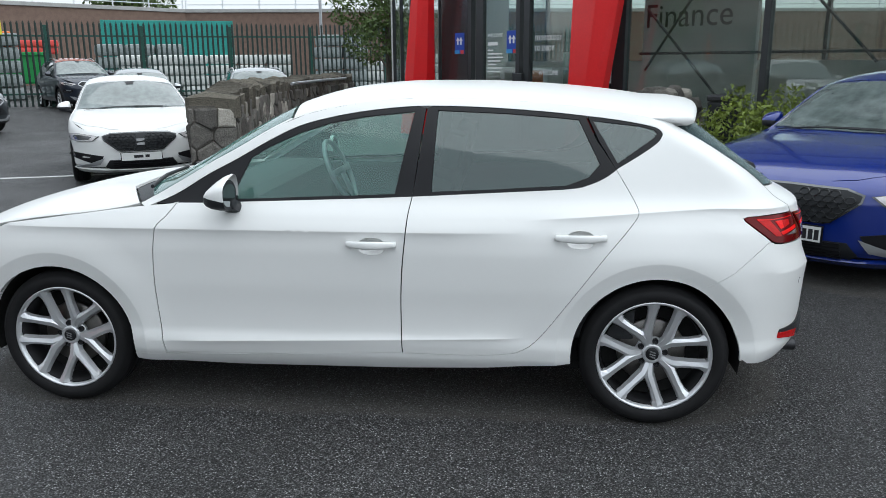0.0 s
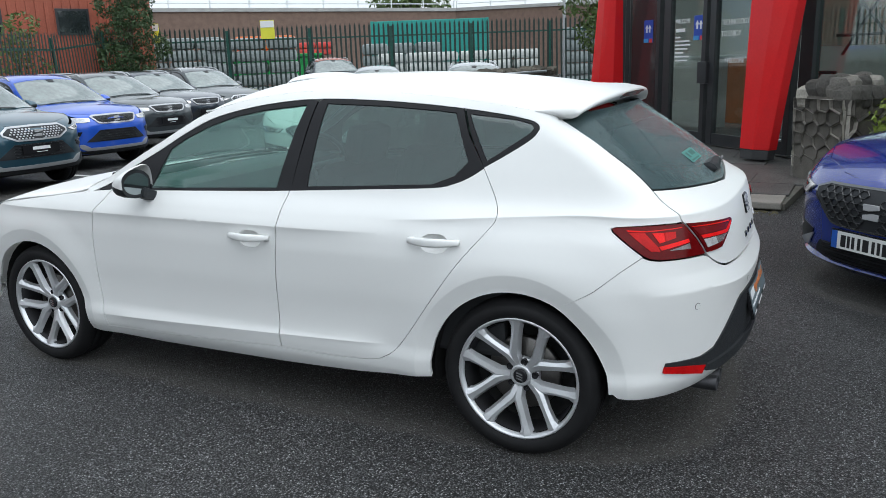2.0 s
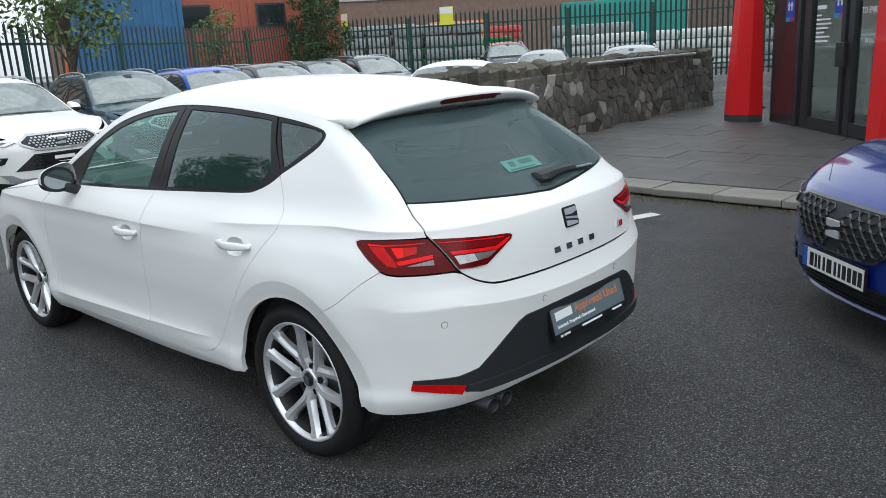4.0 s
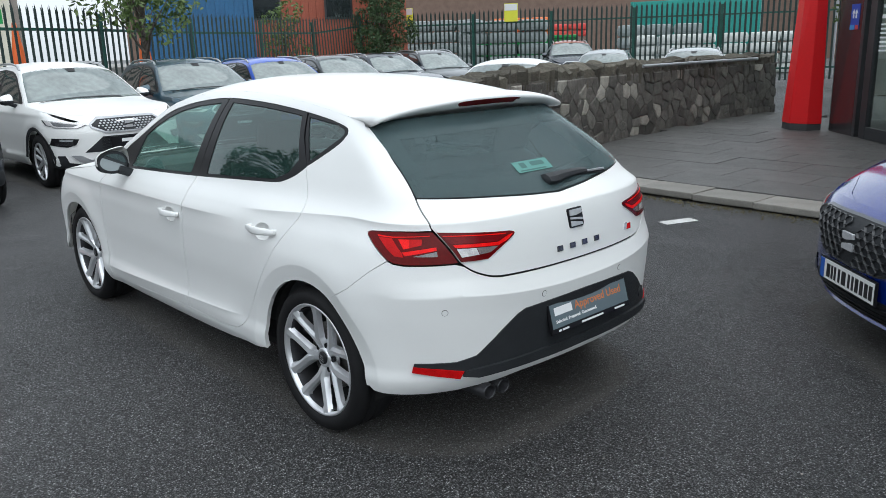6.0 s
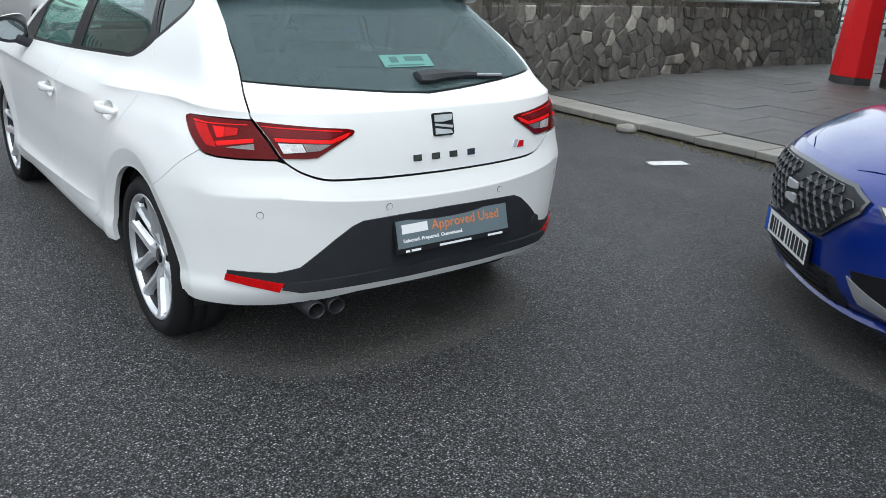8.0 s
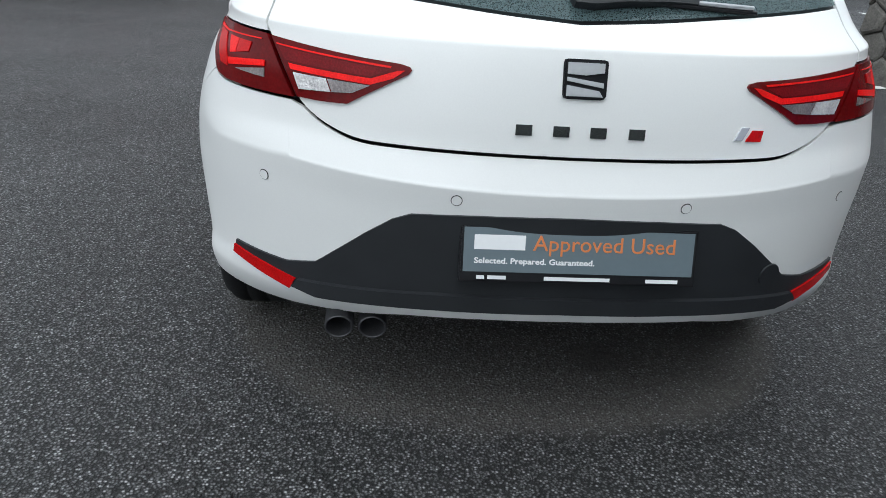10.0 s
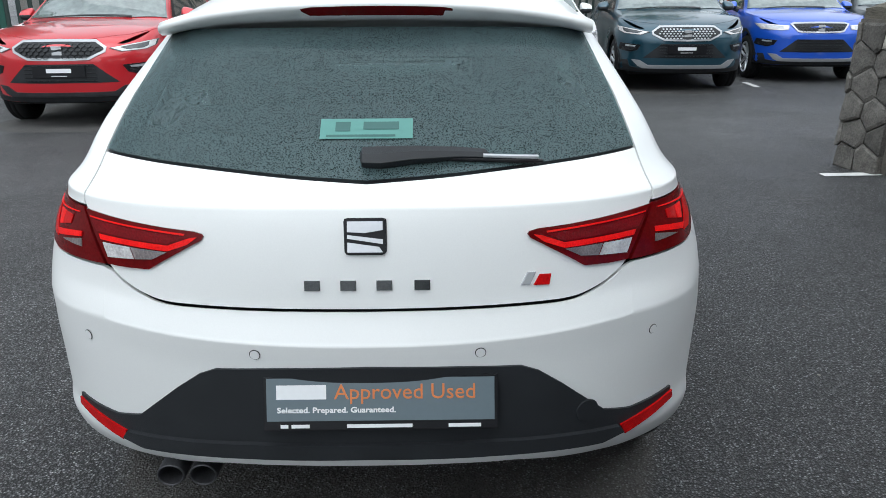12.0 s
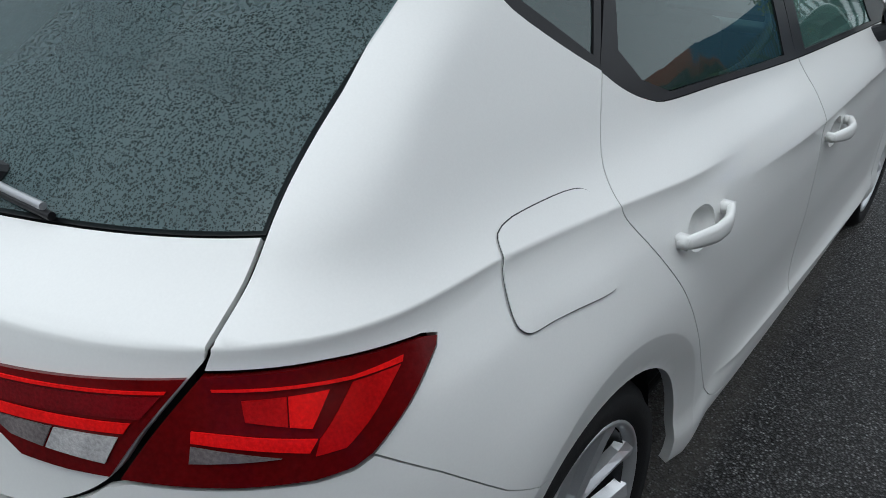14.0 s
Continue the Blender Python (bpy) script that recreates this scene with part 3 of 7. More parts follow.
def build_wheel(name, parent, radius, rim, spokes=5, twist=75.0, dark=False, fine=True, cap=True):
    """A wheel whose outer face looks towards -y, hub at the origin: tyre, rim, hub cap, bolts, brake disc."""
    w = new(name)
    w.empty_display_size = 0.1
    w.parent = parent
    n = 64 if fine else 32
    h = 0.112
    part("tyre", lathe([(rim - .004, -.09), (rim + .006, -.104), (rim + .022, -.113), (rim + .05, -.115), (radius - .022, -.106), (radius - .008, -.094), (radius - .001, -.075),
                        (radius, -.055), (radius - .006, -.052), (radius - .006, -.046), (radius, -.043), (radius, -.004), (radius - .006, -.001), (radius - .006, .004), (radius, .007), (radius, .05), (radius - .012, .09), (rim + .02, .11), (rim, .09)], n), RUBBER, w, smoothed=True)
    alloy = part("rim", lathe([(rim + .006, -.100), (rim + .004, -.106), (rim - .002, -.106), (rim - .007, -.098), (rim - .012, -.086)], n), ALLOY, w, smoothed=True)
    # inside of the rim, coloured dark for the shade behind the spokes
    part("shaded_barrel", lathe([(rim - .016, -.088), (rim - .020, -.07), (rim - .024, .0), (rim - .02, .09), (rim + .004, .10)], n), DARK_METAL, w, smoothed=True)
    bm = bmesh.new()
    for k in range(spokes):
        for s in (-1, 1):
            phi = radians(twist + 360 / spokes * k)
            d, e = Vector((math.cos(phi), 0, math.sin(phi))), Vector((-math.sin(phi), 0, math.cos(phi)))
            rows = []
            for r, off, half, wide, yo, dep in ((.036, .026, .019, 1, -.066, .03), (.082, .0465, .0175, 1, -.080, .03), (.15, .0500, .0150, 1.05, -.090, .028), (rim - .045, .0520, .0150, 1.3, -.096, .026), (rim - .022, .0530, .0165, 2.0, -.101, .026), (rim + .001, .0540, .0200, 2.6, -.105, .03)):
                r = r if r > .18 else r * rim / .235
                c = d * r + e * (s * off)
                rows.append([bm.verts.new(c + e * (s * q) + Vector((0, y, 0))) for q, y in ((-half * 1.5, yo + dep), (-half * .9, yo + .006), (half * .25 * wide, yo), (half * wide, yo + .009), (half * 1.2 * wide, yo + dep))])
            for a, b in zip(rows, rows[1:]):
                for i in range(4):
                    bm.faces.new((a[i], a[i + 1], b[i + 1], b[i]) if s < 0 else (a[i + 1], a[i], b[i], b[i + 1]))
    bmesh.ops.recalc_face_normals(bm, faces=bm.faces[:])
    part("spokes", bm, ALLOY if not dark else DARK_METAL, w)
    hub = lathe([(.001, -.064), (.030, -.066), (.038, -.070), (.042, -.066), (.044, -.050), (.066, -.047), (.070, -.03)], 32)
    part("hub", hub, ALLOY, w, smoothed=True)
    if cap:
        part("hub_cap", lathe([(.0005, -.0745), (.022, -.0745), (.027, -.072), (.028, -.066)], 24), BLACK_TRIM, w, "black hub cap with a silver mark", True)
        bm = bmesh.new()
        for z in (-.011, 0, .011):
            add_box(bm, (.026, .003, .006), (0, -.0755, z), Euler((0, .3, 0)))
        part("cap_mark", bm, CHROME, w)
        for k in range(5):
            a = radians(twist + 72 * k)
            bolt = part("wheel_bolt", lathe([(.0005, -.054), (.010, -.054), (.0125, -.0585), (.0135, -.046)], 12), BLACK_TRIM, w, smoothed=True)
            bolt.location = (.054 * math.cos(a), 0, .054 * math.sin(a))
    part("brake_disc", lathe([(.05, -.025), (.14, -.025), (.145, -.02), (.145, .0), (.05, .0)], 40), BRAKE, w, smoothed=True)
    part("wheel_back", lathe([(.001, .02), (rim - .02, .02), (rim - .02, .03)], 32), UNDER, w)
    return w


def arch_liner(parent, x, side, hub, radius):
    bm = bmesh.new()
    rows = []
    for i in range(19):
        a = radians(-12 + 204 * i / 18)
        rows.append([bm.verts.new((x + radius * math.cos(a), side * y, hub + radius * math.sin(a))) for y in (.80, .50)])
    mid = bm.verts.new((x, side * .50, hub))
    for a, b in zip(rows, rows[1:]):
        bm.faces.new((a[0], b[0], b[1], a[1]))
        bm.faces.new((a[1], b[1], mid))
    part("arch_liner", bm, UNDER, parent)


def build_mirror(parent, at, side, paint, high=1.0, name="door_mirror"):
    """A door mirror: painted cap over a black foot and lower shell, with a glass facing back."""
    m = new(name)
    m.empty_display_size = .1
    m.parent = parent
    m.location = at
    bm = bmesh.new()
    rows = []
    for x, top, bot, half in ((-.076, -.006, -.026, .026), (-.071, .006, -.036, .044), (-.058, .026, -.048, .063), (-.035, .047, -.058, .077), (-.004, .066, -.064, .085), (.023, .076, -.064, .088), (.033, .074, -.062, .087)):
        row = []
        for a in np.linspace(0, 2 * math.pi, 29)[:-1]:
            ca, sa = math.cos(a), math.sin(a)
            y = half * abs(ca) ** .62 * (1 if ca > 0 else -1)
            h = (top - bot) / 2 * (1 - .34 * y * side / .1 * (1 if sa > 0 else .4))
            row.append(bm.verts.new((x, y, (top + bot) / 2 + h * abs(sa) ** .62 * (1 if sa > 0 else -1))))
        rows.append(row)
    for a, b in zip(rows, rows[1:]):
        for i in range(28):
            bm.faces.new((a[i], a[(i + 1) % 28], b[(i + 1) % 28], b[i]))
    bm.faces.new(rows[0])
    bmesh.ops.recalc_face_normals(bm, faces=bm.faces[:])
    lower = bm.copy()
    bmesh.ops.bisect_plane(bm, geom=bm.verts[:] + bm.edges[:] + bm.faces[:], plane_co=(0, 0, -.010), plane_no=(.18, 0, 1), clear_inner=True)
    bmesh.ops.bisect_plane(lower, geom=lower.verts[:] + lower.edges[:] + lower.faces[:], plane_co=(0, 0, -.010), plane_no=(.18, 0, 1), clear_outer=True)
    for v in lower.verts:
        v.co *= .985
    part("mirror_cap", bm, paint, m, smoothed=True)
    part("mirror_shell", lower, BLACK_PLASTIC, m, smoothed=True)
    bm = bmesh.new()
    bmesh.ops.create_circle(bm, cap_ends=True, segments=24, radius=1, matrix=Matrix.Translation((.026, 0, 0)) @ Matrix.Rotation(radians(90), 4, "Y") @ Matrix.Diagonal((.048, .070, 1, 1)))
    part("mirror_glass", bm, surface("mirror_silver", (.26, .29, .30), .02, 1.0, .02) if "mirror_silver" not in bpy.data.materials else bpy.data.materials["mirror_silver"], m)
    bm = bmesh.new()
    bmesh.ops.create_cone(bm, cap_ends=True, segments=28, radius1=1, radius2=1, depth=.012, matrix=Matrix.Translation((.019, 0, 0)) @ Matrix.Rotation(radians(90), 4, "Y") @ Matrix.Diagonal((.064, .083, 1, 1)))
    part("mirror_bezel", bm, BLACK_PLASTIC, m)
    part("mirror_foot", box((.07, .13, .05), (.005, -side * .085, -.065), .018, Euler((radians(side * 24), 0, 0))), BLACK_PLASTIC, m)
    return m


def build_seat(parent, x, y, back=0.62, rear=False):
    s = new("seat")
    s.empty_display_size = .1
    s.parent = parent
    w = .50 if not rear else 1.25
    part("cushion", box((.50, w, .16), (x, y, .46), .05), CABIN, s)
    part("backrest", box((.16, w, back), (x + .27, y, .76), .06, Euler((0, radians(20), 0))), CABIN, s)
    for dy in ((0,) if not rear else (-.38, 0.38)):
        part("headrest", box((.10, .26, .17), (x + .41, y + dy, 1.14), .04, Euler((0, radians(14), 0))), CABIN, s)
    return s


# ---- outlines of the white hatchback, in the side view (x, z) and the rear view (y, z) ----
F_SEAM = [(-.737, .948), (-.775, .895), (-.82, .843), (-.838, .713), (-.84, .548), (-.828, .382), (-.817, .272)]
B_SEAM = [(.292, .984), (.28, .92), (.273, .844), (.257, .695), (.249, .541), (.249, .412), (.252, .313)]
R_SEAM = [(1.144, 1.092), (1.189, 1.018), (1.224, .956), (1.231, .917), (1.199, .87), (1.093, .745), (.964, .569), (.872, .441), (.813, .373), (.766, .341), (.706, .321), (.534, .311), (.252, .313)]
SILL_TOP = [(-.817, .272), (-.495, .281), (-.15, .296), (.252, .313)]
BELT_F = [(-.751, .947), (-.368, .959), (.062, .974), (.292, .984)]
BELT_R = [(.292, .984), (.61, .999), (.939, 1.015), (1.03, 1.032), (1.096, 1.06), (1.144, 1.092)]
BELT_Q = [(1.144, 1.092), (1.227, 1.139), (1.313, 1.195), (1.338, 1.23)]
DLO_TOP = [(1.338, 1.23), (1.328, 1.248), (1.287, 1.265), (1.149, 1.29), (.914, 1.318), (.671, 1.338), (.421, 1.349), (.242, 1.346), (.061, 1.328), (-.094, 1.301),
           (-.224, 1.266), (-.351, 1.206), (-.48, 1.133), (-.613, 1.064), (-.747, .983), (-.877, .929)]
GLASS_F = [(-.50, .966), (.215, .993), (.281, 1.325), (.067, 1.305), (-.089, 1.277), (-.218, 1.237), (-.346, 1.180), (-.42, 1.135)]
GLASS_R = [(.373, 1.003), (.62, 1.012), (.938, 1.028), (1.028, 1.062), (1.075, 1.113), (.987, 1.290), (.916, 1.298), (.675, 1.317), (.387, 1.330)]
GLASS_Q = [(1.150, 1.118), (1.300, 1.218), (1.313, 1.236), (1.300, 1.250), (1.242, 1.264), (1.048, 1.286)]
TAIL_SEAM = [(.630, 1.036), (.642, .990), (.653, .950), (.645, .928), (.612, .866), (.585, .815), (.545, .780), (.497, .757), (.45, .745), (.378, .741), (.2, .737), (0, .735)]
SCREEN_LOW = [(-.630, 1.036), (-.545, 1.029), (-.456, 1.022), (-.309, 1.011), (-.165, 1.0), (0, .991)]
SCREEN_SIDE = [(.630, 1.036), (.606, 1.124), (.584, 1.20), (.556, 1.285)]
LAMP_IN = [(.643, .929), (.597, .925), (.518, .917), (.444, .910), (.372, .905), (.352, .900), (.347, .892), (.355, .882), (.387, .865), (.445, .833), (.478, .813), (.534, .812), (.583, .814), (.611, .868)]
LAMP_OUT = [(1.652, .921), (1.659, .910), (1.738, .852), (1.765, .831), (1.785, .821), (1.818, .815), (1.875, .813)]
LAMP_OUT_TOP = [(1.775, .931), (1.670, .926)]
LAMP_JOINT = [(.584, .812), (.613, .866), (.647, .930)]


def white_hatchback():
    car = thing("white_hatchback", "wet white five-door hatchback parked on damp tarmac, rain-beaded rear screen", "car")
    sh = Shell(radius=.349)
    sh.low = .015
    hub, r = .313, .350
    fs, bs, rs = curve(F_SEAM, 4), curve(B_SEAM, 4), curve(R_SEAM, 4)
    sill, bf, br, bq, dt = curve(SILL_TOP, 3), curve(BELT_F, 3), curve(BELT_R, 4), curve(BELT_Q, 3), curve(DLO_TOP, 3)
    xs = [1.40 - i * .1 for i in range(23)] + [-.9]
    roof_edge = [(x, float(sh.edge(x)) - .0) for x in xs]
    corner = [(.6520, .9335)] + [(y + .0022, z) for y, z in curve(TAIL_SEAM, 6)[12::-1]] + [(y + .0022, z) for y, z in curve(SCREEN_SIDE, 8)[1:-2]]
    tail_side = [(float(sh.rear(y, sh.sink(z))), z) for y, z in corner]
    lamp_edge = [(1.7635, .8295), (1.736, .851), (1.657, .909), (1.650, .9215), (1.670, .9275), (1.775, .9325)]
    arch_r = arc(1.318, hub, r, 185, 62.5, 24)
    frame_poly = ([(-.972, .232), (-.5, .218), (-.15, .224), (.238, .231), (.62, .248)] + arch_r[:] + [(1.615, .713), (1.70, .783)] + lamp_edge + tail_side + roof_edge
                  + dt[::-1] + bq[::-1][1:] + rs[1:] + sill[::-1][1:] + [(-.972, .268)])
    front_seam = [(-1.66, .452), (-1.70, .60), (-1.65, .70), (-1.60, .775)]
    fender = fs + [(-.972, .268)] + arc(-1.318, hub, r, -7, 158, 24) + front_seam[1:] + [(-1.66, .80), (-1.5, .86), (-1.2, .90), (-1.0, .926), (-.89, .935)]
    fender = [(x, min(z, float(sh.edge(x)) - .002)) for x, z in fender]
    yb = .60
    low = [(1.682, .316), (1.70, .300), (1.76, .292), (1.85, .287)]
    cut = [(float(sh.rear(yb, sh.sink(z))), z) for z in np.linspace(.29, .807, 60)]
    bumper_side = arc(1.318, hub, r, 62.5, 0, 20) + low + cut + [(1.875, .809), (1.818, .811), (1.785, .8165), (1.764, .8265), (1.70, .7805), (1.615, .7105)]
    seam_low = [(y, z - .005) for y, z in curve(TAIL_SEAM, 3) if z < .814 and y <= .585]
    bump_half = [(0, .330), (.18, .330), (.34, .325), (.45, .305), (.55, .296), (yb, .29)] + [(yb, z) for z in np.linspace(.29, .807, 60)[1:]] + seam_low
    bump_rear = [(y, z) for y, z in bump_half] + [(-y, z) for y, z in bump_half[::-1] if y > 0]
    for side, s in (("left", -1), ("right", 1)):
        sh.panel("body_side", "side", frame_poly, WHITE, car, .018, 0, .02, s, follow=True)
        sh.panel("front_wing", "side", fender, WHITE, car, .025, 0, .014, s, .002, follow=True)
        pulls = ((.128, .790), (.996, .826))
        cups = [[(hx + .058 * math.cos(a) * abs(math.cos(a)) ** -.2, hz - .006 + .036 * math.sin(a) * abs(math.sin(a)) ** -.1) for a in np.linspace(.01, 2 * math.pi + .01, 33)[:-1]] for hx, hz in pulls]
        door = sh.panel("front_door", "side", ring(inset(bf + bs[1:] + sill[::-1][1:] + fs[::-1][1:], .0025), cups[0]), WHITE, car, .018, 0, .014, s, 0, follow=True)
        rdoor = sh.panel("rear_door", "side", ring(inset(br + rs[1:] + bs[::-1][1:], .0025), cups[1]), WHITE, car, .016, 0, .014, s, 0, follow=True)
        # black seal strips behind the door gaps, painting in the seams' shade
        for host, outline in ((door, bf + bs[1:] + sill[::-1][1:] + fs[::-1][1:]), (rdoor, br + rs[1:] + bs[::-1][1:])):
            sh.panel("seal_shade", "side", ring(inset(outline, -.008), inset(outline, .009)), UNDER, host, .03, -.007, 0, s, 0, "black seal strip painting in the shade of the door gap")
        inner = [curve([(x, z) for x, z in g], 1) for g in (GLASS_F, GLASS_R, GLASS_Q)]
        front_frame = ring(bf[:] + [(.312, 1.16), (.331, 1.341)] + [q for q in dt if q[0] < .325][:-1], inset(inner[0], -.002))
        rear_frame = ring(br + [(1.06, 1.21), (1.015, 1.306)] + [q for q in dt if .338 < q[0] < 1.01] + [(.338, 1.341), (.318, 1.16)], inset(inner[1], -.002))
        quarter_frame = ring(bq[:-1] + [q for q in dt if q[0] > 1.025] + [(1.026, 1.305), (1.07, 1.21)], inset(inner[2], -.002))
        for host, nm, fr, gl, mt in ((door, "window_frame", front_frame, inner[0], GLASS_FRONT), (rdoor, "window_frame", rear_frame, inner[1], GLASS_DARK), (car, "quarter_frame", quarter_frame, inner[2], GLASS_DARK)):
            sh.panel(nm, "side", fr, BLACK_TRIM, host, .03, -.003, .012, s, 0, "black window surround")
            g = sh.panel("side_window" if host is not car else "quarter_window", "side", gl, mt, host, .05, -.006, 0, s, 0, "tinted side glass")
            g.visible_shadow = False
        # door pulls with their scooped cups
        for host, (hx, hz), cup in zip((door, rdoor), pulls, cups):
            y = float(sh.side(hx, hz))
            h = new("door_handle")
            h.empty_display_size = .1
            h.parent = host
            h.location = (hx, s * y, hz)
            # the pull: a flat bar, bowed outwards, deeper below than above, on two feet
            bm = bmesh.new()
            rows = []
            for i in range(21):
                t = i / 20
                e = min(1.0, math.sin(math.pi * t) ** .42)
                dx = -.106 + .212 * t
                skin = float(sh.side(hx + dx, hz)) - y
                lift = skin + .010 + .026 * min(1, 2.6 * t, 2.6 * (1 - t)) ** .8
                hgt, dep = .017 * (.35 + .65 * e), .0085
                sec = ((-1, -.2), (-.92, .75), (-.45, 1), (.45, .85), (.92, .45), (1, -.2), (.6, -1), (-.6, -1))
                rows.append([bm.verts.new((dx, s * (lift + dep * q), .004 + hgt * p)) for p, q in sec])
            for a, b in zip(rows, rows[1:]):
                for k in range(8):
                    bm.faces.new((a[k], a[(k + 1) % 8], b[(k + 1) % 8], b[k]))
            bm.faces.new(rows[0])
            bm.faces.new(rows[-1][::-1])
            for fx in (-.094, .094):
                add_box(bm, (.022, .026, .020), (fx, s * (float(sh.side(hx + fx, hz)) - y + .006), .004))
            bmesh.ops.recalc_face_normals(bm, faces=bm.faces[:])
            part("pull", bm, WHITE, h, smoothed=True)
            # the bowl behind it
            bm = bmesh.new()
            rows = []
            for k, deep in ((1.02, .001), (.97, .010), (.80, .024), (.5, .032), (.15, .034)):
                rows.append([bm.verts.new(((qx - hx) * k, s * (float(sh.side(qx, qz)) - y - deep), (qz - hz + .006) * k - .006)) for qx, qz in cup])
            for a, b in zip(rows, rows[1:]):
                for k in range(32):
                    bm.faces.new((a[k], a[(k + 1) % 32], b[(k + 1) % 32], b[k]))
            bm.faces.new(rows[-1])
            bmesh.ops.recalc_face_normals(bm, faces=bm.faces[:])
            part("cup", bm, WHITE, h, smoothed=True)
        build_mirror(car, (-.485, s * .912, 1.0), s, WHITE)
        # tail lamp on the body
        joint = [(float(sh.rear(y, sh.sink(z))) - .001, z) for y, z in curve(LAMP_JOINT, 8)]
        lamp = sh.panel("tail_lamp", "side", LAMP_OUT + joint + LAMP_OUT_TOP, LAMP_DARK, car, .015, .004, .014, s, .002, "dark red tail lamp")
        for nm, poly, mat, lift in (("light_line", [(1.866, .9165), (1.760, .9120), (1.703, .9160), (1.707, .9100), (1.7605, .9085), (1.866, .9140)], LAMP_RED, .0068),
                                    ("light_band", [(1.7605, .9060), (1.709, .9080), (1.745, .8790), (1.787, .8460), (1.8135, .8430), (1.8064, .8590)], LAMP_MID, .0060),
                                    # duller half of the field, painting in its fade towards the joint
                                    ("light_field_dim", [(1.850, .9040), (1.818, .9040), (1.826, .8755), (1.8536, .8835)], LAMP_MID, .0062),
                                    ("light_field", [(1.817, .9040), (1.783, .9040), (1.809, .8710), (1.825, .8752)], LAMP_RED, .0064),
                                    ("light_strip", [(1.889, .8755), (1.8075, .8605), (1.817, .8475), (1.892, .8640)], LAMP_RED, .0068),
                                    ("lamp_reflector", [(1.8975, .8420), (1.893, .8600), (1.8385, .8450)], LAMP_SMOKE, .0066)):
            sh.panel(nm, "side", poly, mat, lamp, .012, lift, .002, s)
        # tail lamp on the boot lid
        lid = [(s * y, z) for y, z in LAMP_IN]
        lamp = sh.panel("boot_lamp", "rear", lid, LAMP_DARK, car, .015, .006, .014, 1, .002, "dark red lamp on the boot lid")
        sh.panel("light_strip", "rear", [(s * y, z) for y, z in ((.362, .891), (.378, .889), (.431, .870), (.600, .879), (.595, .868), (.431, .858), (.385, .874))], LAMP_RED, lamp, .012, .0085, .002)
        sh.panel("light_line", "rear", [(s * y, z) for y, z in ((.390, .897), (.626, .914), (.625, .911), (.392, .893))], LAMP_RED, lamp, .012, .0082, .002)
        sh.panel("light_shade", "rear", [(s * y, z) for y, z in ((.392, .890), (.622, .908), (.608, .884), (.431, .873))], LAMP_WINE, lamp, .012, .0078, .002)
        sh.panel("reversing_lamp", "rear", [(s * y, z) for y, z in ((.590, .863), (.578, .832), (.512, .835), (.522, .860))], LAMP_CLEAR, lamp, .012, .0085, .002, 1, 0, "clear reversing lamp")
        sh.panel("lamp_reflector", "rear", [(s * y, z) for y, z in ((.519, .860), (.509, .835), (.468, .838), (.432, .856))], LAMP_SMOKE, lamp, .012, .0085, .002)
        # reflectors and sensors low on the bumper
        sh.panel("bumper_reflector", "joined", [("rear", [(s * y, z) for y, z in ((.742, .424), (.746, .394), (.68, .373), (.604, .353), (.590, .384), (.66, .405))])], LAMP_MID, car, .02, .010, .01, 1, 0, "red bumper reflector")
        for y, z in ((.659, .622), (.247, .626)):
            x = float(sh.rear(y, z))
            nrm = sh.skin_normal(np.array([[x, s * y, z]]))[0]
            bm = bmesh.new()
            m4 = Matrix.Translation(Vector((x, s * y, z)) + Vector(nrm) * .001) @ Vector(nrm).to_track_quat("Z", "Y").to_matrix().to_4x4()
            bmesh.ops.create_circle(bm, cap_ends=True, segments=24, radius=.0125, matrix=m4)
            part("sensor_gap", bm, DARK_METAL, car)
            bm = bmesh.new()
            bmesh.ops.create_circle(bm, cap_ends=True, segments=24, radius=.0108, matrix=Matrix.Translation(Vector(nrm) * .0012) @ m4)
            part("parking_sensor", bm, WHITE, car, "round white parking sensor")
        for hx, tw in ((-1.318, 100.0), (1.318, 77.0)):
            w = build_wheel("wheel", car, .314, .237, twist=tw)
            w.matrix_basis = pose(hx, s * .727, hub + .002, 0, 0, 0 if s < 0 else 180)
            arch_liner(car, hx, s, hub, r + .012)
    sh.panel("rear_bumper", "joined", [("rear", bump_rear), ("side", bumper_side, 1), ("side", bumper_side, -1)], WHITE, car, .012, 0, .012, 1, 0, "", True)
    # black lower valance
    top = [(0, .611), (.2, .608), (.339, .602), (.379, .586), (.436, .545), (.505, .487), (.545, .452), (.615, .434), (.740, .438)]
    bot = [(.742, .419), (.68, .396), (.605, .370), (.54, .358), (.433, .357), (.273, .363), (0, .366)]
    val_half = top + bot
    sh.panel("rear_valance", "rear", val_half + [(-y, z) for y, z in val_half[::-1] if y > 0], BLACK_PLASTIC, car, .02, .0055, .010, 1, 0, "black textured plastic valance")
    lip = [(0, .414), (.27, .413), (.45, .400), (.582, .388), (.596, .364), (.54, .353), (.433, .358), (.273, .364), (0, .367)]
    sh.panel("valance_lip", "rear", lip + [(-y, z) for y, z in lip[::-1] if y > 0], BLACK_PLASTIC, car, .02, .018, .014)
    nrm = sh.skin_normal(np.array([[float(sh.rear(.5, .447)), .5, .447]]))[0]
    m4 = Matrix.Translation(Vector((float(sh.rear(.5, .447)), .5, .447)) + Vector(nrm) * .0065) @ Vector(nrm).to_track_quat("Z", "Y").to_matrix().to_4x4()
    bm = bmesh.new()
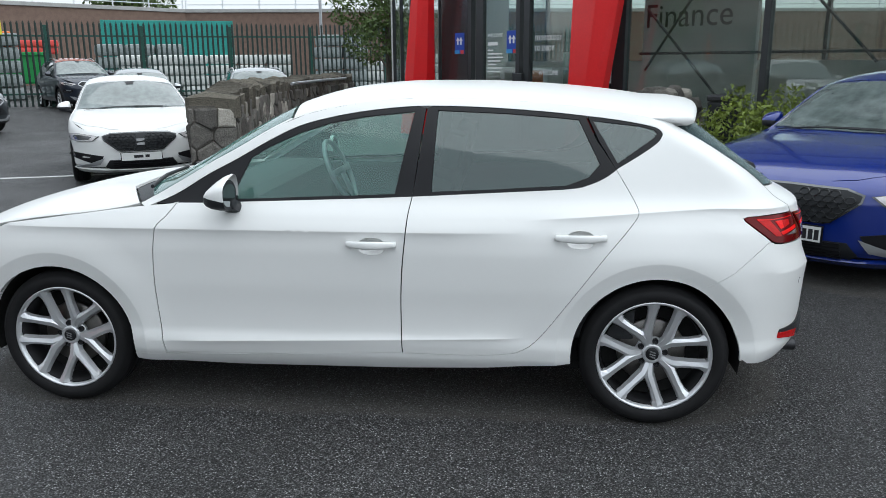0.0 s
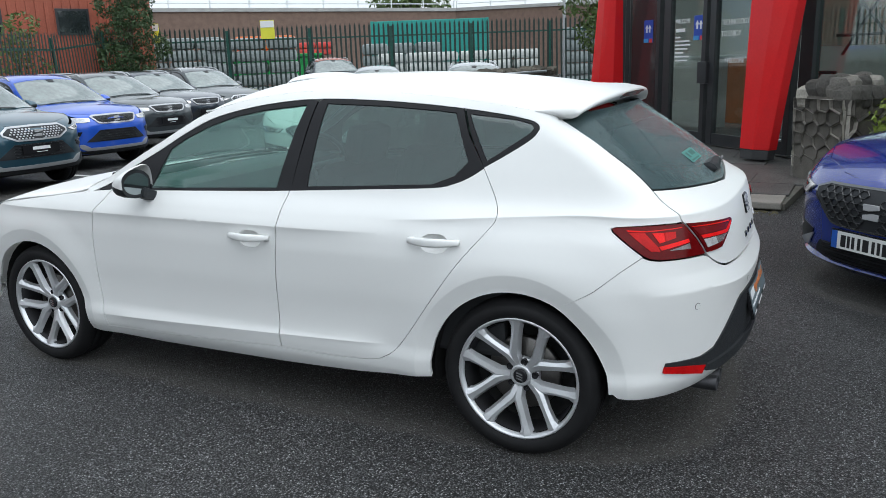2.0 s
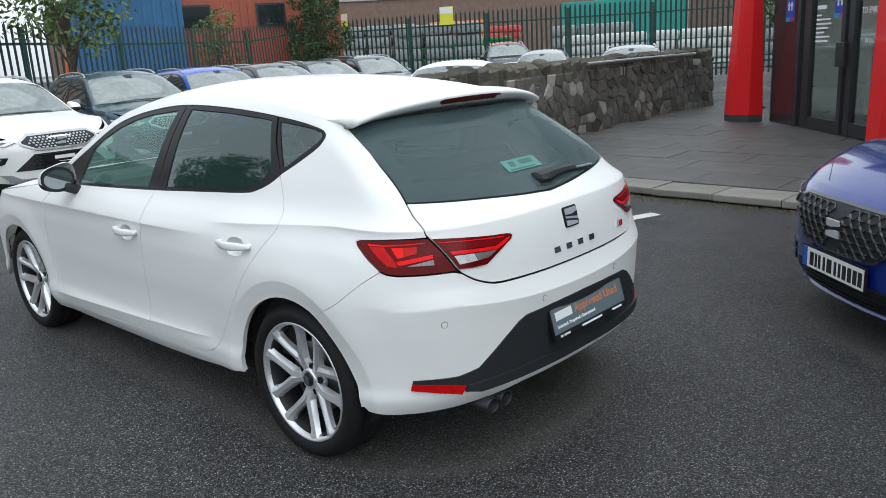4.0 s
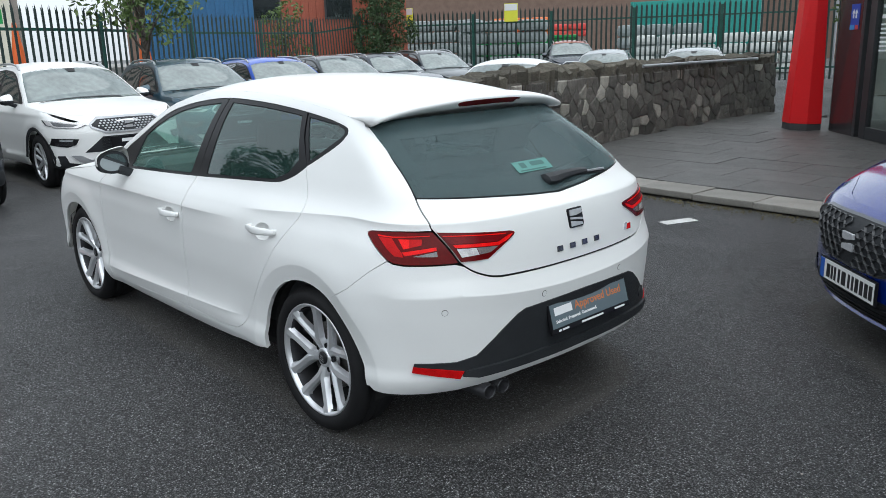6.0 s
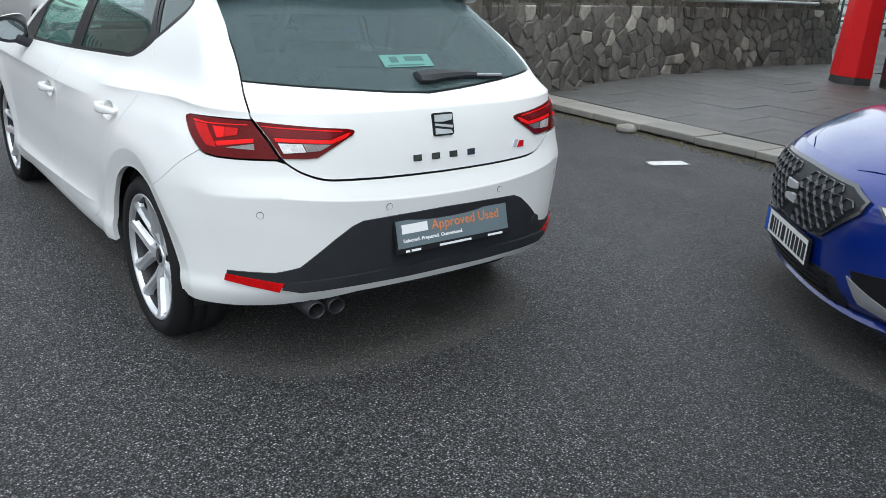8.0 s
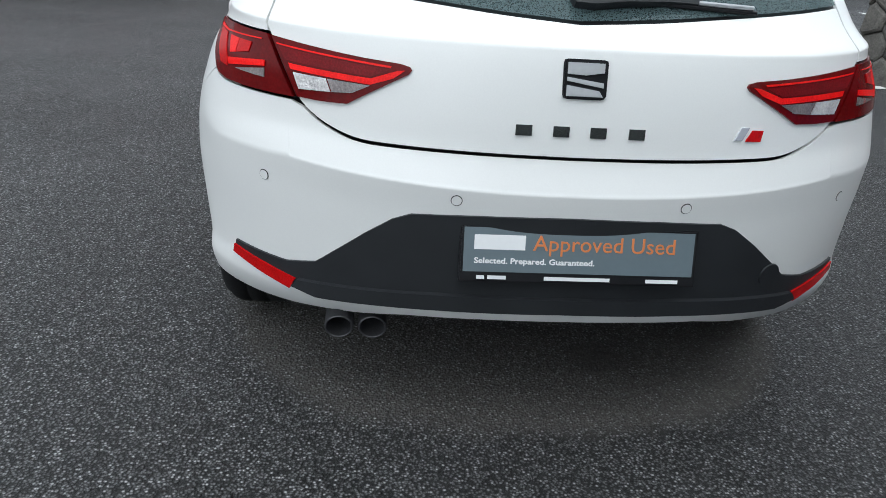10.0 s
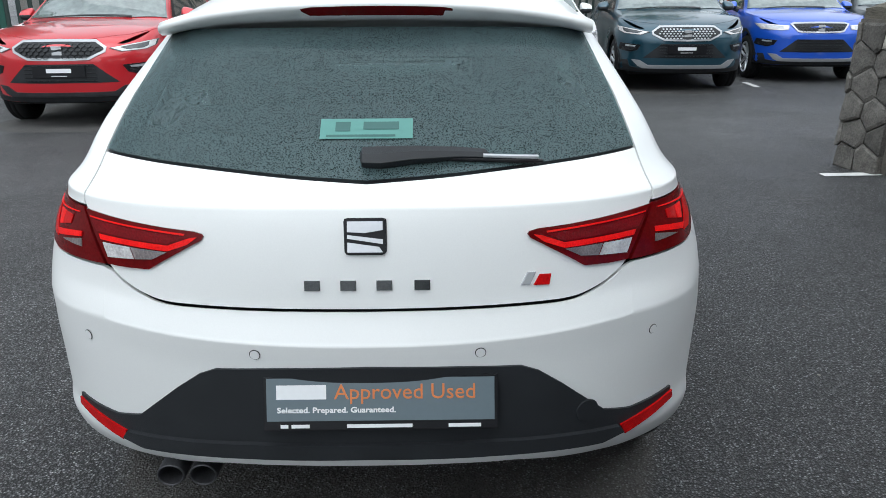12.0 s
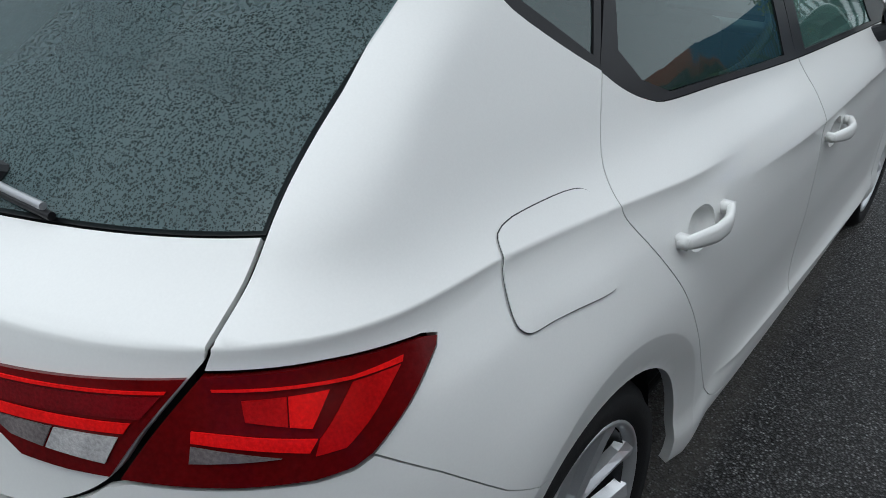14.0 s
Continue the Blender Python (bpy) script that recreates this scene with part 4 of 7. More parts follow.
    bmesh.ops.create_cone(bm, cap_ends=True, segments=28, radius1=.029, radius2=.028, depth=.003, matrix=m4)
    part("tow_eye_cover", bm, BLACK_PLASTIC, car)
    # boot lid, rear screen and its black border
    seam = curve(TAIL_SEAM, 4)
    low_c = curve(SCREEN_LOW, 4)
    lid = low_c + [(-y, z) for y, z in low_c[::-1][1:]] + [q for q in seam[1:]] + [(-y, z) for y, z in seam[::-1][1:-1]]
    gate = sh.panel("boot_lid", "rear", lid, WHITE, car, .016, 0, .014, 1, .0025, follow=True)
    side_c = curve(SCREEN_SIDE, 4)
    screen = low_c + [(-y, z) for y, z in low_c[::-1][1:]] + side_c[1:] + [(.3, 1.291), (0, 1.293), (-.3, 1.291)] + [(-y, z) for y, z in side_c[::-1]][:-1]
    g = sh.panel("rear_screen", "rear", inset(screen, .003), GLASS_RAIN, gate, .02, .001, 0, 1, 0, "dark rear screen covered in rain beads")
    g.visible_shadow = False
    sh.panel("screen_border", "rear", ring(inset(screen, .001), inset(screen, .065)), BLACK_TRIM, gate, .02, -.005, .006)
    sheet = sh.panel("window_sticker", "rear", [(-.115, 1.066), (.100, 1.066), (.100, 1.102), (-.115, 1.102)], STICKER, gate, .03, .004, 0, 1, 0, "pale green dealer sticker")
    sh.panel("sticker_mark", "rear", [(-.08, 1.079), (-.045, 1.079), (-.045, 1.096), (-.08, 1.096)], STICKER_DARK, sheet, .03, .0048, 0)
    sh.panel("sticker_bar", "rear", [(-.015, 1.082), (.068, 1.082), (.068, 1.096), (-.015, 1.096)], STICKER_DARK, sheet, .03, .0048, 0)
    sh.panel("sticker_bar", "rear", [(-.10, 1.069), (.06, 1.069), (.06, 1.073), (-.10, 1.073)], STICKER_DARK, sheet, .03, .0048, 0)
    # rear wiper
    wiper = new("rear_wiper")
    wiper.empty_display_size = .1
    wiper.parent = gate
    x0 = float(sh.rear(.02, 1.03))
    bm = bmesh.new()
    rows = []
    for y, z, hgt, dep in ((-.018, 1.018, .006, .012), (-.012, 1.018, .017, .026), (.03, 1.017, .019, .03), (.10, 1.021, .015, .028), (.20, 1.023, .011, .022), (.265, 1.021, .009, .018), (.272, 1.021, .004, .012)):
        rows.append([bm.verts.new((float(sh.rear(y, z + dz)) + dx, y, z + dz + dx * .6)) for dx, dz in ((.002, -hgt), (dep * .8, -hgt * .8), (dep, 0), (dep * .8, hgt * .8), (.002, hgt))])
    for a, b in zip(rows, rows[1:]):
        for i in range(4):
            bm.faces.new((a[i], a[i + 1], b[i + 1], b[i]))
    bm.faces.new(rows[-1])
    bm.faces.new(rows[0][::-1])
    bmesh.ops.recalc_face_normals(bm, faces=bm.faces[:])
    part("wiper_arm", bm, BLACK_PLASTIC, wiper, smoothed=False)
    tube([(float(sh.rear(y, 1.017 - (y - .27) * .04)) + .016, y, 1.024 - (y - .27) * .04) for y in (.26, .32, .385)], .005, 8, wiper, "wiper_blade", SATIN)
    tube([(float(sh.rear(y, 1.012 - (y - .27) * .04)) + .008, y, 1.014 - (y - .27) * .04) for y in (.02, .2, .32, .395)], .0055, 8, wiper, "wiper_rubber", BLACK_TRIM)
    # emblem, model letters as plain bars, trim mark
    def on_lid(y, z, off=0.0):
        z = float(sh.sink(z))
        x = float(sh.rear(y, z))
        nn = Vector(sh.skin_normal(np.array([[x, y, z]]))[0])
        right = Vector((0, 1, 0))
        up = nn.cross(right).normalized()
        right = up.cross(nn)
        return Matrix((( right.x, up.x, nn.x, x + nn.x * off), (right.y, up.y, nn.y, y + nn.y * off), (right.z, up.z, nn.z, z + nn.z * off), (0, 0, 0, 1)))
    em = new("emblem")
    em.empty_display_size = .1
    em.parent = gate
    sq = [(x * .046, y * .040) for x, y in [(1, -.8), (1, .8), (.96, .95), (.8, 1), (-.8, 1), (-.96, .95), (-1, .8), (-.97, -.8), (-.9, -.95), (-.75, -1), (.75, -1), (.9, -.95)]]
    part("emblem_plate", prism(sq, .006, on_lid(0, .895), .002), BLACK_TRIM, em, "black rounded square plate")
    part("emblem_top", prism([(-.038, .033), (.038, .033), (.038, .014), (.0, .008), (-.038, .010)], .004, on_lid(0, .895, .006), .001), EMBLEM, em)
    part("emblem_bar", prism([(-.038, .004), (.038, -.006), (.038, -.016), (-.038, -.004)], .004, on_lid(0, .895, .006), .001), EMBLEM, em)
    part("emblem_bottom", prism([(-.038, -.012), (.030, -.022), (.038, -.034), (-.038, -.034)], .004, on_lid(0, .895, .006), .001), EMBLEM, em)
    for y in (-.117, -.039, .039, .121):
        part("model_bar", prism([(-.017, -.011), (.017, -.011), (.017, .011), (-.017, .011)], .004, on_lid(y, .790, 0), .001), DARK_CHROME, gate, "small dark chrome bar of the model badge")
    part("trim_mark", prism([(-.026, -.014), (-.006, -.014), (.008, .014), (-.012, .014)], .004, on_lid(.362, .796), .001), EMBLEM, gate, "chrome slanted trim mark")
    part("trim_mark", prism([(-.014, -.014), (.022, -.014), (.026, .010), (.0, .010)], .004, on_lid(.378, .794), .001), LAMP_MID, gate, "red slanted trim mark")
    # dealer plate
    rx = Matrix(((0, 0, 1, 2.064), (1, 0, 0, .026), (0, 1, 0, .512), (0, 0, 0, 1))) @ Matrix.Rotation(radians(-15), 4, "X")
    pl = new("number_plate")
    pl.empty_display_size = .1
    pl.parent = car
    tagged(pl, "grey dealer plate in a black holder")
    def rect(u0, v0, u1, v1):
        return [(u0, v0), (u1, v0), (u1, v1), (u0, v1)]
    part("plate_holder", prism(rect(-.260, -.062, .260, .062), .012, rx, .003), BLACK_TRIM, pl)
    up = rx @ Matrix.Translation((0, 0, .0125))
    part("plate_face", prism(rect(-.252, -.040, .252, .056), .001, up), PLATE_GREY, pl, "slate grey plate with printed words")
    tp = up @ Matrix.Translation((0, 0, .0018))
    part("name_bar", prism(rect(-.230, .009, -.120, .041), .0006, tp), PRINT_WHITE, pl)
    lettering("plate_title", "Approved Used", .048, tp @ Matrix.Translation((-.103, .009, 0)), PRINT_ORANGE, pl, .312)
    lettering("plate_slogan", "Selected. Prepared. Guaranteed.", .017, tp @ Matrix.Translation((-.229, -.021, 0)), PRINT_WHITE, pl, .262, bold=.0004)
    tb = rx @ Matrix.Translation((0, 0, .0128))
    for u0, u1 in ((-.222, -.205), (-.198, -.158), (-.075, .070), (.150, .222)):
        part("print_bar", prism(rect(u0, -.056, u1, -.048), .0006, tb), PRINT_WHITE, pl)
    # twin tail pipes
    for y in (-.492, -.414):
        pipe = lathe([(.034, .02), (.034, -.14), (.031, -.145), (.028, -.14), (.027, -.03), (.001, -.02)], 28)
        bmesh.ops.transform(pipe, matrix=Matrix.Translation((1.85, y, .274)) @ Matrix.Rotation(radians(90), 4, "Z") @ Matrix.Diagonal((1, 1, .88, 1)), verts=pipe.verts[:])
        part("tail_pipe", pipe, DARK_METAL, car, "sooty steel tail pipe", True)
    part("silencer", box((.5, .9, .16), (1.62, 0, .30), .06), UNDER, car)
    # roof, spoiler, windscreen, bonnet
    sh.panel("roof", "top", [(-.25, -1), (1.36, -1), (1.385, -.6), (1.40, 0), (1.385, .6), (1.36, 1), (-.25, 1), (-.30, .5), (-.31, 0), (-.30, -.5)], WHITE, car, .05, 0, 0)
    ws = [(-.86, -.97), (-.27, -.95), (-.325, -.5), (-.335, 0), (-.325, .5), (-.27, .95), (-.86, .97), (-1.02, .5), (-1.05, 0), (-1.02, -.5)]
    g = sh.panel("windscreen", "top", ws, GLASS_FRONT, car, .05, -.004, 0, 1, 0, "clear windscreen")
    g.visible_shadow = False
    sh.panel("windscreen_pillar", "top", [(-.9, -1), (-.25, -1), (-.27, -.95), (-.86, -.97)], WHITE, car, .04, 0, 0)
    sh.panel("windscreen_pillar", "top", [(-.9, 1), (-.25, 1), (-.27, .95), (-.86, .97)], WHITE, car, .04, 0, 0)
    sh.panel("cowl", "top", [(-.90, -.99), (-.86, -.97), (-1.02, -.5), (-1.05, 0), (-1.02, .5), (-.86, .97), (-.90, .99), (-1.12, .5), (-1.15, 0), (-1.12, -.5)], BLACK_PLASTIC, car, .04, -.012, 0)
    for y0, y1 in ((-.62, -.05), (.0, .55)):
        tube([(float(x), y, float(sh.top(np.array(x), np.array(y / .78))[1]) + .012) for x, y in ((-1.0 + .1 * abs(y0), y0), (-1.0, (y0 + y1) / 2), (-1.02, y1))], .009, 8, car, "windscreen_wiper", BLACK_PLASTIC)
    sh.panel("bonnet", "top", [(-1.93, -.62), (-1.80, -.9), (-1.6, -1), (-.905, -1), (-1.125, -.5), (-1.155, 0), (-1.125, .5), (-.905, 1), (-1.6, 1), (-1.80, .9), (-1.93, .62), (-2.0, .3), (-2.01, 0), (-2.0, -.3)], WHITE, car, .05, 0, .012, 1, .002)
    bm = bmesh.new()
    rows = []
    for i in range(33):
        q = -1 + i / 16
        y = q * .572
        k = abs(q) ** 2.2
        z1 = 1.352 - .048 * k - .012 * abs(q) ** 8
        xt = 1.548 - .075 * k
        _, zr = sh.top(np.array(1.33), np.array(min(.999, abs(q)) * .985))
        rows.append([bm.verts.new(p) for p in ((1.30, y, float(sh.top(np.array(1.30), np.array(abs(q) * .98))[1]) - .004), (1.37, y, float(zr) - .004 * (1 - k) + .002), (1.45, y, .5 * float(zr) + .5 * z1 + .006), (xt - .02, y, z1 + .004), (xt - .004, y, z1 - .003),
                     (xt, y, z1 - .011), (xt - .005, y, z1 - .019), (xt - .030, y, z1 - .040 + .012 * k), (xt - .075, y, z1 - .052 + .022 * k), (1.38, y * .98, 1.275))])
    for a, b in zip(rows, rows[1:]):
        for i in range(9):
            bm.faces.new((a[i], a[i + 1], b[i + 1], b[i]))
    for rw in (rows[0], rows[-1]):
        bm.faces.new(rw)
    bmesh.ops.recalc_face_normals(bm, faces=bm.faces[:])
    sp = part("roof_spoiler", bm, WHITE, car, "white spoiler over the rear screen", True)
    bm = bmesh.new()
    rows = []
    for y in np.linspace(-.185, .200, 17):
        k = abs(y / .572) ** 2.2
        t = min(1.0, (1 - abs((y - .0075) / .193)) * 9)
        z1, xt = 1.352 - .048 * k, 1.548 - .075 * k
        rows.append([bm.verts.new(p) for p in ((xt + .0012, y, z1 - .0125 - .003 * (1 - t)), (xt - .0035, y, z1 - .019), (xt - .0265, y, z1 - .037 + .012 * k + .005 * (1 - t)))])
    for a, b in zip(rows, rows[1:]):
        for i in range(2):
            bm.faces.new((a[i], a[i + 1], b[i + 1], b[i]))
    part("brake_light", bm, LAMP_DARK, sp, "dark red high brake light", True)
    # nose
    nose = [(-.62, .30), (.62, .30), (.64, .60), (.62, .70), (.4, .735), (0, .745), (-.4, .735), (-.62, .70), (-.64, .60)]
    sh.panel("front_bumper", "front", nose, WHITE, car, .04, 0, .012)
    sh.panel("grille", "front", [(-.30, .50), (.30, .50), (.42, .62), (-.42, .62)], BLACK_PLASTIC, car, .04, .004, .01)
    for s in (-1, 1):
        cut_f = [(float(sh.front(.60, z)), z) for z in np.linspace(.28, .72, 12)]
        sh.panel("bumper_wrap", "side", [(-1.672, .40), (-1.69, .33), (-1.75, .28), (-1.9, .26)] + cut_f + [(-1.86, .735), (-1.66, .70), (-1.695, .60), (-1.66, .455)], WHITE, car, .03, 0, .012, s)
        sh.panel("headlamp", "side", [(-1.61, .790), (-1.66, .70), (-1.80, .64), (-1.93, .62), (-1.90, .70), (-1.78, .785)], HEADLAMP_DARK, car, .02, .006, .01, s, 0, "clear headlamp with a dark bowl")
        sh.panel("lamp_bowl", "side", [(-1.68, .765), (-1.72, .70), (-1.80, .66), (-1.86, .66), (-1.82, .73)], HEADLAMP, car, .02, .009, .002, s)
        sh.panel("corner_intake", "side", [(-1.86, .36), (-1.98, .38), (-1.97, .50), (-1.88, .48)], BLACK_PLASTIC, car, .02, .005, .01, s)
        # fuel flap sits on the driver-far side only
    flap = [(1.485, .968), (1.39, .968), (1.31, .963), (1.279, .950), (1.274, .922), (1.287, .880), (1.302, .842), (1.320, .832), (1.41, .842), (1.498, .853), (1.526, .866), (1.533, .885), (1.524, .925), (1.510, .956)]
    flap = curve(flap, 3, True)
    sh.panel("fuel_flap_gap", "side", inset(flap, -.0014), DARK_METAL, car, .012, .0022, 0, 1, 0, "", True)
    sh.panel("fuel_flap", "side", flap, WHITE, car, .012, .0036, .003, 1, 0, "white fuel flap", True)
    # cabin and floor
    part("underbody", box((3.3, 1.42, .16), (.0, 0, .27), .05), UNDER, car)
    part("cabin_floor", box((2.6, 1.40, .05), (.25, 0, .36), .02), CABIN, car)
    for s in (-1, 1):
        part("door_lining", box((2.05, .05, .58), (.22, s * .735, .65), .02), CABIN, car)
    part("parcel_shelf", box((.62, 1.14, .04), (1.45, 0, .93), .015), CABIN, car)
    part("boot_wall", box((.04, 1.2, .6), (1.86, 0, .62), .01), CABIN, car)
    part("dashboard", box((.42, 1.40, .30), (-.62, 0, .82), .09), CABIN, car)
    for y in (-.37, .37):
        build_seat(car, .02, y)
    build_seat(car, .88, 0, .58, True)
    bm = bmesh.new()
    rows = []
    for i in range(28):
        a = 2 * math.pi * i / 28
        c = Vector((0, .18 * math.cos(a), .18 * math.sin(a)))
        o = c.normalized()
        rows.append([bm.verts.new(c + o * (.014 * math.cos(b)) + Vector((.014 * math.sin(b), 0, 0))) for b in np.linspace(0, 2 * math.pi, 9)[:-1]])
    for i in range(28):
        a, b = rows[i], rows[(i + 1) % 28]
        for j in range(8):
            bm.faces.new((a[j], a[(j + 1) % 8], b[(j + 1) % 8], b[j]))
    add_box(bm, (.02, .34, .035), (0.01, 0, 0))
    add_box(bm, (.02, .035, .17), (0.01, 0, -.09))
    bmesh.ops.transform(bm, matrix=pose(-.30, .37, .93, 0, -24, 0), verts=bm.verts[:])
    part("steering_wheel", bm, SATIN, car, "three-spoke steering wheel", True)
    return car


white_hatchback()

# ---- ground ----
def lie(x, y):
    """The height of the ground: it falls gently away past the nose of the white car and rises to a verge at the far fence."""
    s = -.6 * x + .8 * y
    return -.08 * float(smooth(1.5, 8.0, -x)) - .04 * float(smooth(3.5, 6.0, y)) * float(smooth(3.0, 4.6, -x)) + .28 * float(smooth(19.0, 23.0, s))


GROUND = asphalt_material([(0.0, 0.0, 0, 2.02, 0.84), (4.01, 3.11, 47.6, 2.16, 0.90), (-6.70, -3.72, 2, 2.30, 0.95), (-8.55, 1.3, 2, 2.2, .9), (-9.43, 3.5, -4, 2.2, .9)])
LINE_PAINT = surface("worn_line_paint", (.62, .62, .60), .6, 0, .3, 5, 60, .05)


def ground_sheet():
    xs = sorted(set([-400, -200, -100, -60] + list(range(-40, 41, 1)) + [60, 100, 200, 400]))
    verts = [(x, y, lie(x, y)) for x in xs for y in xs]
    n = len(xs)
    faces = [(i * n + j, (i + 1) * n + j, (i + 1) * n + j + 1, i * n + j + 1) for i in range(n - 1) for j in range(n - 1)]
    tagged(link_mesh("ground", verts, faces, GROUND, None), "wet dark grey tarmac with dry strips under parked cars", "tarmac", kind="structure")


def bay_line(x0, y0, x1, y1, w=.10):
    """A painted bay line lying just over the tarmac."""
    a, b = Vector((x0, y0)), Vector((x1, y1))
    d = (b - a).normalized()
    e = Vector((-d.y, d.x)) * w / 2
    n = max(2, int((b - a).length / .5))
    v = []
    for i in range(n + 1):
        p = a + (b - a) * i / n
        for q in (p - e, p + e):
            v.append((q.x, q.y, lie(q.x, q.y) + .006))
    tagged(link_mesh("bay_line", v, [(2 * i, 2 * i + 1, 2 * i + 3, 2 * i + 2) for i in range(n)], LINE_PAINT), "worn white bay line on the tarmac", "road marking", "bay lines", "structure")


# ---- stone walls ----
STONE = surface("dark_rubble_stone", (.120, .112, .100), .75, 0, .55, 14, 70, .9, 0, .38)
STONE_PALE = surface("lichened_and_lit_stone", (.34, .32, .28), .85, 0, .4, 12, 70, .7, 0, .3)
MORTAR = surface("dirty_mortar", (.125, .115, .10), .9, 0, .4, 8, 80, .6)
MOSS = surface("mossy_cope_stone", (.105, .095, .075), .9, 0, .5, 10, 50, .9, 0, .45)


def stone_meshes(n, mat):
    """A few rough stones of unit size, front towards +y, to be shared by many pieces."""
    out = []
    for k in range(n):
        bm = bmesh.new()
        bmesh.ops.create_grid(bm, x_segments=3, y_segments=3, size=.5)
        slope = Vector((random.uniform(-.35, .35), random.uniform(-.35, .35)))
        for v in bm.verts:
            x, y = v.co.x, v.co.y
            edge = max(abs(x), abs(y)) > .45
            corner = abs(x) > .45 and abs(y) > .45
            jx, jy = random.uniform(-.09, .09), random.uniform(-.09, .09)
            s = (random.uniform(.80, 1.0) if corner else 1.0)
            v.co = Vector((x * s + jx, (random.uniform(.25, .6) if edge else random.uniform(.7, 1.0)) + x * slope.x + y * slope.y, y * s + jy))
        rim = [e for e in bm.edges if e.is_boundary]
        ex = bmesh.ops.extrude_edge_only(bm, edges=rim)["geom"]
        for v in ex:
            if isinstance(v, bmesh.types.BMVert):
                v.co.y = -1.2
        bmesh.ops.recalc_face_normals(bm, faces=bm.faces[:])
        me = bpy.data.meshes.new("stone")
        bm.to_mesh(me)
        bm.free()
        me.materials.append(mat)
        out.append(me)
    return out


COPE = stone_meshes(5, MOSS)
LUMPS = []
for k in range(5):
    bm = bmesh.new()
    bmesh.ops.create_icosphere(bm, subdivisions=2, radius=.5)
    for v in bm.verts:
        v.co = Vector([math.copysign(abs(c * 2) ** .7 / 2, c) * random.uniform(.84, 1.1) for c in v.co])
    me = bpy.data.meshes.new("stone")
    bm.to_mesh(me)
    bm.free()
    me.materials.append(STONE_PALE if k % 2 else STONE)
    LUMPS.append(me)


def lay_stone(parent, meshes, centre, along, out, size, name="stone"):
    """One stone of a wall: centre on the face, along and out as directions, size (length, proud, height)."""
    ob = new(name, random.choice(meshes))
    a, o = Vector(along).normalized(), Vector(out).normalized()
    up = a.cross(o) * (1 if a.cross(o).z > 0 else -1)
    roll = random.choice((0, math.pi))
    m = Matrix((( a.x, o.x, up.x, centre[0]), (a.y, o.y, up.y, centre[1]), (a.z, o.z, up.z, centre[2]), (0, 0, 0, 1)))
    ob.matrix_basis = m @ Matrix.Rotation(roll, 4, "Y") @ Matrix.Diagonal((*size, 1))
    ob.parent = parent
    return ob


def rubble_face(parent, path, z0, height, size, faces_out, batter=0.0, loose=.36, stagger=.4, pale=.08):
    """Courses of uneven stones along a line of points, proud of the mortar."""
    pts = [Vector(p) for p in path]
    lens = [0.0]
    for a, b in zip(pts, pts[1:]):
        lens.append(lens[-1] + (b - a).length)

    def at(s):
        for i in range(len(pts) - 1):
            if s <= lens[i + 1] or i == len(pts) - 2:
                d = (pts[i + 1] - pts[i]).normalized()
                return pts[i] + d * (s - lens[i]), d
    # random rubble: cells round uneven seeds, each cut back by its joint
    cols, rows = max(2, round(lens[-1] / (size * 1.25))), max(3, round(height / (size * .78)))
    seeds = [((c + .5 + (stagger if r % 2 else 0) + random.uniform(-loose, loose)) * lens[-1] / cols, (r + .5 + random.uniform(-loose, loose) * .9) * height / rows) for r in range(rows) for c in range(-1, cols + 1)]
    for k, (cx, cz) in enumerate(seeds):
        cell = [(max(0, cx - 1.2), 0), (min(lens[-1], cx + 1.2), 0), (min(lens[-1], cx + 1.2), height), (max(0, cx - 1.2), height)]
        if cx < -.3 or cx > lens[-1] + .3:
            continue
        for m, (ox, oz) in enumerate(seeds):
            if m == k or math.hypot(ox - cx, oz - cz) > size * 4 or len(cell) < 3:
                continue
            mx, mz, nx, nz = (ox + cx) / 2, (oz + cz) / 2, ox - cx, oz - cz
            side = [(q[0] - mx) * nx + (q[1] - mz) * nz for q in cell]
            cut = []
            for q, r, u, v in zip(cell, cell[1:] + cell[:1], side, side[1:] + side[:1]):
                if u <= 0:
                    cut.append(q)
                if (u < 0 < v) or (v < 0 < u):
                    t = u / (u - v)
                    cut.append((q[0] + (r[0] - q[0]) * t, q[1] + (r[1] - q[1]) * t))
            cell = cut
        if len(cell) < 3 or abs(area(cell)) < size * size * .10:
            continue
        mid = np.mean(cell, axis=0)
        joint = inset(cell, .004)
        sx, sz, proud = random.uniform(-.10, .10), random.uniform(-.10, .10), random.uniform(.006, .026)
        verts, count = [], len(cell)
        for lift, shrink in ((-.05, 1.0), (.30 * proud, 1.0), (proud, .84)):
            for q in joint:
                a, b = mid + (np.array(q) - mid) * shrink * (random.uniform(.94, 1.0) if shrink < 1 else 1)
                p, d = at(a)
                o = Vector((d.y, -d.x)) * faces_out
                w = p + o * (lift + batter * (1 - b / height) + ((a - mid[0]) * sx + (b - mid[1]) * sz if lift > 0 else 0))
                verts.append((w.x, w.y, z0 + b))
        faces = [(r * count + n, r * count + (n + 1) % count, (r + 1) * count + (n + 1) % count, (r + 1) * count + n) for r in (0, 1) for n in range(count)]
        faces.append(tuple(range(2 * count, 3 * count)))
        me = bpy.data.meshes.new("stone")
        me.from_pydata(verts, [], faces if faces_out > 0 else [f[::-1] for f in faces])
        me.materials.append(STONE_PALE if random.random() < pale else STONE)
        ob = new("stone", me)
        ob.parent = parent


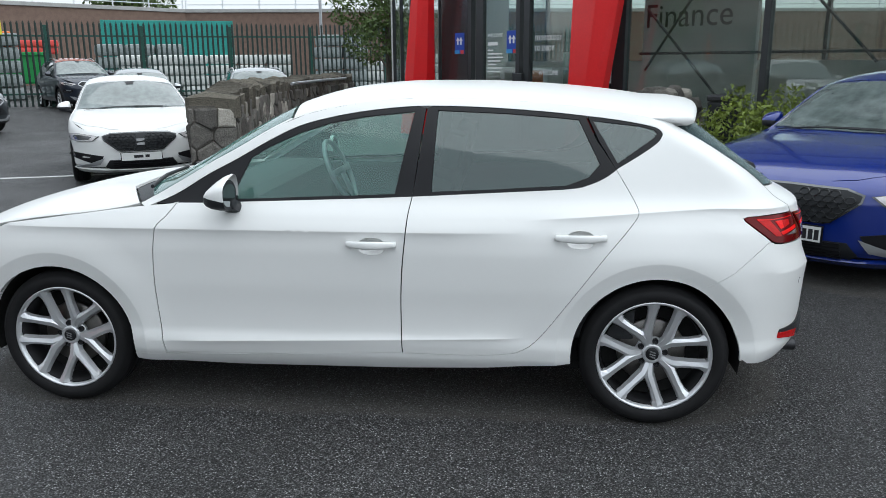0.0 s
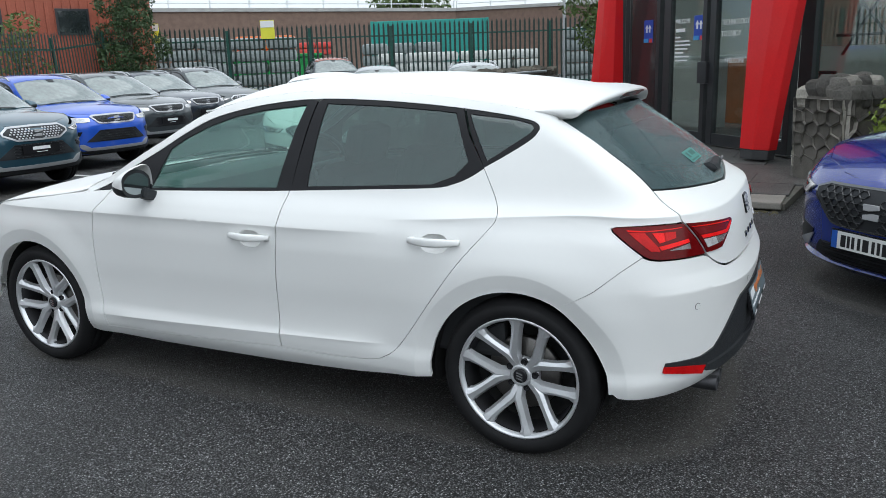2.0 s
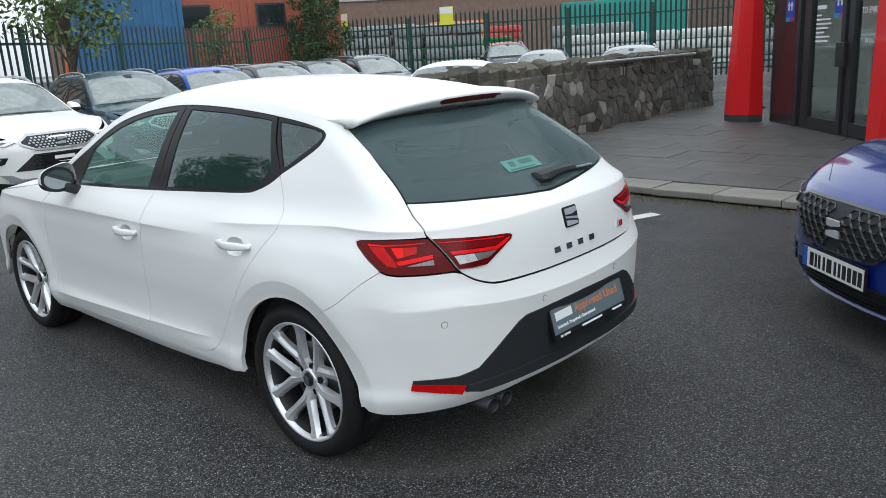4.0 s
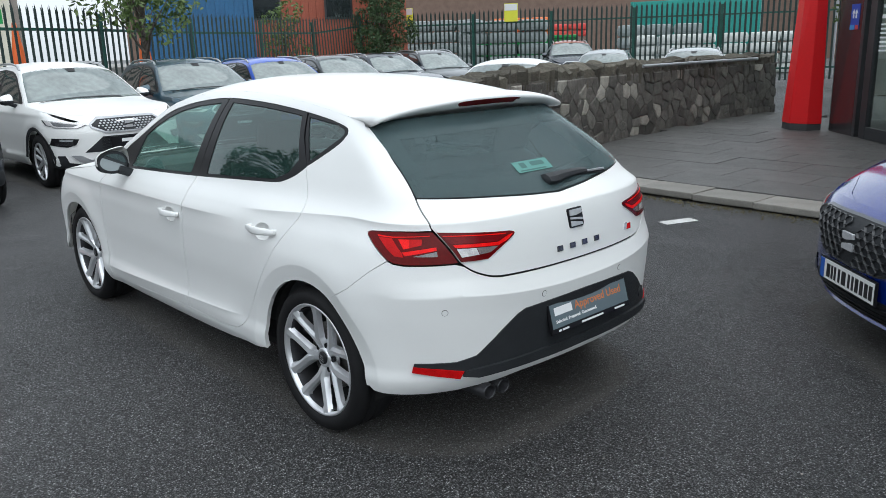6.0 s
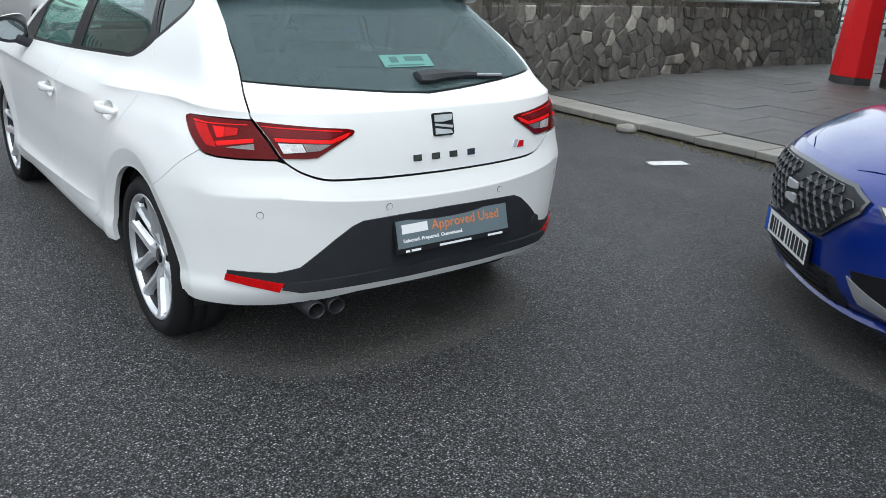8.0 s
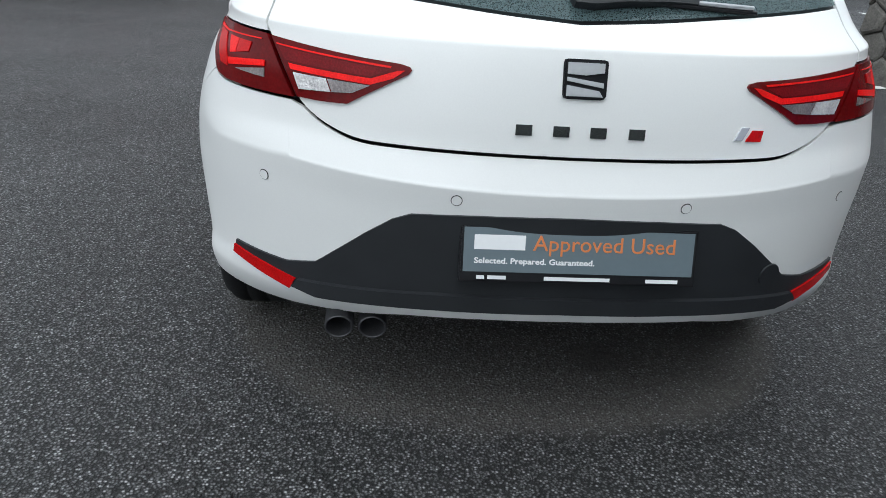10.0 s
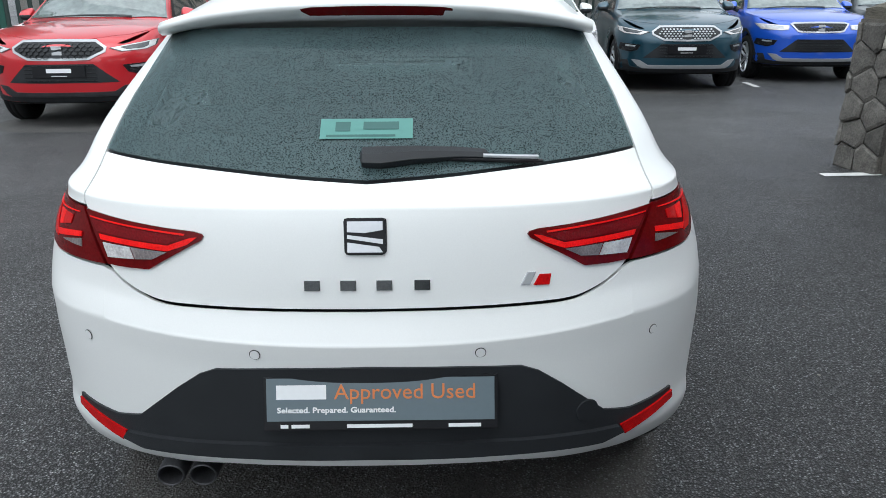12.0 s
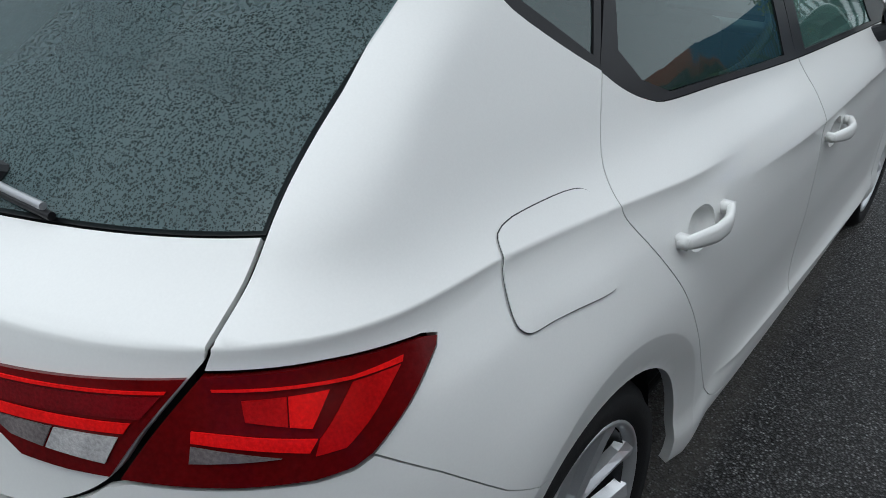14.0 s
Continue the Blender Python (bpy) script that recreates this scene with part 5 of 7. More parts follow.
def rubble_wall(name, label, path, thick, base, height, size, cope=.13, ends=True, lumps=False, pale=.08):
    """A rubble wall with cope stones on edge, its core of mortar."""
    w = thing(name, label, "wall", "stone boundary walls", "structure")
    pts = [Vector(p) for p in path]
    offs = []
    for i, p in enumerate(pts):
        d = (pts[min(i + 1, len(pts) - 1)] - pts[max(i - 1, 0)]).normalized()
        offs.append(Vector((d.y, -d.x)))
    bm = bmesh.new()
    rows = []
    for p, o in zip(pts, offs):
        a, b = p, p - o * thick
        rows.append([bm.verts.new((q.x, q.y, z)) for q, z in ((a + o * .05, base - .6), (a - o * .01, base + height), (b + o * .01, base + height), (b - o * .03, base - .6))])
    for r, q in zip(rows, rows[1:]):
        for i in range(3):
            bm.faces.new((r[i], r[i + 1], q[i + 1], q[i]))
    bm.faces.new(rows[0])
    bm.faces.new(rows[-1][::-1])
    bmesh.ops.recalc_face_normals(bm, faces=bm.faces[:])
    part("mortar_core", bm, MORTAR, w)
    rubble_face(w, path, base - .02, height, size, 1, .04 if ends else 0, pale=pale)
    back = [p - o * thick for p, o in zip(pts, offs)]
    rubble_face(w, back[:4] if len(back) > 4 else back, base - .02, height, size * 1.4, -1, pale=pale)
    if ends:
        a, b = pts[0], pts[0] - offs[0] * thick
        rubble_face(w, [b, a], base - .02, height, size if lumps else max(.25, size), 1, .06, .13, .25, pale)
    # cope: flat stones set on edge across the top, rounded over
    for i in range(len(pts) - 1):
        d = pts[i + 1] - pts[i]
        n = max(1, int(d.length / .15))
        for k in range(n):
            c = pts[i] + d * ((k + .5) / n) - offs[i] * (thick / 2)
            if lumps:
                # rough stones stood on edge, the middle ones highest
                for q in (-.38, -.19, 0, .19, .38):
                    e = c - offs[i] * (thick * q)
                    lay_stone(w, LUMPS, (e.x, e.y, base + height + cope * (.42 - 3.4 * q * q)), (d.x, d.y, 0), (offs[i].x, offs[i].y, 0), (d.length / n * random.uniform(1.15, 1.5), abs(thick) * random.uniform(.30, .38), cope * random.uniform(1.0, 1.25)), "cope_stone")
                continue
            ob = new("cope_stone", random.choice(COPE))
            u = d.normalized()
            o = offs[i]
            m = Matrix(((u.x, 0, -o.x, c.x), (u.y, 0, -o.y, c.y), (0, 1, 0, base + height + cope * .15), (0, 0, 0, 1)))
            ob.matrix_basis = m @ Matrix.Rotation(random.uniform(-.16, .16), 4, "Y") @ Matrix.Diagonal((d.length / n * random.uniform(.85, 1.15), cope * random.uniform(.75, 1.15), thick * random.uniform(.9, 1.06), 1))
            ob.parent = w
    return w


# ---- fence ----
FENCE_GREEN = surface("green_fence_paint", (.010, .075, .055), .45, 0, .25, 5, 80, .05)
FENCE_DARK = surface("dark_fence_paint", (.014, .030, .026), .5, 0, .25, 5, 80, .05)


def pale_mesh():
    """A pressed steel pale with a three-pointed head, one metre high before scaling by its bay."""
    me = bpy.data.meshes.new("pale")
    w, d, h = .034, .012, 2.45
    prof = [(-w, 0), (-w * .55, d), (w * .55, d), (w, 0)]
    v = [(x, y, .10) for x, y in prof] + [(-w, 0, h - .10), (-w * .55, d, h - .07), (w * .55, d, h - .07), (w, 0, h - .10), (-w * .9, -.006, h - .01), (0, d * .8, h + .03), (w * .9, -.006, h - .01), (0, d, h - .09)]
    f = [(0, 1, 5, 4), (1, 2, 6, 5), (2, 3, 7, 6), (4, 5, 8), (6, 7, 10), (5, 11, 9), (11, 6, 9), (5, 6, 11)]
    me.from_pydata(v, [], f)
    me.materials.append(FENCE_DARK)
    return me


PALE_STEEL = pale_mesh()


def fence_bay(a, b, za, zb, tall=1.0):
    """One bay of palisade fence between two posts."""
    a, b = Vector(a), Vector(b)
    d = b - a
    L = d.length
    ang = math.degrees(math.atan2(d.y, d.x))
    f = thing("fence_bay", "dark green steel palisade fence bay with pointed pales", "fence", "palisade fence bays", "", pose(a.x, a.y, za, 0, -math.degrees(math.atan2(zb - za, L)), ang) @ Matrix.Diagonal((1, 1, tall, 1)))
    part("post", box((.10, .06, 2.5), (0, .05, 1.1), .008), FENCE_GREEN, f)
    for z in (.45, 2.05):
        part("rail", box((L, .045, .05), (L / 2, .035, z), .006), FENCE_GREEN, f)
    n = int(round(L / .165))
    for i in range(n):
        p = new("pale", PALE_STEEL)
        p.location = ((i + .5) * L / n, 0, 0)
        p.rotation_euler = (0, 0, math.pi)
        p.parent = f


def fence_line(points, tall=1.0, bay=2.75):
    for (x0, y0), (x1, y1) in zip(points, points[1:]):
        n = max(1, int(round(math.dist((x0, y0), (x1, y1)) / bay)))
        for i in range(n):
            p, q = [(x0 + (x1 - x0) * k / n, y0 + (y1 - y0) * k / n) for k in (i, i + 1)]
            fence_bay(p, q, lie(*p) - .08, lie(*q) - .08, tall)


# ---- plants ----
LEAF = surface("hedge_leaf", (.16, .21, .03), .5, 0, .5, 30, 120, 0, 0, .3)
LEAF_DARK = surface("conifer_leaf", (.030, .060, .018), .6, 0, .5, 30, 120, 0, 0, .3)
LEAF_TREE = surface("tree_leaf", (.075, .12, .025), .55, 0, .5, 20, 120)
BARK = surface("tree_bark", (.09, .075, .06), .9, 0, .4, 14, 80, .6)


def foliage(name, material, parent, blobs, count, size, seed, label=""):
    """A crown of many small leaves strewn through uneven clumps: (x, y, z, radius x, y, z)."""
    rng = np.random.default_rng(seed)
    v, f = [], []
    total = sum(b[3] * b[4] * b[5] for b in blobs)
    for bx, by, bz, ra, rb, rc in blobs:
        n = int(count * ra * rb * rc / total)
        d = rng.normal(size=(n, 3))
        d /= np.linalg.norm(d, axis=1, keepdims=True)
        r = rng.uniform(.45, 1.0, (n, 1)) ** .5 * (1 + .16 * np.sin(d[:, :1] * 7 + seed) * np.cos(d[:, 1:2] * 6))
        c = np.array((bx, by, bz)) + d * r * np.array((ra, rb, rc))
        a = rng.normal(size=(n, 3))
        a /= np.linalg.norm(a, axis=1, keepdims=True)
        b = np.cross(a, rng.normal(size=(n, 3)))
        b /= np.linalg.norm(b, axis=1, keepdims=True)
        s = rng.uniform(.6, 1.3, (n, 1)) * size
        for k in range(n):
            i = len(v)
            v += [tuple(c[k] - a[k] * s[k]), tuple(c[k] + b[k] * s[k] * .42), tuple(c[k] + a[k] * s[k]), tuple(c[k] - b[k] * s[k] * .42)]
            f.append((i, i + 1, i + 2, i + 3))
    return link_mesh(name, v, f, material, parent, label, None, False)


def tree(label, x, y, height, crown, leaf, trunk=.10, seed=1, count=5000, size=.07, low=.35, category="tree"):
    z = lie(x, y)
    t = thing("tree", label, category, m=Matrix.Translation((x, y, z)))
    rng = np.random.default_rng(seed)
    bm = bmesh.new()

    def limb(p, q, r0, r1, n=7):
        rows = []
        for k in range(4):
            c = p.lerp(q, k / 3) + Vector((rng.uniform(-.03, .03), rng.uniform(-.03, .03), 0)) * (k % 3)
            r = r0 + (r1 - r0) * k / 3
            rows.append([bm.verts.new(c + Vector((r * math.cos(2 * math.pi * i / n), r * math.sin(2 * math.pi * i / n), 0))) for i in range(n)])
        for g, h in zip(rows, rows[1:]):
            for i in range(n):
                bm.faces.new((g[i], g[(i + 1) % n], h[(i + 1) % n], h[i]))
    top = Vector((0, 0, height * .72))
    limb(Vector((0, 0, -.2)), top, trunk, trunk * .4)
    blobs = []
    for k in range(9):
        a = 2.4 * k
        zz = height * (low + (1 - low) * (k + .5) / 9)
        rr = crown * (.75 if k < 6 else .45)
        e = Vector((rr * math.cos(a) * .7, rr * math.sin(a) * .7, zz))
        limb(Vector((0, 0, zz * .62)), e, trunk * .4, trunk * .1, 5)
        blobs.append((e.x, e.y, e.z, crown * .52, crown * .52, crown * .42))
    part("trunk", bm, BARK, t, smoothed=True)
    foliage("crown", leaf, t, blobs, count, size, seed)
    return t


# ---- parked cars, simpler than the white one but of the same make ----
DARK_GLASS = surface("dark_car_glass", (.02, .026, .027), .03, 0, .2, 2, 30, 0, 1.0)
# opaque windscreens, the sky's pale reflection painted into their base colour
SKY_SHEEN_GLASS = surface("sky_sheen_windscreen", (.13, .16, .155), .04, 0, .35, 3, 12, 0, 1.0)
ROOF_RAIL = surface("roof_rail_silver", (.55, .56, .57), .3, .8, .05)


GRILLE_GREY = surface("grille_black_gloss", (.05, .052, .055), .3, .3, .1, 8, 100)


def parked_car(label, paint, x, y, heading, kind="suv", grille="dots", roof=None, plate="black", dark_wheels=False, rails=True, step=.05, badge=EMBLEM, scale=1.0):
    """A car seen mostly from the front; heading: the way it faces, in degrees from +x."""
    suv = kind == "suv"
    hi = 1.115 if suv else 1.0
    hub = .345 if suv else .318
    rad = hub + .06
    sh = Shell(hi, 1.02 if suv else 1.0, hub, rad, suv, True)
    roof = roof or paint
    nose_x = -2.15
    f = Vector((math.cos(radians(heading)), math.sin(radians(heading))))
    cx, cy = x + f.x * nose_x * scale, y + f.y * nose_x * scale
    z0 = lie(cx + f.x * 1.318, cy + f.y * 1.318)
    z1 = lie(cx - f.x * 1.318, cy - f.y * 1.318)
    car = thing("parked_car", label, "car", "cars parked round the yard", "", pose(cx, cy, (z0 + z1) / 2, 0, math.degrees(math.atan2(z0 - z1, 2.636)), heading + 180) @ Matrix.Scale(scale, 4))
    yb = .62
    edge = [(xx, float(sh.edge(xx)) * hi) for xx in np.linspace(1.55, -1.6, 40)]
    cut_f = [(float(sh.front(yb, z)), z) for z in np.linspace(.72 * hi if not suv else .77 * hi, .25 * hi, 14)]
    cut_r = [(float(sh.rear(yb, z)), z) for z in np.linspace(.28 * hi, 1.0 * hi, 12)]
    top_r = [(min(1.55, float(sh.rear(.60, z))), z) for z in (1.1 * hi, 1.2 * hi)]
    low = .26 * hi
    a0 = math.degrees(math.asin((low - hub) / rad))
    poly = [(-1.318 - rad * math.cos(radians(a0)), low)] + arc(-1.318, hub, rad, 180 - a0, a0, 18) + [(-.9, .24 * hi), (.9, .25 * hi)] + arc(1.318, hub, rad, 180 - a0, a0, 18) + [(1.8, low)] + cut_r + edge + cut_f
    win_f = [(-.64, .972), (.25, .995), (.30, 1.325), (.06, 1.308), (-.10, 1.280), (-.23, 1.240), (-.36, 1.180), (-.50, 1.10)]
    win_r = [(.33, 1.0), (.95, 1.02), (1.05, 1.08), (.98, 1.29), (.67, 1.322), (.38, 1.33)]
    win_q = [(1.08, 1.10), (1.30, 1.20), (1.32, 1.24), (1.02, 1.285)]
    if suv:
        win_q = [(1.08, 1.06), (1.42, 1.10), (1.45, 1.16), (1.02, 1.30)]
    for s in (-1, 1):
        sh.panel("body_side", "side", poly, paint, car, step, 0, .01, s)
        trim = sh.panel("window_trim", "side", [(-.80 + .02, .955 * hi), (.3, .975 * hi), (.98, 1.0 * hi), (1.12, 1.06 * hi), (1.40, 1.15 * hi), (1.42, 1.2 * hi), (1.0, 1.325 * hi), (.4, 1.352 * hi), (.06, 1.333 * hi), (-.10, 1.306 * hi), (-.24, 1.264 * hi), (-.37, 1.20 * hi), (-.62, 1.06 * hi)], BLACK_TRIM, car, step, .004, .004, s)
        for nm, w in (("side_window", win_f), ("side_window", win_r), ("quarter_window", win_q)):
            sh.panel(nm, "side", [(u, v * hi) for u, v in w], DARK_GLASS, car, step, .008, .003, s)
        build_mirror(car, (-.56, s * .93 * (1.02 if suv else 1), 1.0 * hi), s, paint)
        for hx in (-1.318, 1.318):
            w = build_wheel("wheel", car, hub, hub - .105, 5, 30 + 17 * hx, dark_wheels, False, False)
            w.matrix_basis = pose(hx, s * .765, hub, 0, 0, 0 if s < 0 else 180)
            arch_liner(car, hx, s, hub, rad + .01)
        if suv:
            clad = arc(-1.318, hub, rad + .045, 172, 5, 16) + arc(-1.318, hub, rad - .002, 5, 172, 16)
            sh.panel("arch_trim", "side", clad, BLACK_PLASTIC if paint is not RED_PAINT else paint, car, .04, .006, .006, s)
            if rails:
                tube([(xx, s * float(sh.side(xx, sh.edge(xx) * hi)) * .96, float(sh.edge(xx)) * hi + dz) for xx, dz in ((-.12, .01), (0, .045), (.3, .055), (.8, .055), (1.2, .045), (1.35, .01))], .016, 8, car, "roof_rail", ROOF_RAIL)
    front_top = .77 * hi if suv else .725
    nose = [(-yb, .25 * hi), (yb, .25 * hi), (yb, front_top), (.4, front_top + .01 * hi), (-.4, front_top + .01 * hi), (-yb, front_top)]
    bumper = sh.panel("front_bumper", "front", nose, paint, car, step, 0, .01)
    sh.panel("tail_panel", "rear", [(-yb, .28 * hi), (yb, .28 * hi), (yb, 1.0 * hi), (.56, 1.28 * hi), (-.56, 1.28 * hi), (-yb, 1.0 * hi)], paint, car, .08, 0, .01)
    sh.panel("roof", "top", [(-.25, -1), (1.55, -1), (1.6, 0), (1.55, 1), (-.25, 1), (-.31, 0)], roof, car, .08, 0, 0)
    ws = [(-.86, -.95), (-.27, -.93), (-.325, -.5), (-.335, 0), (-.325, .5), (-.27, .93), (-.86, .95), (-1.02, .5), (-1.05, 0), (-1.02, -.5)]
    sh.panel("windscreen", "top", [(-.9, -1), (-.25, -1), (-.31, 0), (-.25, 1), (-.9, 1), (-1.1, .5), (-1.15, 0), (-1.1, -.5)], paint, car, .06, -.003, 0)
    scr = sh.panel("windscreen_glass", "top", ws, SKY_SHEEN_GLASS, car, .06, .006, .006, 1, 0, "windscreen with a pale sky reflection in its colour")
    sh.panel("windscreen_wiper", "top", [(-1.03, -.5), (-.98, -.5), (-.99, .8), (-1.0, .8)], BLACK_PLASTIC, scr, .1, .012, .004)
    # mirror housing behind the glass, at the top centre
    sh.panel("sensor_box", "top", [(-.345, -.10), (-.345, .10), (-.43, .07), (-.43, -.07)], BLACK_TRIM, scr, .1, .012, .004)
    sh.panel("bonnet_bed", "top", [(-.905, -1), (-1.155, 0), (-.905, 1), (-1.6, 1), (-2.0, 1), (-2.10, .6), (-2.115, 0), (-2.10, -.6), (-2.0, -1), (-1.6, -1)], paint, car, .05, -.006, 0)
    sh.panel("bonnet", "top", [(-1.98, -.62), (-1.80, -.9), (-1.6, -.99), (-.905, -.99), (-1.125, -.5), (-1.155, 0), (-1.125, .5), (-.905, .99), (-1.6, .99), (-1.80, .9), (-1.98, .62), (-2.07, .3), (-2.08, 0), (-2.07, -.3)], paint, car, .05, 0, .012, 1, .003)
    sh.panel("nose_top", "top", [(-1.985, -.62), (-1.80, -.905), (-1.6, -1), (-2.0, -1), (-2.11, -.6), (-2.125, 0), (-2.11, .6), (-2.0, 1), (-1.6, 1), (-1.80, .905), (-1.985, .62), (-2.075, .3), (-2.085, 0), (-2.075, -.3)], paint, car, .05, -.001, 0)

    def fr(pts, both_sides=True):
        pts = [(u, v * hi) for u, v in pts]
        return pts + [(-u, v) for u, v in pts[::-1]] if both_sides else pts
    if suv:
        gr = fr([(0, .79), (.36, .785), (.445, .735), (.44, .715), (.30, .655), (0, .65)]) if grille != "old" else fr([(0, .80), (.37, .795), (.40, .785), (.33, .715), (.27, .705), (0, .70)])
        lampf = [(.49, .735), (.60, .700), (.80, .715), (.86, .745), (.87, .80), (.74, .775)] if grille != "old" else [(.45, .775), (.46, .725), (.56, .715), (.80, .725), (.86, .80)]
        bars = [(.0, .60), (.34, .60), (.47, .50), (.56, .43), (0, .43)]
        zp, zl = .535, (.455, .53)
    else:
        gr = fr([(0, .690), (.36, .685), (.455, .655), (.45, .62), (.29, .485), (.25, .475), (0, .47)])
        lampf = [(.50, .66), (.58, .60), (.78, .595), (.86, .62), (.88, .69), (.76, .70)]
        bars = [(0, .345), (.40, .345), (.46, .26), (.40, .22), (0, .22)]
        zp, zl = .386, (.33, .44)
    rim_m, rim_w = (SATIN, .022) if grille != "plain" else (DARK_CHROME, .012)
    surround = sh.panel("grille_surround", "front", ring(inset(gr, -rim_w), gr), rim_m, car, .03, .014, .012, 1, 0, "satin silver grille surround")
    gp = sh.panel("grille", "front", gr, BLACK_PLASTIC, car, .03, .012, .006, 1, 0, "black radiator grille")
    bm_v, bm_f = [], []
    G = np.array(gr)
    zlo, zhi = G[:, 1].min() + .014, G[:, 1].max() - .012
    mat = SATIN if grille == "dots" else GRILLE_GREY
    step_y, step_z = (.046, .030) if grille == "dots" else (.064, .036)
    zc, i = zlo + .004, 0
    while zc < zhi:
        yc = -.46 + (step_y / 2 if i % 2 else 0)
        while yc < .46:
            inside = 0
            for tz, ty in ((.012, .02), (-.012, .02), (.012, -.02), (-.012, -.02)):
                hit = False
                for (ax, az), (bx, bz) in zip(gr, gr[1:] + gr[:1]):
                    if (az > zc + tz) != (bz > zc + tz) and yc + ty < (bx - ax) * (zc + tz - az) / (bz - az) + ax:
                        hit = not hit
                inside += hit
            if inside == 4 and abs(yc) > .06:
                k = len(bm_v)
                if grille == "dots":
                    for du, dv, dd in ((-.016, 0, 0), (-.006, -.010, 0), (.006, -.010, 0), (.016, 0, 0), (.006, .010, 0), (-.006, .010, 0), (0, 0, .006)):
                        bm_v.append((dd, yc + du, zc + dv))
                    bm_f += [(k + 6, k + (n + 1) % 6, k + n) for n in range(6)]
                else:
                    hexa = [(-1, 0), (-.45, -1), (.45, -1), (1, 0), (.45, 1), (-.45, 1)]
                    for kk, dd in ((1.0, 0.0), (.92, .004), (.80, -.006)):
                        bm_v += [(dd, yc + u * kk * step_y * .60, zc + v * kk * step_z * .60) for u, v in hexa]
                    for r in (0, 6):
                        bm_f += [(k + r + (n + 1) % 6, k + r + n, k + r + 6 + n, k + r + 6 + (n + 1) % 6) for n in range(6)]
            yc += step_y
        zc += step_z
        i += 1
    if bm_v:
        G = np.array(bm_v)
        G[:, 0] = sh.front(G[:, 1], G[:, 2]) - .020 - G[:, 0]
        bm_v = G.tolist()
        tagged(link_mesh("grille_mesh", bm_v, bm_f, mat, gp, "", None, False), kind="stuff")
    G = np.array(gr)
    zb = float(G[:, 1].mean() * .4 + (G[:, 1].max() + G[:, 1].min()) / 2 * .6)
    bx = float(sh.front(0, zb))
    fm = Matrix(((0, 0, -1, bx - .021), (-1, 0, 0, 0), (0, 1, 0, zb), (0, 0, 0, 1)))
    em = part("emblem", prism([(-.05, .044), (.05, .044), (.05, .018), (-.012, .006), (-.05, .008)], .012, fm, .002), badge, car, "chrome emblem in the grille")
    part("emblem_low", prism([(.05, -.044), (-.05, -.044), (-.05, -.018), (.012, -.006), (.05, -.008)], .012, fm, .002), badge, em)
    for s in (-1, 1):
        lm = [(s * u, v * hi) for u, v in lampf]
        lamp = sh.panel("headlamp", "front", lm, HEADLAMP_DARK if grille != "old" else HEADLAMP, car, .03, .008, .01, 1, 0, "clear headlamp with a light strip")
        c = np.mean(lm, axis=0)
        sh.panel("light_strip", "front", ring([tuple(c + (np.array(q) - c) * .92) for q in lm], [tuple(c + (np.array(q) - c) * .62) for q in lm]), LAMP_CLEAR, lamp, .03, .011, .003)
        if suv:
            pod = [(s * u, v * hi) for u, v in ((.60, .585), (.84, .60), (.86, .52), (.72, .495), (.64, .52))]
            p = sh.panel("fog_lamp_pod", "front", pod, BLACK_TRIM, car, .04, .005, .006)
            sh.panel("fog_lamp", "front", [(s * u, v * hi) for u, v in ((.66, .578), (.78, .585), (.78, .562), (.67, .558))], HEADLAMP, p, .04, .009, .004)
            for k in range(3):
                zz = .548 - .013 * k
                sh.panel("pod_slat", "front", [(s * u, v * hi) for u, v in ((.66, zz), (.82, zz + .004), (.82, zz - .003), (.66, zz - .006))], DARK_METAL, p, .05, .009, .003)
        else:
            sh.panel("corner_vent", "front", [(s * u, v * hi) for u, v in ((.47, .40), (.86, .46), (.90, .40), (.60, .30), (.52, .29))], BLACK_TRIM, car, .03, .005, .006)
            sh.panel("vent_light", "front", [(s * u, v) for u, v in ((.63, .392), (.72, .402), (.73, .382), (.65, .374))], LAMP_CLEAR, car, .03, .009, .004)
            sh.panel("chin_blade", "front", [(s * u, v) for u, v in ((.46, .375), (.52, .29), (.80, .235), (.86, .25), (.66, .30))], SATIN, car, .02, .010, .008, 1, 0, "satin silver chin blade")
    intake = sh.panel("lower_intake", "front", fr(bars), BLACK_PLASTIC, car, .05, .004, .006, 1, 0, "black lower intake")
    for k in range(5):
        zz = bars[-1][1] + (bars[0][1] - bars[-1][1]) * (k + .5) / 5
        sh.panel("intake_slat", "front", fr([(0, zz + .005), (.36, zz + .005), (.36, zz - .005), (0, zz - .005)]), BLACK_TRIM, intake, .08, .010, .006)
    if suv:
        skid = fr([(0, .345), (.50, .345), (.60, .40), (.70, .405), (.62, .33), (.56, .305), (0, .305)])
        sh.panel("skid_plate", "front", skid, SATIN if paint is not RED_PAINT else DARK_METAL, car, .04, .014, .012, 1, 0, "satin silver skid plate")
        sh.panel("lower_lip", "front", fr([(0, .30), (.6, .30), (.72, .32), (.75, .40), (.84, .40), (.84, .26), (0, .25)]), BLACK_PLASTIC, car, .05, .006, .01)
    else:
        sh.panel("chin_lip", "front", fr([(0, .225), (.45, .225), (.78, .245), (.86, .25), (.86, .215), (.6, .19), (0, .185)]), paint, car, .05, .025, .03)
    # plate on the nose
    px = float(sh.front(0, zp * hi))
    fm = Matrix(((0, 0, -1, px - .006), (-1, 0, 0, 0), (0, 1, 0, zp * hi), (0, 0, 0, 1)))

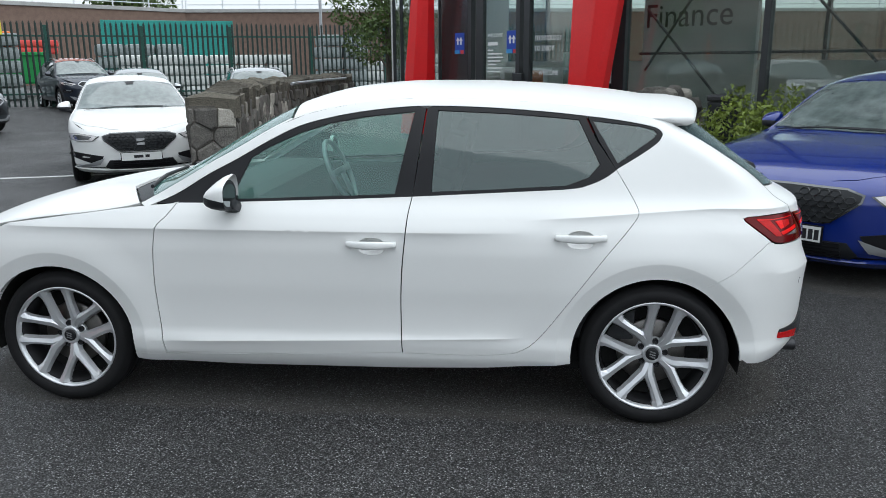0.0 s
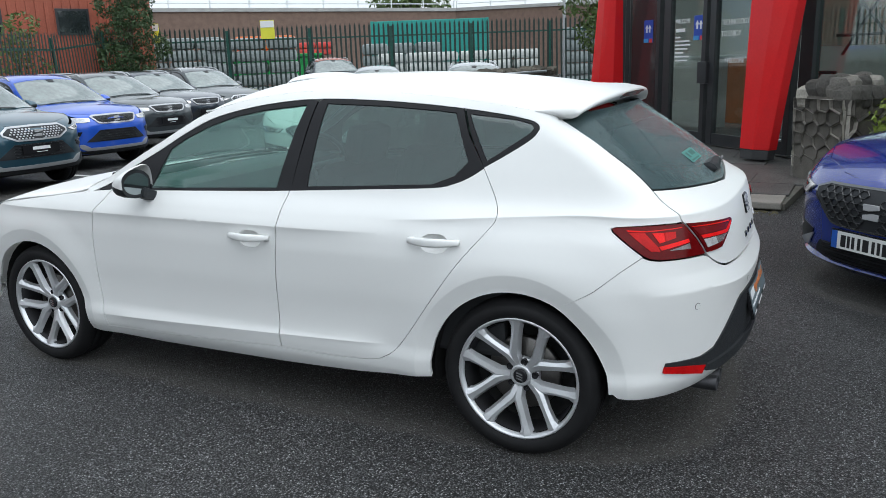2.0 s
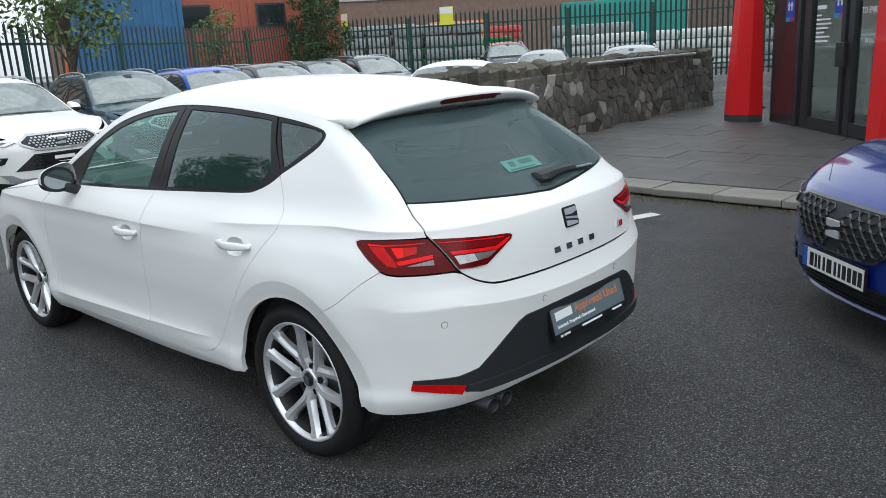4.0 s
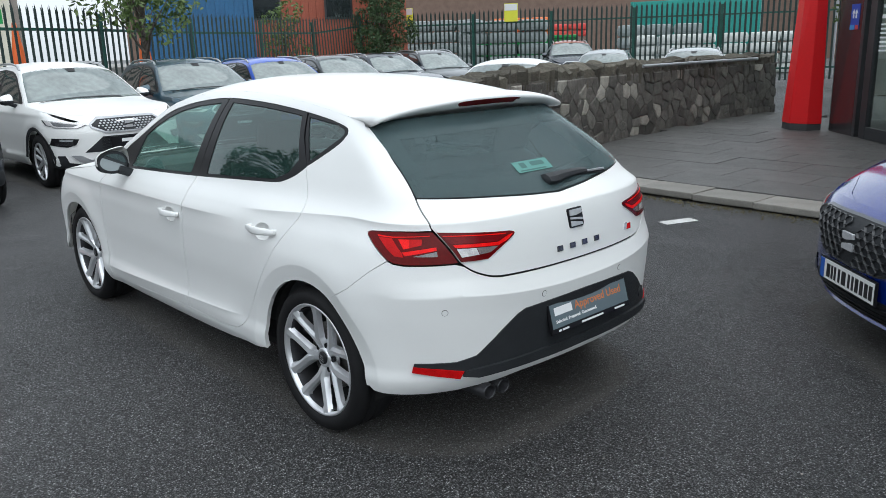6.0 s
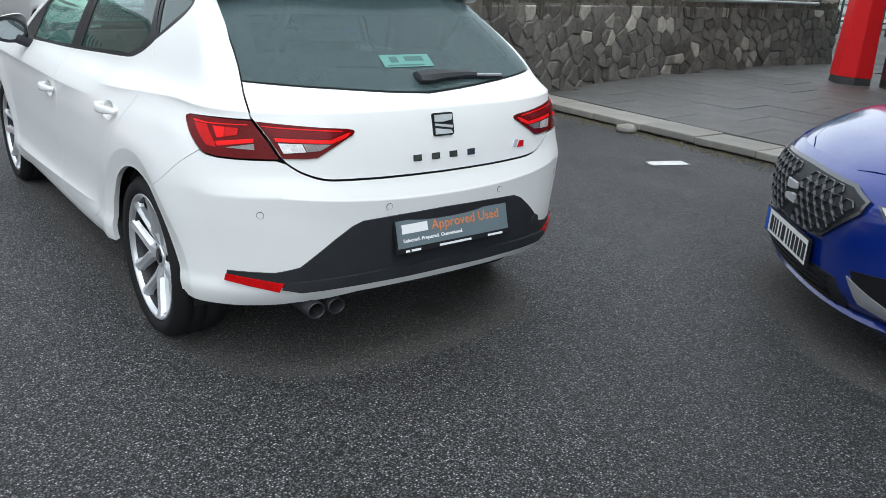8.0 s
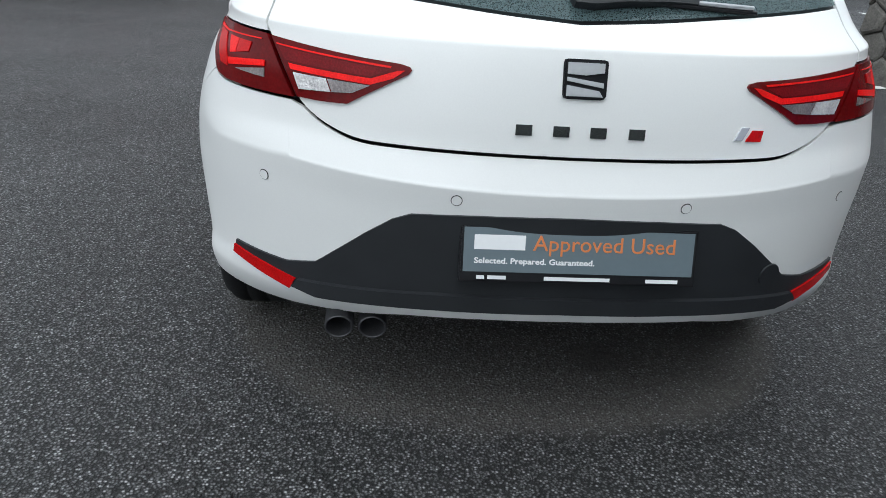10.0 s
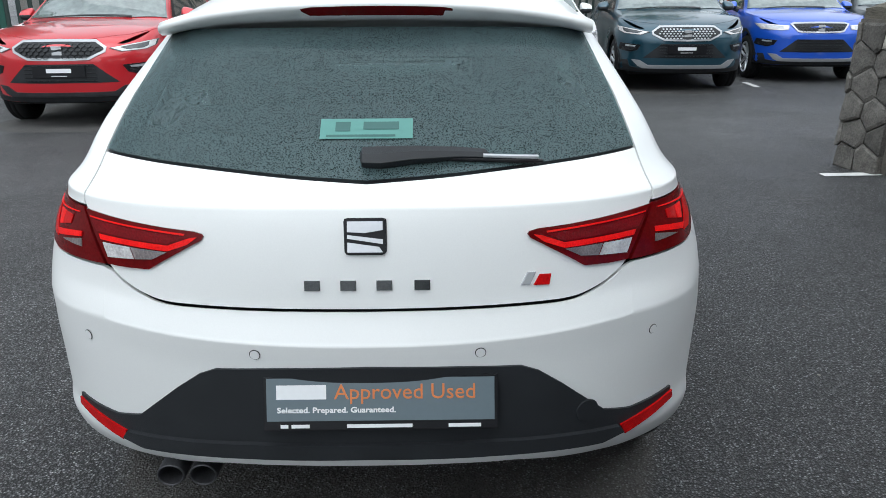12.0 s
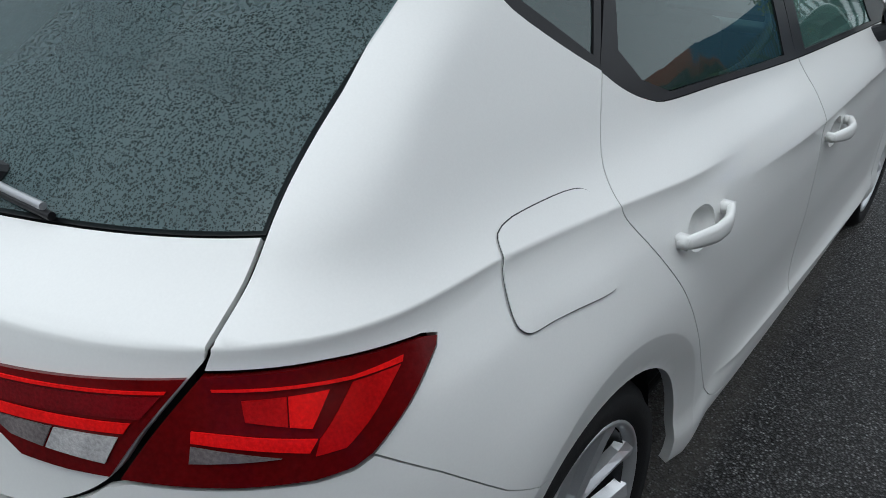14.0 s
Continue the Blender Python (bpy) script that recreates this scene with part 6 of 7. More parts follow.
    def rect(u0, v0, u1, v1):
        return [(u0, v0), (u1, v0), (u1, v1), (u0, v1)]
    if plate == "none":
        part("underbody", box((3.6, 1.45, .22), (0, 0, .30 * hi), .05), UNDER, car)
        return car
    holder = part("number_plate", prism(rect(-.265, -.06, .265, .06), .012, fm, .003), BLACK_TRIM, car, "black plate holder" if plate == "black" else "white number plate")
    up = fm @ Matrix.Translation((0, 0, .0125))
    if plate == "black":
        part("print_bar", prism(rect(-.125, -.012, .125, .030), .001, up), PRINT_WHITE, holder)
        part("print_bar", prism(rect(-.08, -.047, .08, -.040), .001, up), PRINT_WHITE, holder)
    elif plate == "number":
        part("plate_face", prism(rect(-.255, -.052, .255, .052), .001, up), PLATE_WHITE, holder)
        t2 = up @ Matrix.Translation((0, 0, .0012))
        part("country_band", prism(rect(-.255, -.052, -.215, .052), .001, t2), PLATE_BLUE, holder)
        for u0, u1 in ((-.19, -.155), (-.145, -.125), (-.115, -.095), (-.075, -.055), (-.04, .0), (.02, .04), (.055, .075), (.088, .118), (.13, .16), (.172, .202), (.212, .242)):
            part("print_bar", prism(rect(u0, -.038, u1, .032), .001, t2), INK, holder)
    else:
        part("plate_face", prism(rect(-.255, -.052, .255, .052), .001, up), PLATE_WHITE, holder)
        t2 = up @ Matrix.Translation((0, 0, .0012))
        part("print_bar", prism(rect(-.10, -.018, .02, .018), .001, t2), INK, holder)
        part("print_bar", prism(rect(.045, -.016, .10, .020), .001, t2), INK, holder)
    part("underbody", box((3.6, 1.45, .22), (0, 0, .30 * hi), .05), UNDER, car)
    return car


# ---- the yard ----
ground_sheet()
bay_line(.30, 3.47, .42, 3.79, .13)
bay_line(-2.12, 3.09, -2.14, 3.54, .10)
bay_line(-7.6, 6.45, -4.8, 7.15, .12)
for k in range(5):
    bay_line(-6.75 - 1.35 * k, 2.50 + 2.5 * k, -7.35 - 1.35 * k, 2.53 + 2.5 * k)

SLAB = surface("grey_paving_slab", (.082, .080, .076), .5, 0, .45, 3, 150, .7, 0, .20)
KERB = surface("pale_kerb_slab", (.22, .208, .185), .6, 0, .25, 4, 60, .2, 0, .14)
KERB_FACE = surface("dirty_kerb_face", (.10, .095, .08), .85, 0, .5, 8, 50, .5)
GRIT = surface("grit_and_moss", (.12, .105, .06), .95, 0, .5, 30, 120, .8)
PAVE_Z = .19


def pave_lie(x, y):
    """The height of the forecourt, which rises from its kerb to the doors."""
    return .085 + .105 * min(1.0, max(0.0, (y - 4.5) / 4.6))


def paving():
    pave = thing("pavement", "wet grey paved forecourt with a pale stone kerb", "paving", "", "structure")
    outline = [(-2.62, 4.66), (1.95, 4.46), (2.2, 6.6), (3.6, 8.0), (-.6, 11.6), (-3.3, 12.4), (-3.1, 7.2)]
    bm = bmesh.new()
    top = [bm.verts.new((x, y, pave_lie(x, y) - .02)) for x, y in outline]
    low = [bm.verts.new((x, y, -.5)) for x, y in outline]
    bm.faces.new(top)
    for i in range(len(top)):
        bm.faces.new((low[i], low[(i + 1) % len(top)], top[(i + 1) % len(top)], top[i]))
    bmesh.ops.recalc_face_normals(bm, faces=bm.faces[:])
    part("paving_bed", bm, KERB_FACE, pave)
    ang = math.atan2(-.045, 1.0)
    u, v = Vector((math.cos(ang), math.sin(ang))), Vector((-math.sin(ang), math.cos(ang)))
    o = Vector((-2.55, 4.62))
    kerb_me = bpy.data.meshes.new("kerb_slab")
    bm = box((.636, .44, .065), (0, 0, 0), .012)
    bm.to_mesh(kerb_me)
    bm.free()
    kerb_me.materials.append(KERB)
    for k in range(7):
        ob = new("kerb_slab", kerb_me)
        p = o + u * (.64 * (k + .5)) + v * .19
        ob.matrix_basis = pose(p.x, p.y, pave_lie(p.x, p.y) - .0325 + random.uniform(-.004, .004), random.uniform(-.4, .4), random.uniform(-.4, .4), math.degrees(ang) + random.uniform(-.6, .6))
        ob.parent = pave
    slab_me = bpy.data.meshes.new("slab")
    bm = box((.895, .595, .05), (0, 0, 0), .006)
    bm.to_mesh(slab_me)
    bm.free()
    slab_me.materials.append(SLAB)

    def within(x, y):
        ins = False
        for (ax, ay), (bx, by) in zip(outline, outline[1:] + outline[:1]):
            if (ay > y) != (by > y) and x < (bx - ax) * (y - ay) / (by - ay) + ax:
                ins = not ins
        return ins
    for i in range(-6, 9):
        for j in range(14):
            c = o + u * (.9 * (i + .5) + (.45 if j % 2 else 0)) + v * (.42 + .6 * (j + .5))
            if within(c.x, c.y):
                ob = new("slab", slab_me)
                ob.matrix_basis = pose(c.x, c.y, pave_lie(c.x, c.y) - .025 + random.uniform(-.002, .002), 1.3 + random.uniform(-.2, .2), random.uniform(-.2, .2), math.degrees(ang))
                ob.parent = pave


def kerb_grit():
    """Grit, moss and a loose stone washed against the foot of the kerb."""
    rng = np.random.default_rng(5)
    v, f = [], []
    for _ in range(900):
        x = rng.uniform(-2.4, 1.9)
        y = 4.60 - .045 * (x + 2.55) - abs(rng.normal(0, .10)) + .02
        s = rng.uniform(.004, .016)
        k = len(v)
        for dx, dy, dz in ((-1, -.8, 0), (1, -.6, 0), (.1, 1, 0), (0, 0, .9)):
            v.append((x + dx * s * rng.uniform(.6, 1.2), y + dy * s, lie(x, y) + .001 + dz * s))
        f += [(k, k + 1, k + 3), (k + 1, k + 2, k + 3), (k + 2, k, k + 3)]
    tagged(link_mesh("grit", v, f, GRIT, None, "", None, False), "brown grit and moss along the kerb foot", "grit", kind="stuff")
    bm = bmesh.new()
    bmesh.ops.create_icosphere(bm, subdivisions=2, radius=1)
    for q in bm.verts:
        q.co = Vector((q.co.x * .11, q.co.y * .07, max(q.co.z, -.5) * .06 + .03)) * (1 + .18 * noise.noise(q.co * 2))
    st = part("loose_stone", bm, STONE_PALE, None, smoothed=True)
    st.matrix_basis = pose(-.72, 4.40, .0, 0, 0, 20)
    tagged(st, "pale loose stone lying against the kerb", "stone")


def pale_chips():
    """Small pale chips scattered over the tarmac."""
    rng = np.random.default_rng(9)
    v, f = [], []
    for _ in range(40):
        x, y = rng.uniform(-3.5, 4.5), rng.uniform(-3.5, 3.6)
        if abs(x) < 2.1 and abs(y) < .95:
            continue
        s, a = rng.uniform(.003, .0075), rng.uniform(0, 3)
        k = len(v)
        for n in range(5):
            v.append((x + s * math.cos(a + n * 1.257) * rng.uniform(.6, 1.2), y + s * math.sin(a + n * 1.257), lie(x, y) + .001))
        v.append((x, y, lie(x, y) + .5 * s))
        f += [(k + n, k + (n + 1) % 5, k + 5) for n in range(5)]
    tagged(link_mesh("stone_chips", v, f, STONE_PALE, None, "", None, False), "small pale stone chips scattered on the tarmac", "grit", kind="stuff")


pale_chips()
rubble_wall("stone_wall", "dark rubble stone boundary wall with mossy cope stones", [(-2.12, 3.54), (-2.30, 4.2), (-2.60, 5.3), (-2.86, 6.5), (-3.0, 8.0), (-3.05, 10.2), (-2.95, 12.6)], .45, 0.0, 1.12, .20, .16)
# flashing along the far part of the wall
tube([(-2.90, 8.0, 1.20), (-2.95, 8.9, 1.20), (-3.0, 10.2, 1.20), (-2.94, 11.8, 1.20)], .025, 8, None, "wall_flashing", SATIN)
tagged(bpy.data.objects["wall_flashing"], "grey metal strip along the top of the wall", "flashing", kind="structure")
paving()
kerb_grit()

# ---- showroom ----
FM = pose(-.869, 9.858, PAVE_Z, 0, 0, -44.68)
FRAME_GREY = surface("anthracite_frame", (.045, .048, .052), .35, .4, .15, 4, 90)
PANEL_DARK = surface("dark_cladding", (.030, .026, .028), .25, 0, .2, 3, 40, 0, .5)
RED_CLAD = surface("red_cladding", (.74, .010, .014), .4, 0, .06, 2, 40, .02, .3)
PLINTH = surface("dark_plinth", (.05, .05, .052), .6, 0, .3, 8, 60, .1)
SHOW_FLOOR = surface("showroom_floor_tile", (.34, .345, .35), .25, 0, .1, 2, 30)
SHOW_WALL = surface("showroom_wall", (.52, .515, .50), .8, 0, .08, 2, 30)
WOOD = surface("orange_wood_panel", (.42, .13, .04), .45, 0, .25, 6, 60, .05)
SIGN_BLUE = surface("sign_blue", (.015, .06, .40), .4, 0, .05)
SIGN_CYAN = surface("sign_cyan", (.05, .28, .60), .4, 0, .05)
SIGN_RED = surface("sign_red", (.60, .05, .05), .4, 0, .05)
GREY_FASCIA = surface("grey_fascia", (.22, .225, .23), .5, .2, .1, 2, 30)


def showroom():
    b = thing("showroom", "glazed car showroom front with dark frames and inner lights off", "building", "", "structure", FM)
    H = 4.2
    def slab(z0, z1):
        bm = bmesh.new()
        plan = ((.2, .06), (13.9, .06), (13.9, 8.15), (-6.75, 8.15), (-6.75, 4.02))
        lo, up = [[bm.verts.new((x, y, z)) for x, y in plan] for z in (z0, z1)]
        bm.faces.new(lo[::-1])
        bm.faces.new(up)
        for i in range(5):
            bm.faces.new((lo[i], lo[(i + 1) % 5], up[(i + 1) % 5], up[i]))
        return bm
    part("floor", slab(-.08, -.02), SHOW_FLOOR, b)
    # low back wall with unseen windows over it, added to brighten the room
    part("back_wall", box((20.8, .2, 1.3), (3.5, 8.26, .65), 0), SHOW_WALL, b)
    part("pane", box((20.5, .02, H - 1.3), (3.5, 8.2, (H + 1.3) / 2), 0), GLASS_SHOP, b, "unseen high back window added to light the showroom").visible_shadow = False
    for k in range(10):
        part("mullion", box((.08, .1, H - 1.3), (-5.1 + 2.0 * k, 8.15, (H + 1.3) / 2), .005), FRAME_GREY, b)
    # slanted side; its glazing is added so that more daylight gets inside
    skew = Euler((0, 0, math.atan2(3.96, -6.95)))
    part("pane", box((8.0, .02, H - .2), (-3.275, 1.98, H / 2), 0, skew), GLASS_SHOP, b, "slanted showroom side, glazed to let more daylight in").visible_shadow = False
    for k in range(5):
        u = (.02, .27, .52, .77, .99)[k]
        part("mullion", box((.08, .1, H), (.2 - 6.95 * u, 3.96 * u, H / 2), .005, skew), FRAME_GREY, b)
    part("end_wall", box((.2, 4.2, H), (-6.85, 6.1, H / 2), 0), SHOW_WALL, b)
    part("end_wall", box((.2, 8.2, H), (13.95, 4.2, H / 2), 0), SHOW_WALL, b)
    part("ceiling", slab(H, H + .2), SHOW_WALL, b)
    part("fascia", box((14.6, .5, 1.3), (6.9, -.1, H + .75), .02), GREY_FASCIA, b)
    part("dark_panel", box((.70, .08, H), (.56, 0, H / 2), .01), PANEL_DARK, b)
    for a0, a1, d in ((.92, 1.0, .10), (1.10, 1.27, .08), (2.03, 2.12, .09), (2.20, 2.32, .09), (3.70, 3.80, .1), (3.92, 4.12, .12), (6.06, 6.14, .1), (8.3, 8.38, .1), (10.5, 10.58, .1), (13.6, 13.75, .1)):
        part("mullion", box((a1 - a0, d, H), ((a0 + a1) / 2, 0, H / 2), .006), FRAME_GREY, b)
    for a0, a1, z0, z1 in ((1.27, 2.03, 0, .16), (2.32, 3.70, 0, .16), (1.27, 3.7, 2.65, 2.75), (4.12, 13.6, 0, .12), (4.12, 13.6, 3.1, 3.18)):
        part("transom", box((a1 - a0, .07, z1 - z0), ((a0 + a1) / 2, 0, (z0 + z1) / 2), .005), FRAME_GREY, b)
    for a0, a1 in ((1.27, 2.03), (2.32, 3.70), (4.12, 6.06), (6.14, 8.3), (8.38, 10.5), (10.58, 13.6)):
        g = part("pane", box((a1 - a0, .012, H - .25), ((a0 + a1) / 2, 0, (H - .25) / 2 + .13), 0), GLASS_SHOP, b)
        g.visible_shadow = False
    part("door_handle", box((.20, .06, .30), (2.12, -.07, 1.0), .01), FRAME_GREY, b, "grey square door pull plate")
    # bracing seen behind the large panes
    for p, q in (((4.2, .3, 1.2), (5.7, .3, 3.2)), ((4.2, .3, 2.0), (5.9, .3, .3)), ((5.3, .3, 3.2), (7.2, .3, 1.3)), ((4.1, .3, 1.42), (9.8, .3, 1.42))):
        tube([p, q], .018, 8, b, "brace", FRAME_GREY)
    # notices on the glass
    for a, z in ((.70, 1.62), (1.92, 1.62)):
        s = part("notice", box((.24, .006, .34), (a, -.045 if a < 1 else -.014, z), .002), SIGN_BLUE, b, "blue notice with two white arrows")
        y = -.050 if a < 1 else -.019
        for da in (-.04, .04):
            fmx = Matrix(((1, 0, 0, a + da), (0, 0, -1, y), (0, 1, 0, z + .05), (0, 0, 0, 1)))
            part("arrow", prism([(-.018, -.07), (.018, -.07), (.018, .0), (.045, -.01), (0, .055), (-.045, -.01), (-.018, .0)], .002, fmx), PRINT_WHITE, s)
        part("notice_foot", box((.12, .004, .06), (a - .06, y, z - .14), 0), SIGN_CYAN, s)
        part("notice_foot", box((.08, .004, .06), (a + .07, y, z - .14), 0), SIGN_RED, s)
    out = Matrix(((1, 0, 0, 0), (0, 0, -1, -.010), (0, 1, 0, 0), (0, 0, 0, 1)))
    lettering("glass_lettering", "WELCOME", .085, out @ Matrix.Translation((1.36, 1.70, 0)), PRINT_WHITE, b, .34)
    part("word_bar", box((.22, .003, .05), (1.48, -.012, 1.60), 0), PRINT_WHITE, b)
    for k, w in enumerate((.12, .34, .36, .30, .2, .34, .3)):
        part("word_bar", box((w, .003, .022), (1.36 + w / 2, -.012, 1.50 - .055 * k), 0), PRINT_WHITE, b)
    lettering("glass_lettering", "TECHNOLOGY", .10, out @ Matrix.Translation((2.40, 1.63, 0)), PRINT_WHITE, b, .55)
    lettering("glass_lettering", "TO ENJOY", .105, out @ Matrix.Translation((2.40, 1.48, 0)), PRINT_WHITE, b, .40)
    lettering("glass_lettering", "WELCOME", .09, out @ Matrix.Translation((2.50, 1.13, 0)), PRINT_WHITE, b, .39)
    part("partition", box((2.6, .12, 3.2), (1.5, 5.6, 1.6), .01), SHOW_WALL, b, "pale inner wall with a black word on it")
    inner = Matrix(((1, 0, 0, 0), (0, 0, -1, 5.53), (0, 1, 0, 0), (0, 0, 0, 1)))
    lettering("wall_lettering", "Finance", .68, inner @ Matrix.Translation((.24, 1.99, 0)), INK, b, 2.0)


def pylon(a0, a1, b0, b1, a2, a3, b2, b3, zt):
    """A red-clad leaning pylon on a dark plinth, from a foot at the ground to a head at zt."""
    p = thing("red_pylon", "tall bright red clad entrance pylon on dark plinth", "pylon", "red entrance pylons", "structure", FM)

    def frustum(z0, z1, grow=0.0):
        def ringz(z):
            t = z / zt
            l = [(a0 + (a2 - a0) * t - grow, b0 + (b2 - b0) * t - grow), (a1 + (a3 - a1) * t + grow, b0 + (b2 - b0) * t - grow), (a1 + (a3 - a1) * t + grow, b1 + (b3 - b1) * t + grow), (a0 + (a2 - a0) * t - grow, b1 + (b3 - b1) * t + grow)]
            w = l[1][0] - l[0][0]
            l = [l[0], (l[1][0] - w * .42, l[1][1]), (l[1][0], l[1][1] + (l[2][1] - l[1][1]) * .45), l[2], l[3]]
            return [(x, y, z) for x, y in l]
        bm = bmesh.new()
        r0, r1 = [bm.verts.new(q) for q in ringz(z0)], [bm.verts.new(q) for q in ringz(z1)]
        for i in range(5):
            bm.faces.new((r0[i], r0[(i + 1) % 5], r1[(i + 1) % 5], r1[i]))
        bm.faces.new(r1)
        bm.faces.new(r0[::-1])
        bmesh.ops.recalc_face_normals(bm, faces=bm.faces[:])
        bmesh.ops.bevel(bm, geom=bm.edges[:], offset=.006, segments=1, affect="EDGES")
        return bm
    part("plinth", frustum(-.02, .10, -.006), PLINTH, p)
    part("cladding", frustum(.10, zt), RED_CLAD, p)


showroom()
pylon(-.38, .12, -.52, -.11, .10, .40, -.52, -.34, 3.0)
pylon(3.53, 3.92, -.54, -.32, 3.64, 4.46, -.54, -.32, 3.0)
stub = [Vector((FM @ Vector(q)).xy) for q in ((4.78, -.86, 0), (4.78, -.26, 0))]
# the high share of pale stones paints in the stronger light here
rubble_wall("stone_wall", "short rubble stone wall end with a rounded cope", stub, -.68, PAVE_Z - .06, .86, .15, .24, lumps=True, pale=.5)
hedge = thing("hedge", "clipped light green hedge in front of the showroom", "hedge", m=FM)
foliage("hedge_leaves", LEAF, hedge, [(6.25 + .50 * k, -.75 - .1 * (k % 2), .42 + .05 * math.sin(3 * k), .46, .42, .54) for k in range(8)], 15000, .034, 3)
foliage("hedge_sprays", LEAF, hedge, [(6.25 + .6 * k, -.8, .95 + .05 * (k % 3), .16, .12, .12) for k in range(6)], 500, .03, 4)
part("hedge_soil", box((4.4, .9, .2), (8.0, -.75, -.12), .03), GRIT, hedge)
bin_ = thing("litter_bin", "dark slim litter bin beside the stone wall", "bin", m=FM @ Matrix.Translation((5.80, -.30, 0)))
part("bin_body", box((.26, .3, .85), (0, 0, .43), .02), BLACK_PLASTIC, bin_)
part("bin_lid", box((.28, .32, .08), (0, 0, .90), .025), DARK_METAL, bin_)


# furniture inside the showroom
def show_table():
    t = thing("reception_table", "white high table on a white stem inside", "table", m=FM @ Matrix.Translation((.60, 1.75, -.02)))
    part("top", box((1.7, .7, .05), (0, 0, 1.21), .015), PRINT_WHITE, t)
    part("leg", box((.12, .4, 1.19), (-.55, 0, .595), .01), PRINT_WHITE, t)
    part("leg", box((.12, .4, 1.19), (.55, 0, .595), .01), PRINT_WHITE, t)


def show_stool(a, b, mat, label):
    s = thing("chair", label, "chair", "showroom chairs", m=FM @ Matrix.Translation((a, b, -.02)))
    bm = box((.48, .46, .10), (0, 0, .50), .04)
    part("seat", bm, mat, s)
    part("backrest", box((.48, .08, .42), (0, .2, .74), .035), mat, s)
    part("stem", box((.06, .06, .44), (0, 0, .24), .01), CHROME, s)
    part("foot", box((.42, .42, .03), (0, 0, .02), .01), CHROME, s)


show_table()
show_stool(2.2, 1.2, PRINT_WHITE, "white shell chair with a chrome foot")
show_stool(1.6, 2.4, BLACK_PLASTIC, "black shell chair with a chrome foot")
panel = thing("display_panel", "orange wood display panel standing in the showroom", "display panel", m=FM @ Matrix.Translation((-.05, 2.6, -.02)))
part("board", box((1.3, .12, 1.18), (0, 0, .59), .01), WOOD, panel)
banner = thing("banner_stand", "pale green standing banner inside the glass", "banner", m=FM @ Matrix.Translation((.95, 2.46, -.02)))
part("sheet", box((.55, .03, 1.5), (0, 0, .76), .005, Euler((radians(-6), 0, 0))), surface("banner_print", (.45, .52, .48), .5, 0, .1), banner)
part("foot", box((.6, .25, .03), (0, 0, .015), .005), SATIN, banner)

# ---- parked cars ----
parked_car("deep blue hatchback with a white number plate and silver chin", BLUE, 2.555, 1.515, -132.2, "hatch", "plain", None, "number", step=.03)
parked_car("white hatchback with a white plate behind the stone wall", WHITE, -4.42, 6.0, -60, "hatch", "plain", None, "white", step=.04)
parked_car("bright red sport utility car with a black plate", RED_PAINT, -4.55, -3.67, 2, "suv", "mesh", None, "black", True, step=.035)
parked_car("black sport utility car parked in the row", NAVY_PAINT, -5.30, -1.05, 2, "suv", "old", None, "black", step=.06)
parked_car("white sport utility car with silver dotted grille", WHITE, -6.30, 1.44, 2, "suv", "dots", None, "black", step=.04)
parked_car("dark teal sport utility car with silver roof rails", TEAL_PAINT, -7.28, 3.62, -4, "suv", "dots", None, "black", step=.045)
parked_car("bright blue sport utility car without a plate", BRIGHT_BLUE, -8.57, 6.07, -5, "suv", "old", None, "none", step=.05)
parked_car("dark grey sport utility car in the row", GREY_PAINT, -9.97, 8.66, -5, "suv", "old", None, "black", step=.06)
parked_car("black sport utility car with silver roof rails", NAVY_PAINT, -11.25, 11.15, -5, "suv", "old", None, "black", step=.06)
parked_car("dark grey sport utility car beside the far fence", GREY_PAINT, -11.8, 13.2, -12, "suv", "dots", None, "black", step=.06)
parked_car("dark blue crossover with a copper coloured roof", NAVY_PAINT, -12.0, 18.2, -45, "suv", "mesh", ORANGE_PAINT, "black", step=.06, scale=.96)
parked_car("silver hatchback behind the white one", SILVER_PAINT, -8.8, 14.9, -60, "hatch", "plain", None, "white", rails=False, step=.07)
parked_car("silver estate car with roof rails", SILVER_PAINT, -4.75, 12.6, -62, "suv", "plain", None, "white", step=.07, scale=.94)

# ---- fences and what stands behind them ----
fence_line([(-3.5, -17.0), (-9.0, -6.5), (-19.3, 16.9), (-4.6, 25.6), (4.5, 30.5)], 1.12)
BRICK = surface("far_brick", (.17, .115, .09), .9, 0, .25, 3, 40, .2)
CONCRETE = surface("far_concrete", (.36, .36, .35), .85, 0, .2, 2, 20, .1)
RAIL_WHITE = surface("far_railing", (.62, .65, .66), .5, 0, .1)
TEAL_BOX = surface("teal_container", (.03, .28, .24), .5, 0, .2, 1.5, 20)
BLUE_BOX = surface("blue_container", (.02, .10, .22), .5, 0, .2, 1.5, 20)
RUST_BOX = surface("rust_red_container", (.30, .075, .04), .6, 0, .2, 1.5, 20)
GREEN_BOX = surface("green_skip", (.02, .26, .06), .5, 0, .2, 1.5, 20)
ORANGE_BAG = surface("orange_crate", (.70, .16, .03), .6, 0, .2)
RED_BAG = surface("red_crate", (.60, .06, .05), .6, 0, .2)
BAG_WHITE = surface("white_sack", (.55, .57, .55), .7, 0, .25, 4, 30, .3)
PALLET_GREY = surface("pallet_grey", (.24, .27, .27), .8, 0, .3, 4, 30, .2)
YELLOW = surface("sign_yellow", (.72, .70, .05), .5, 0, .05)


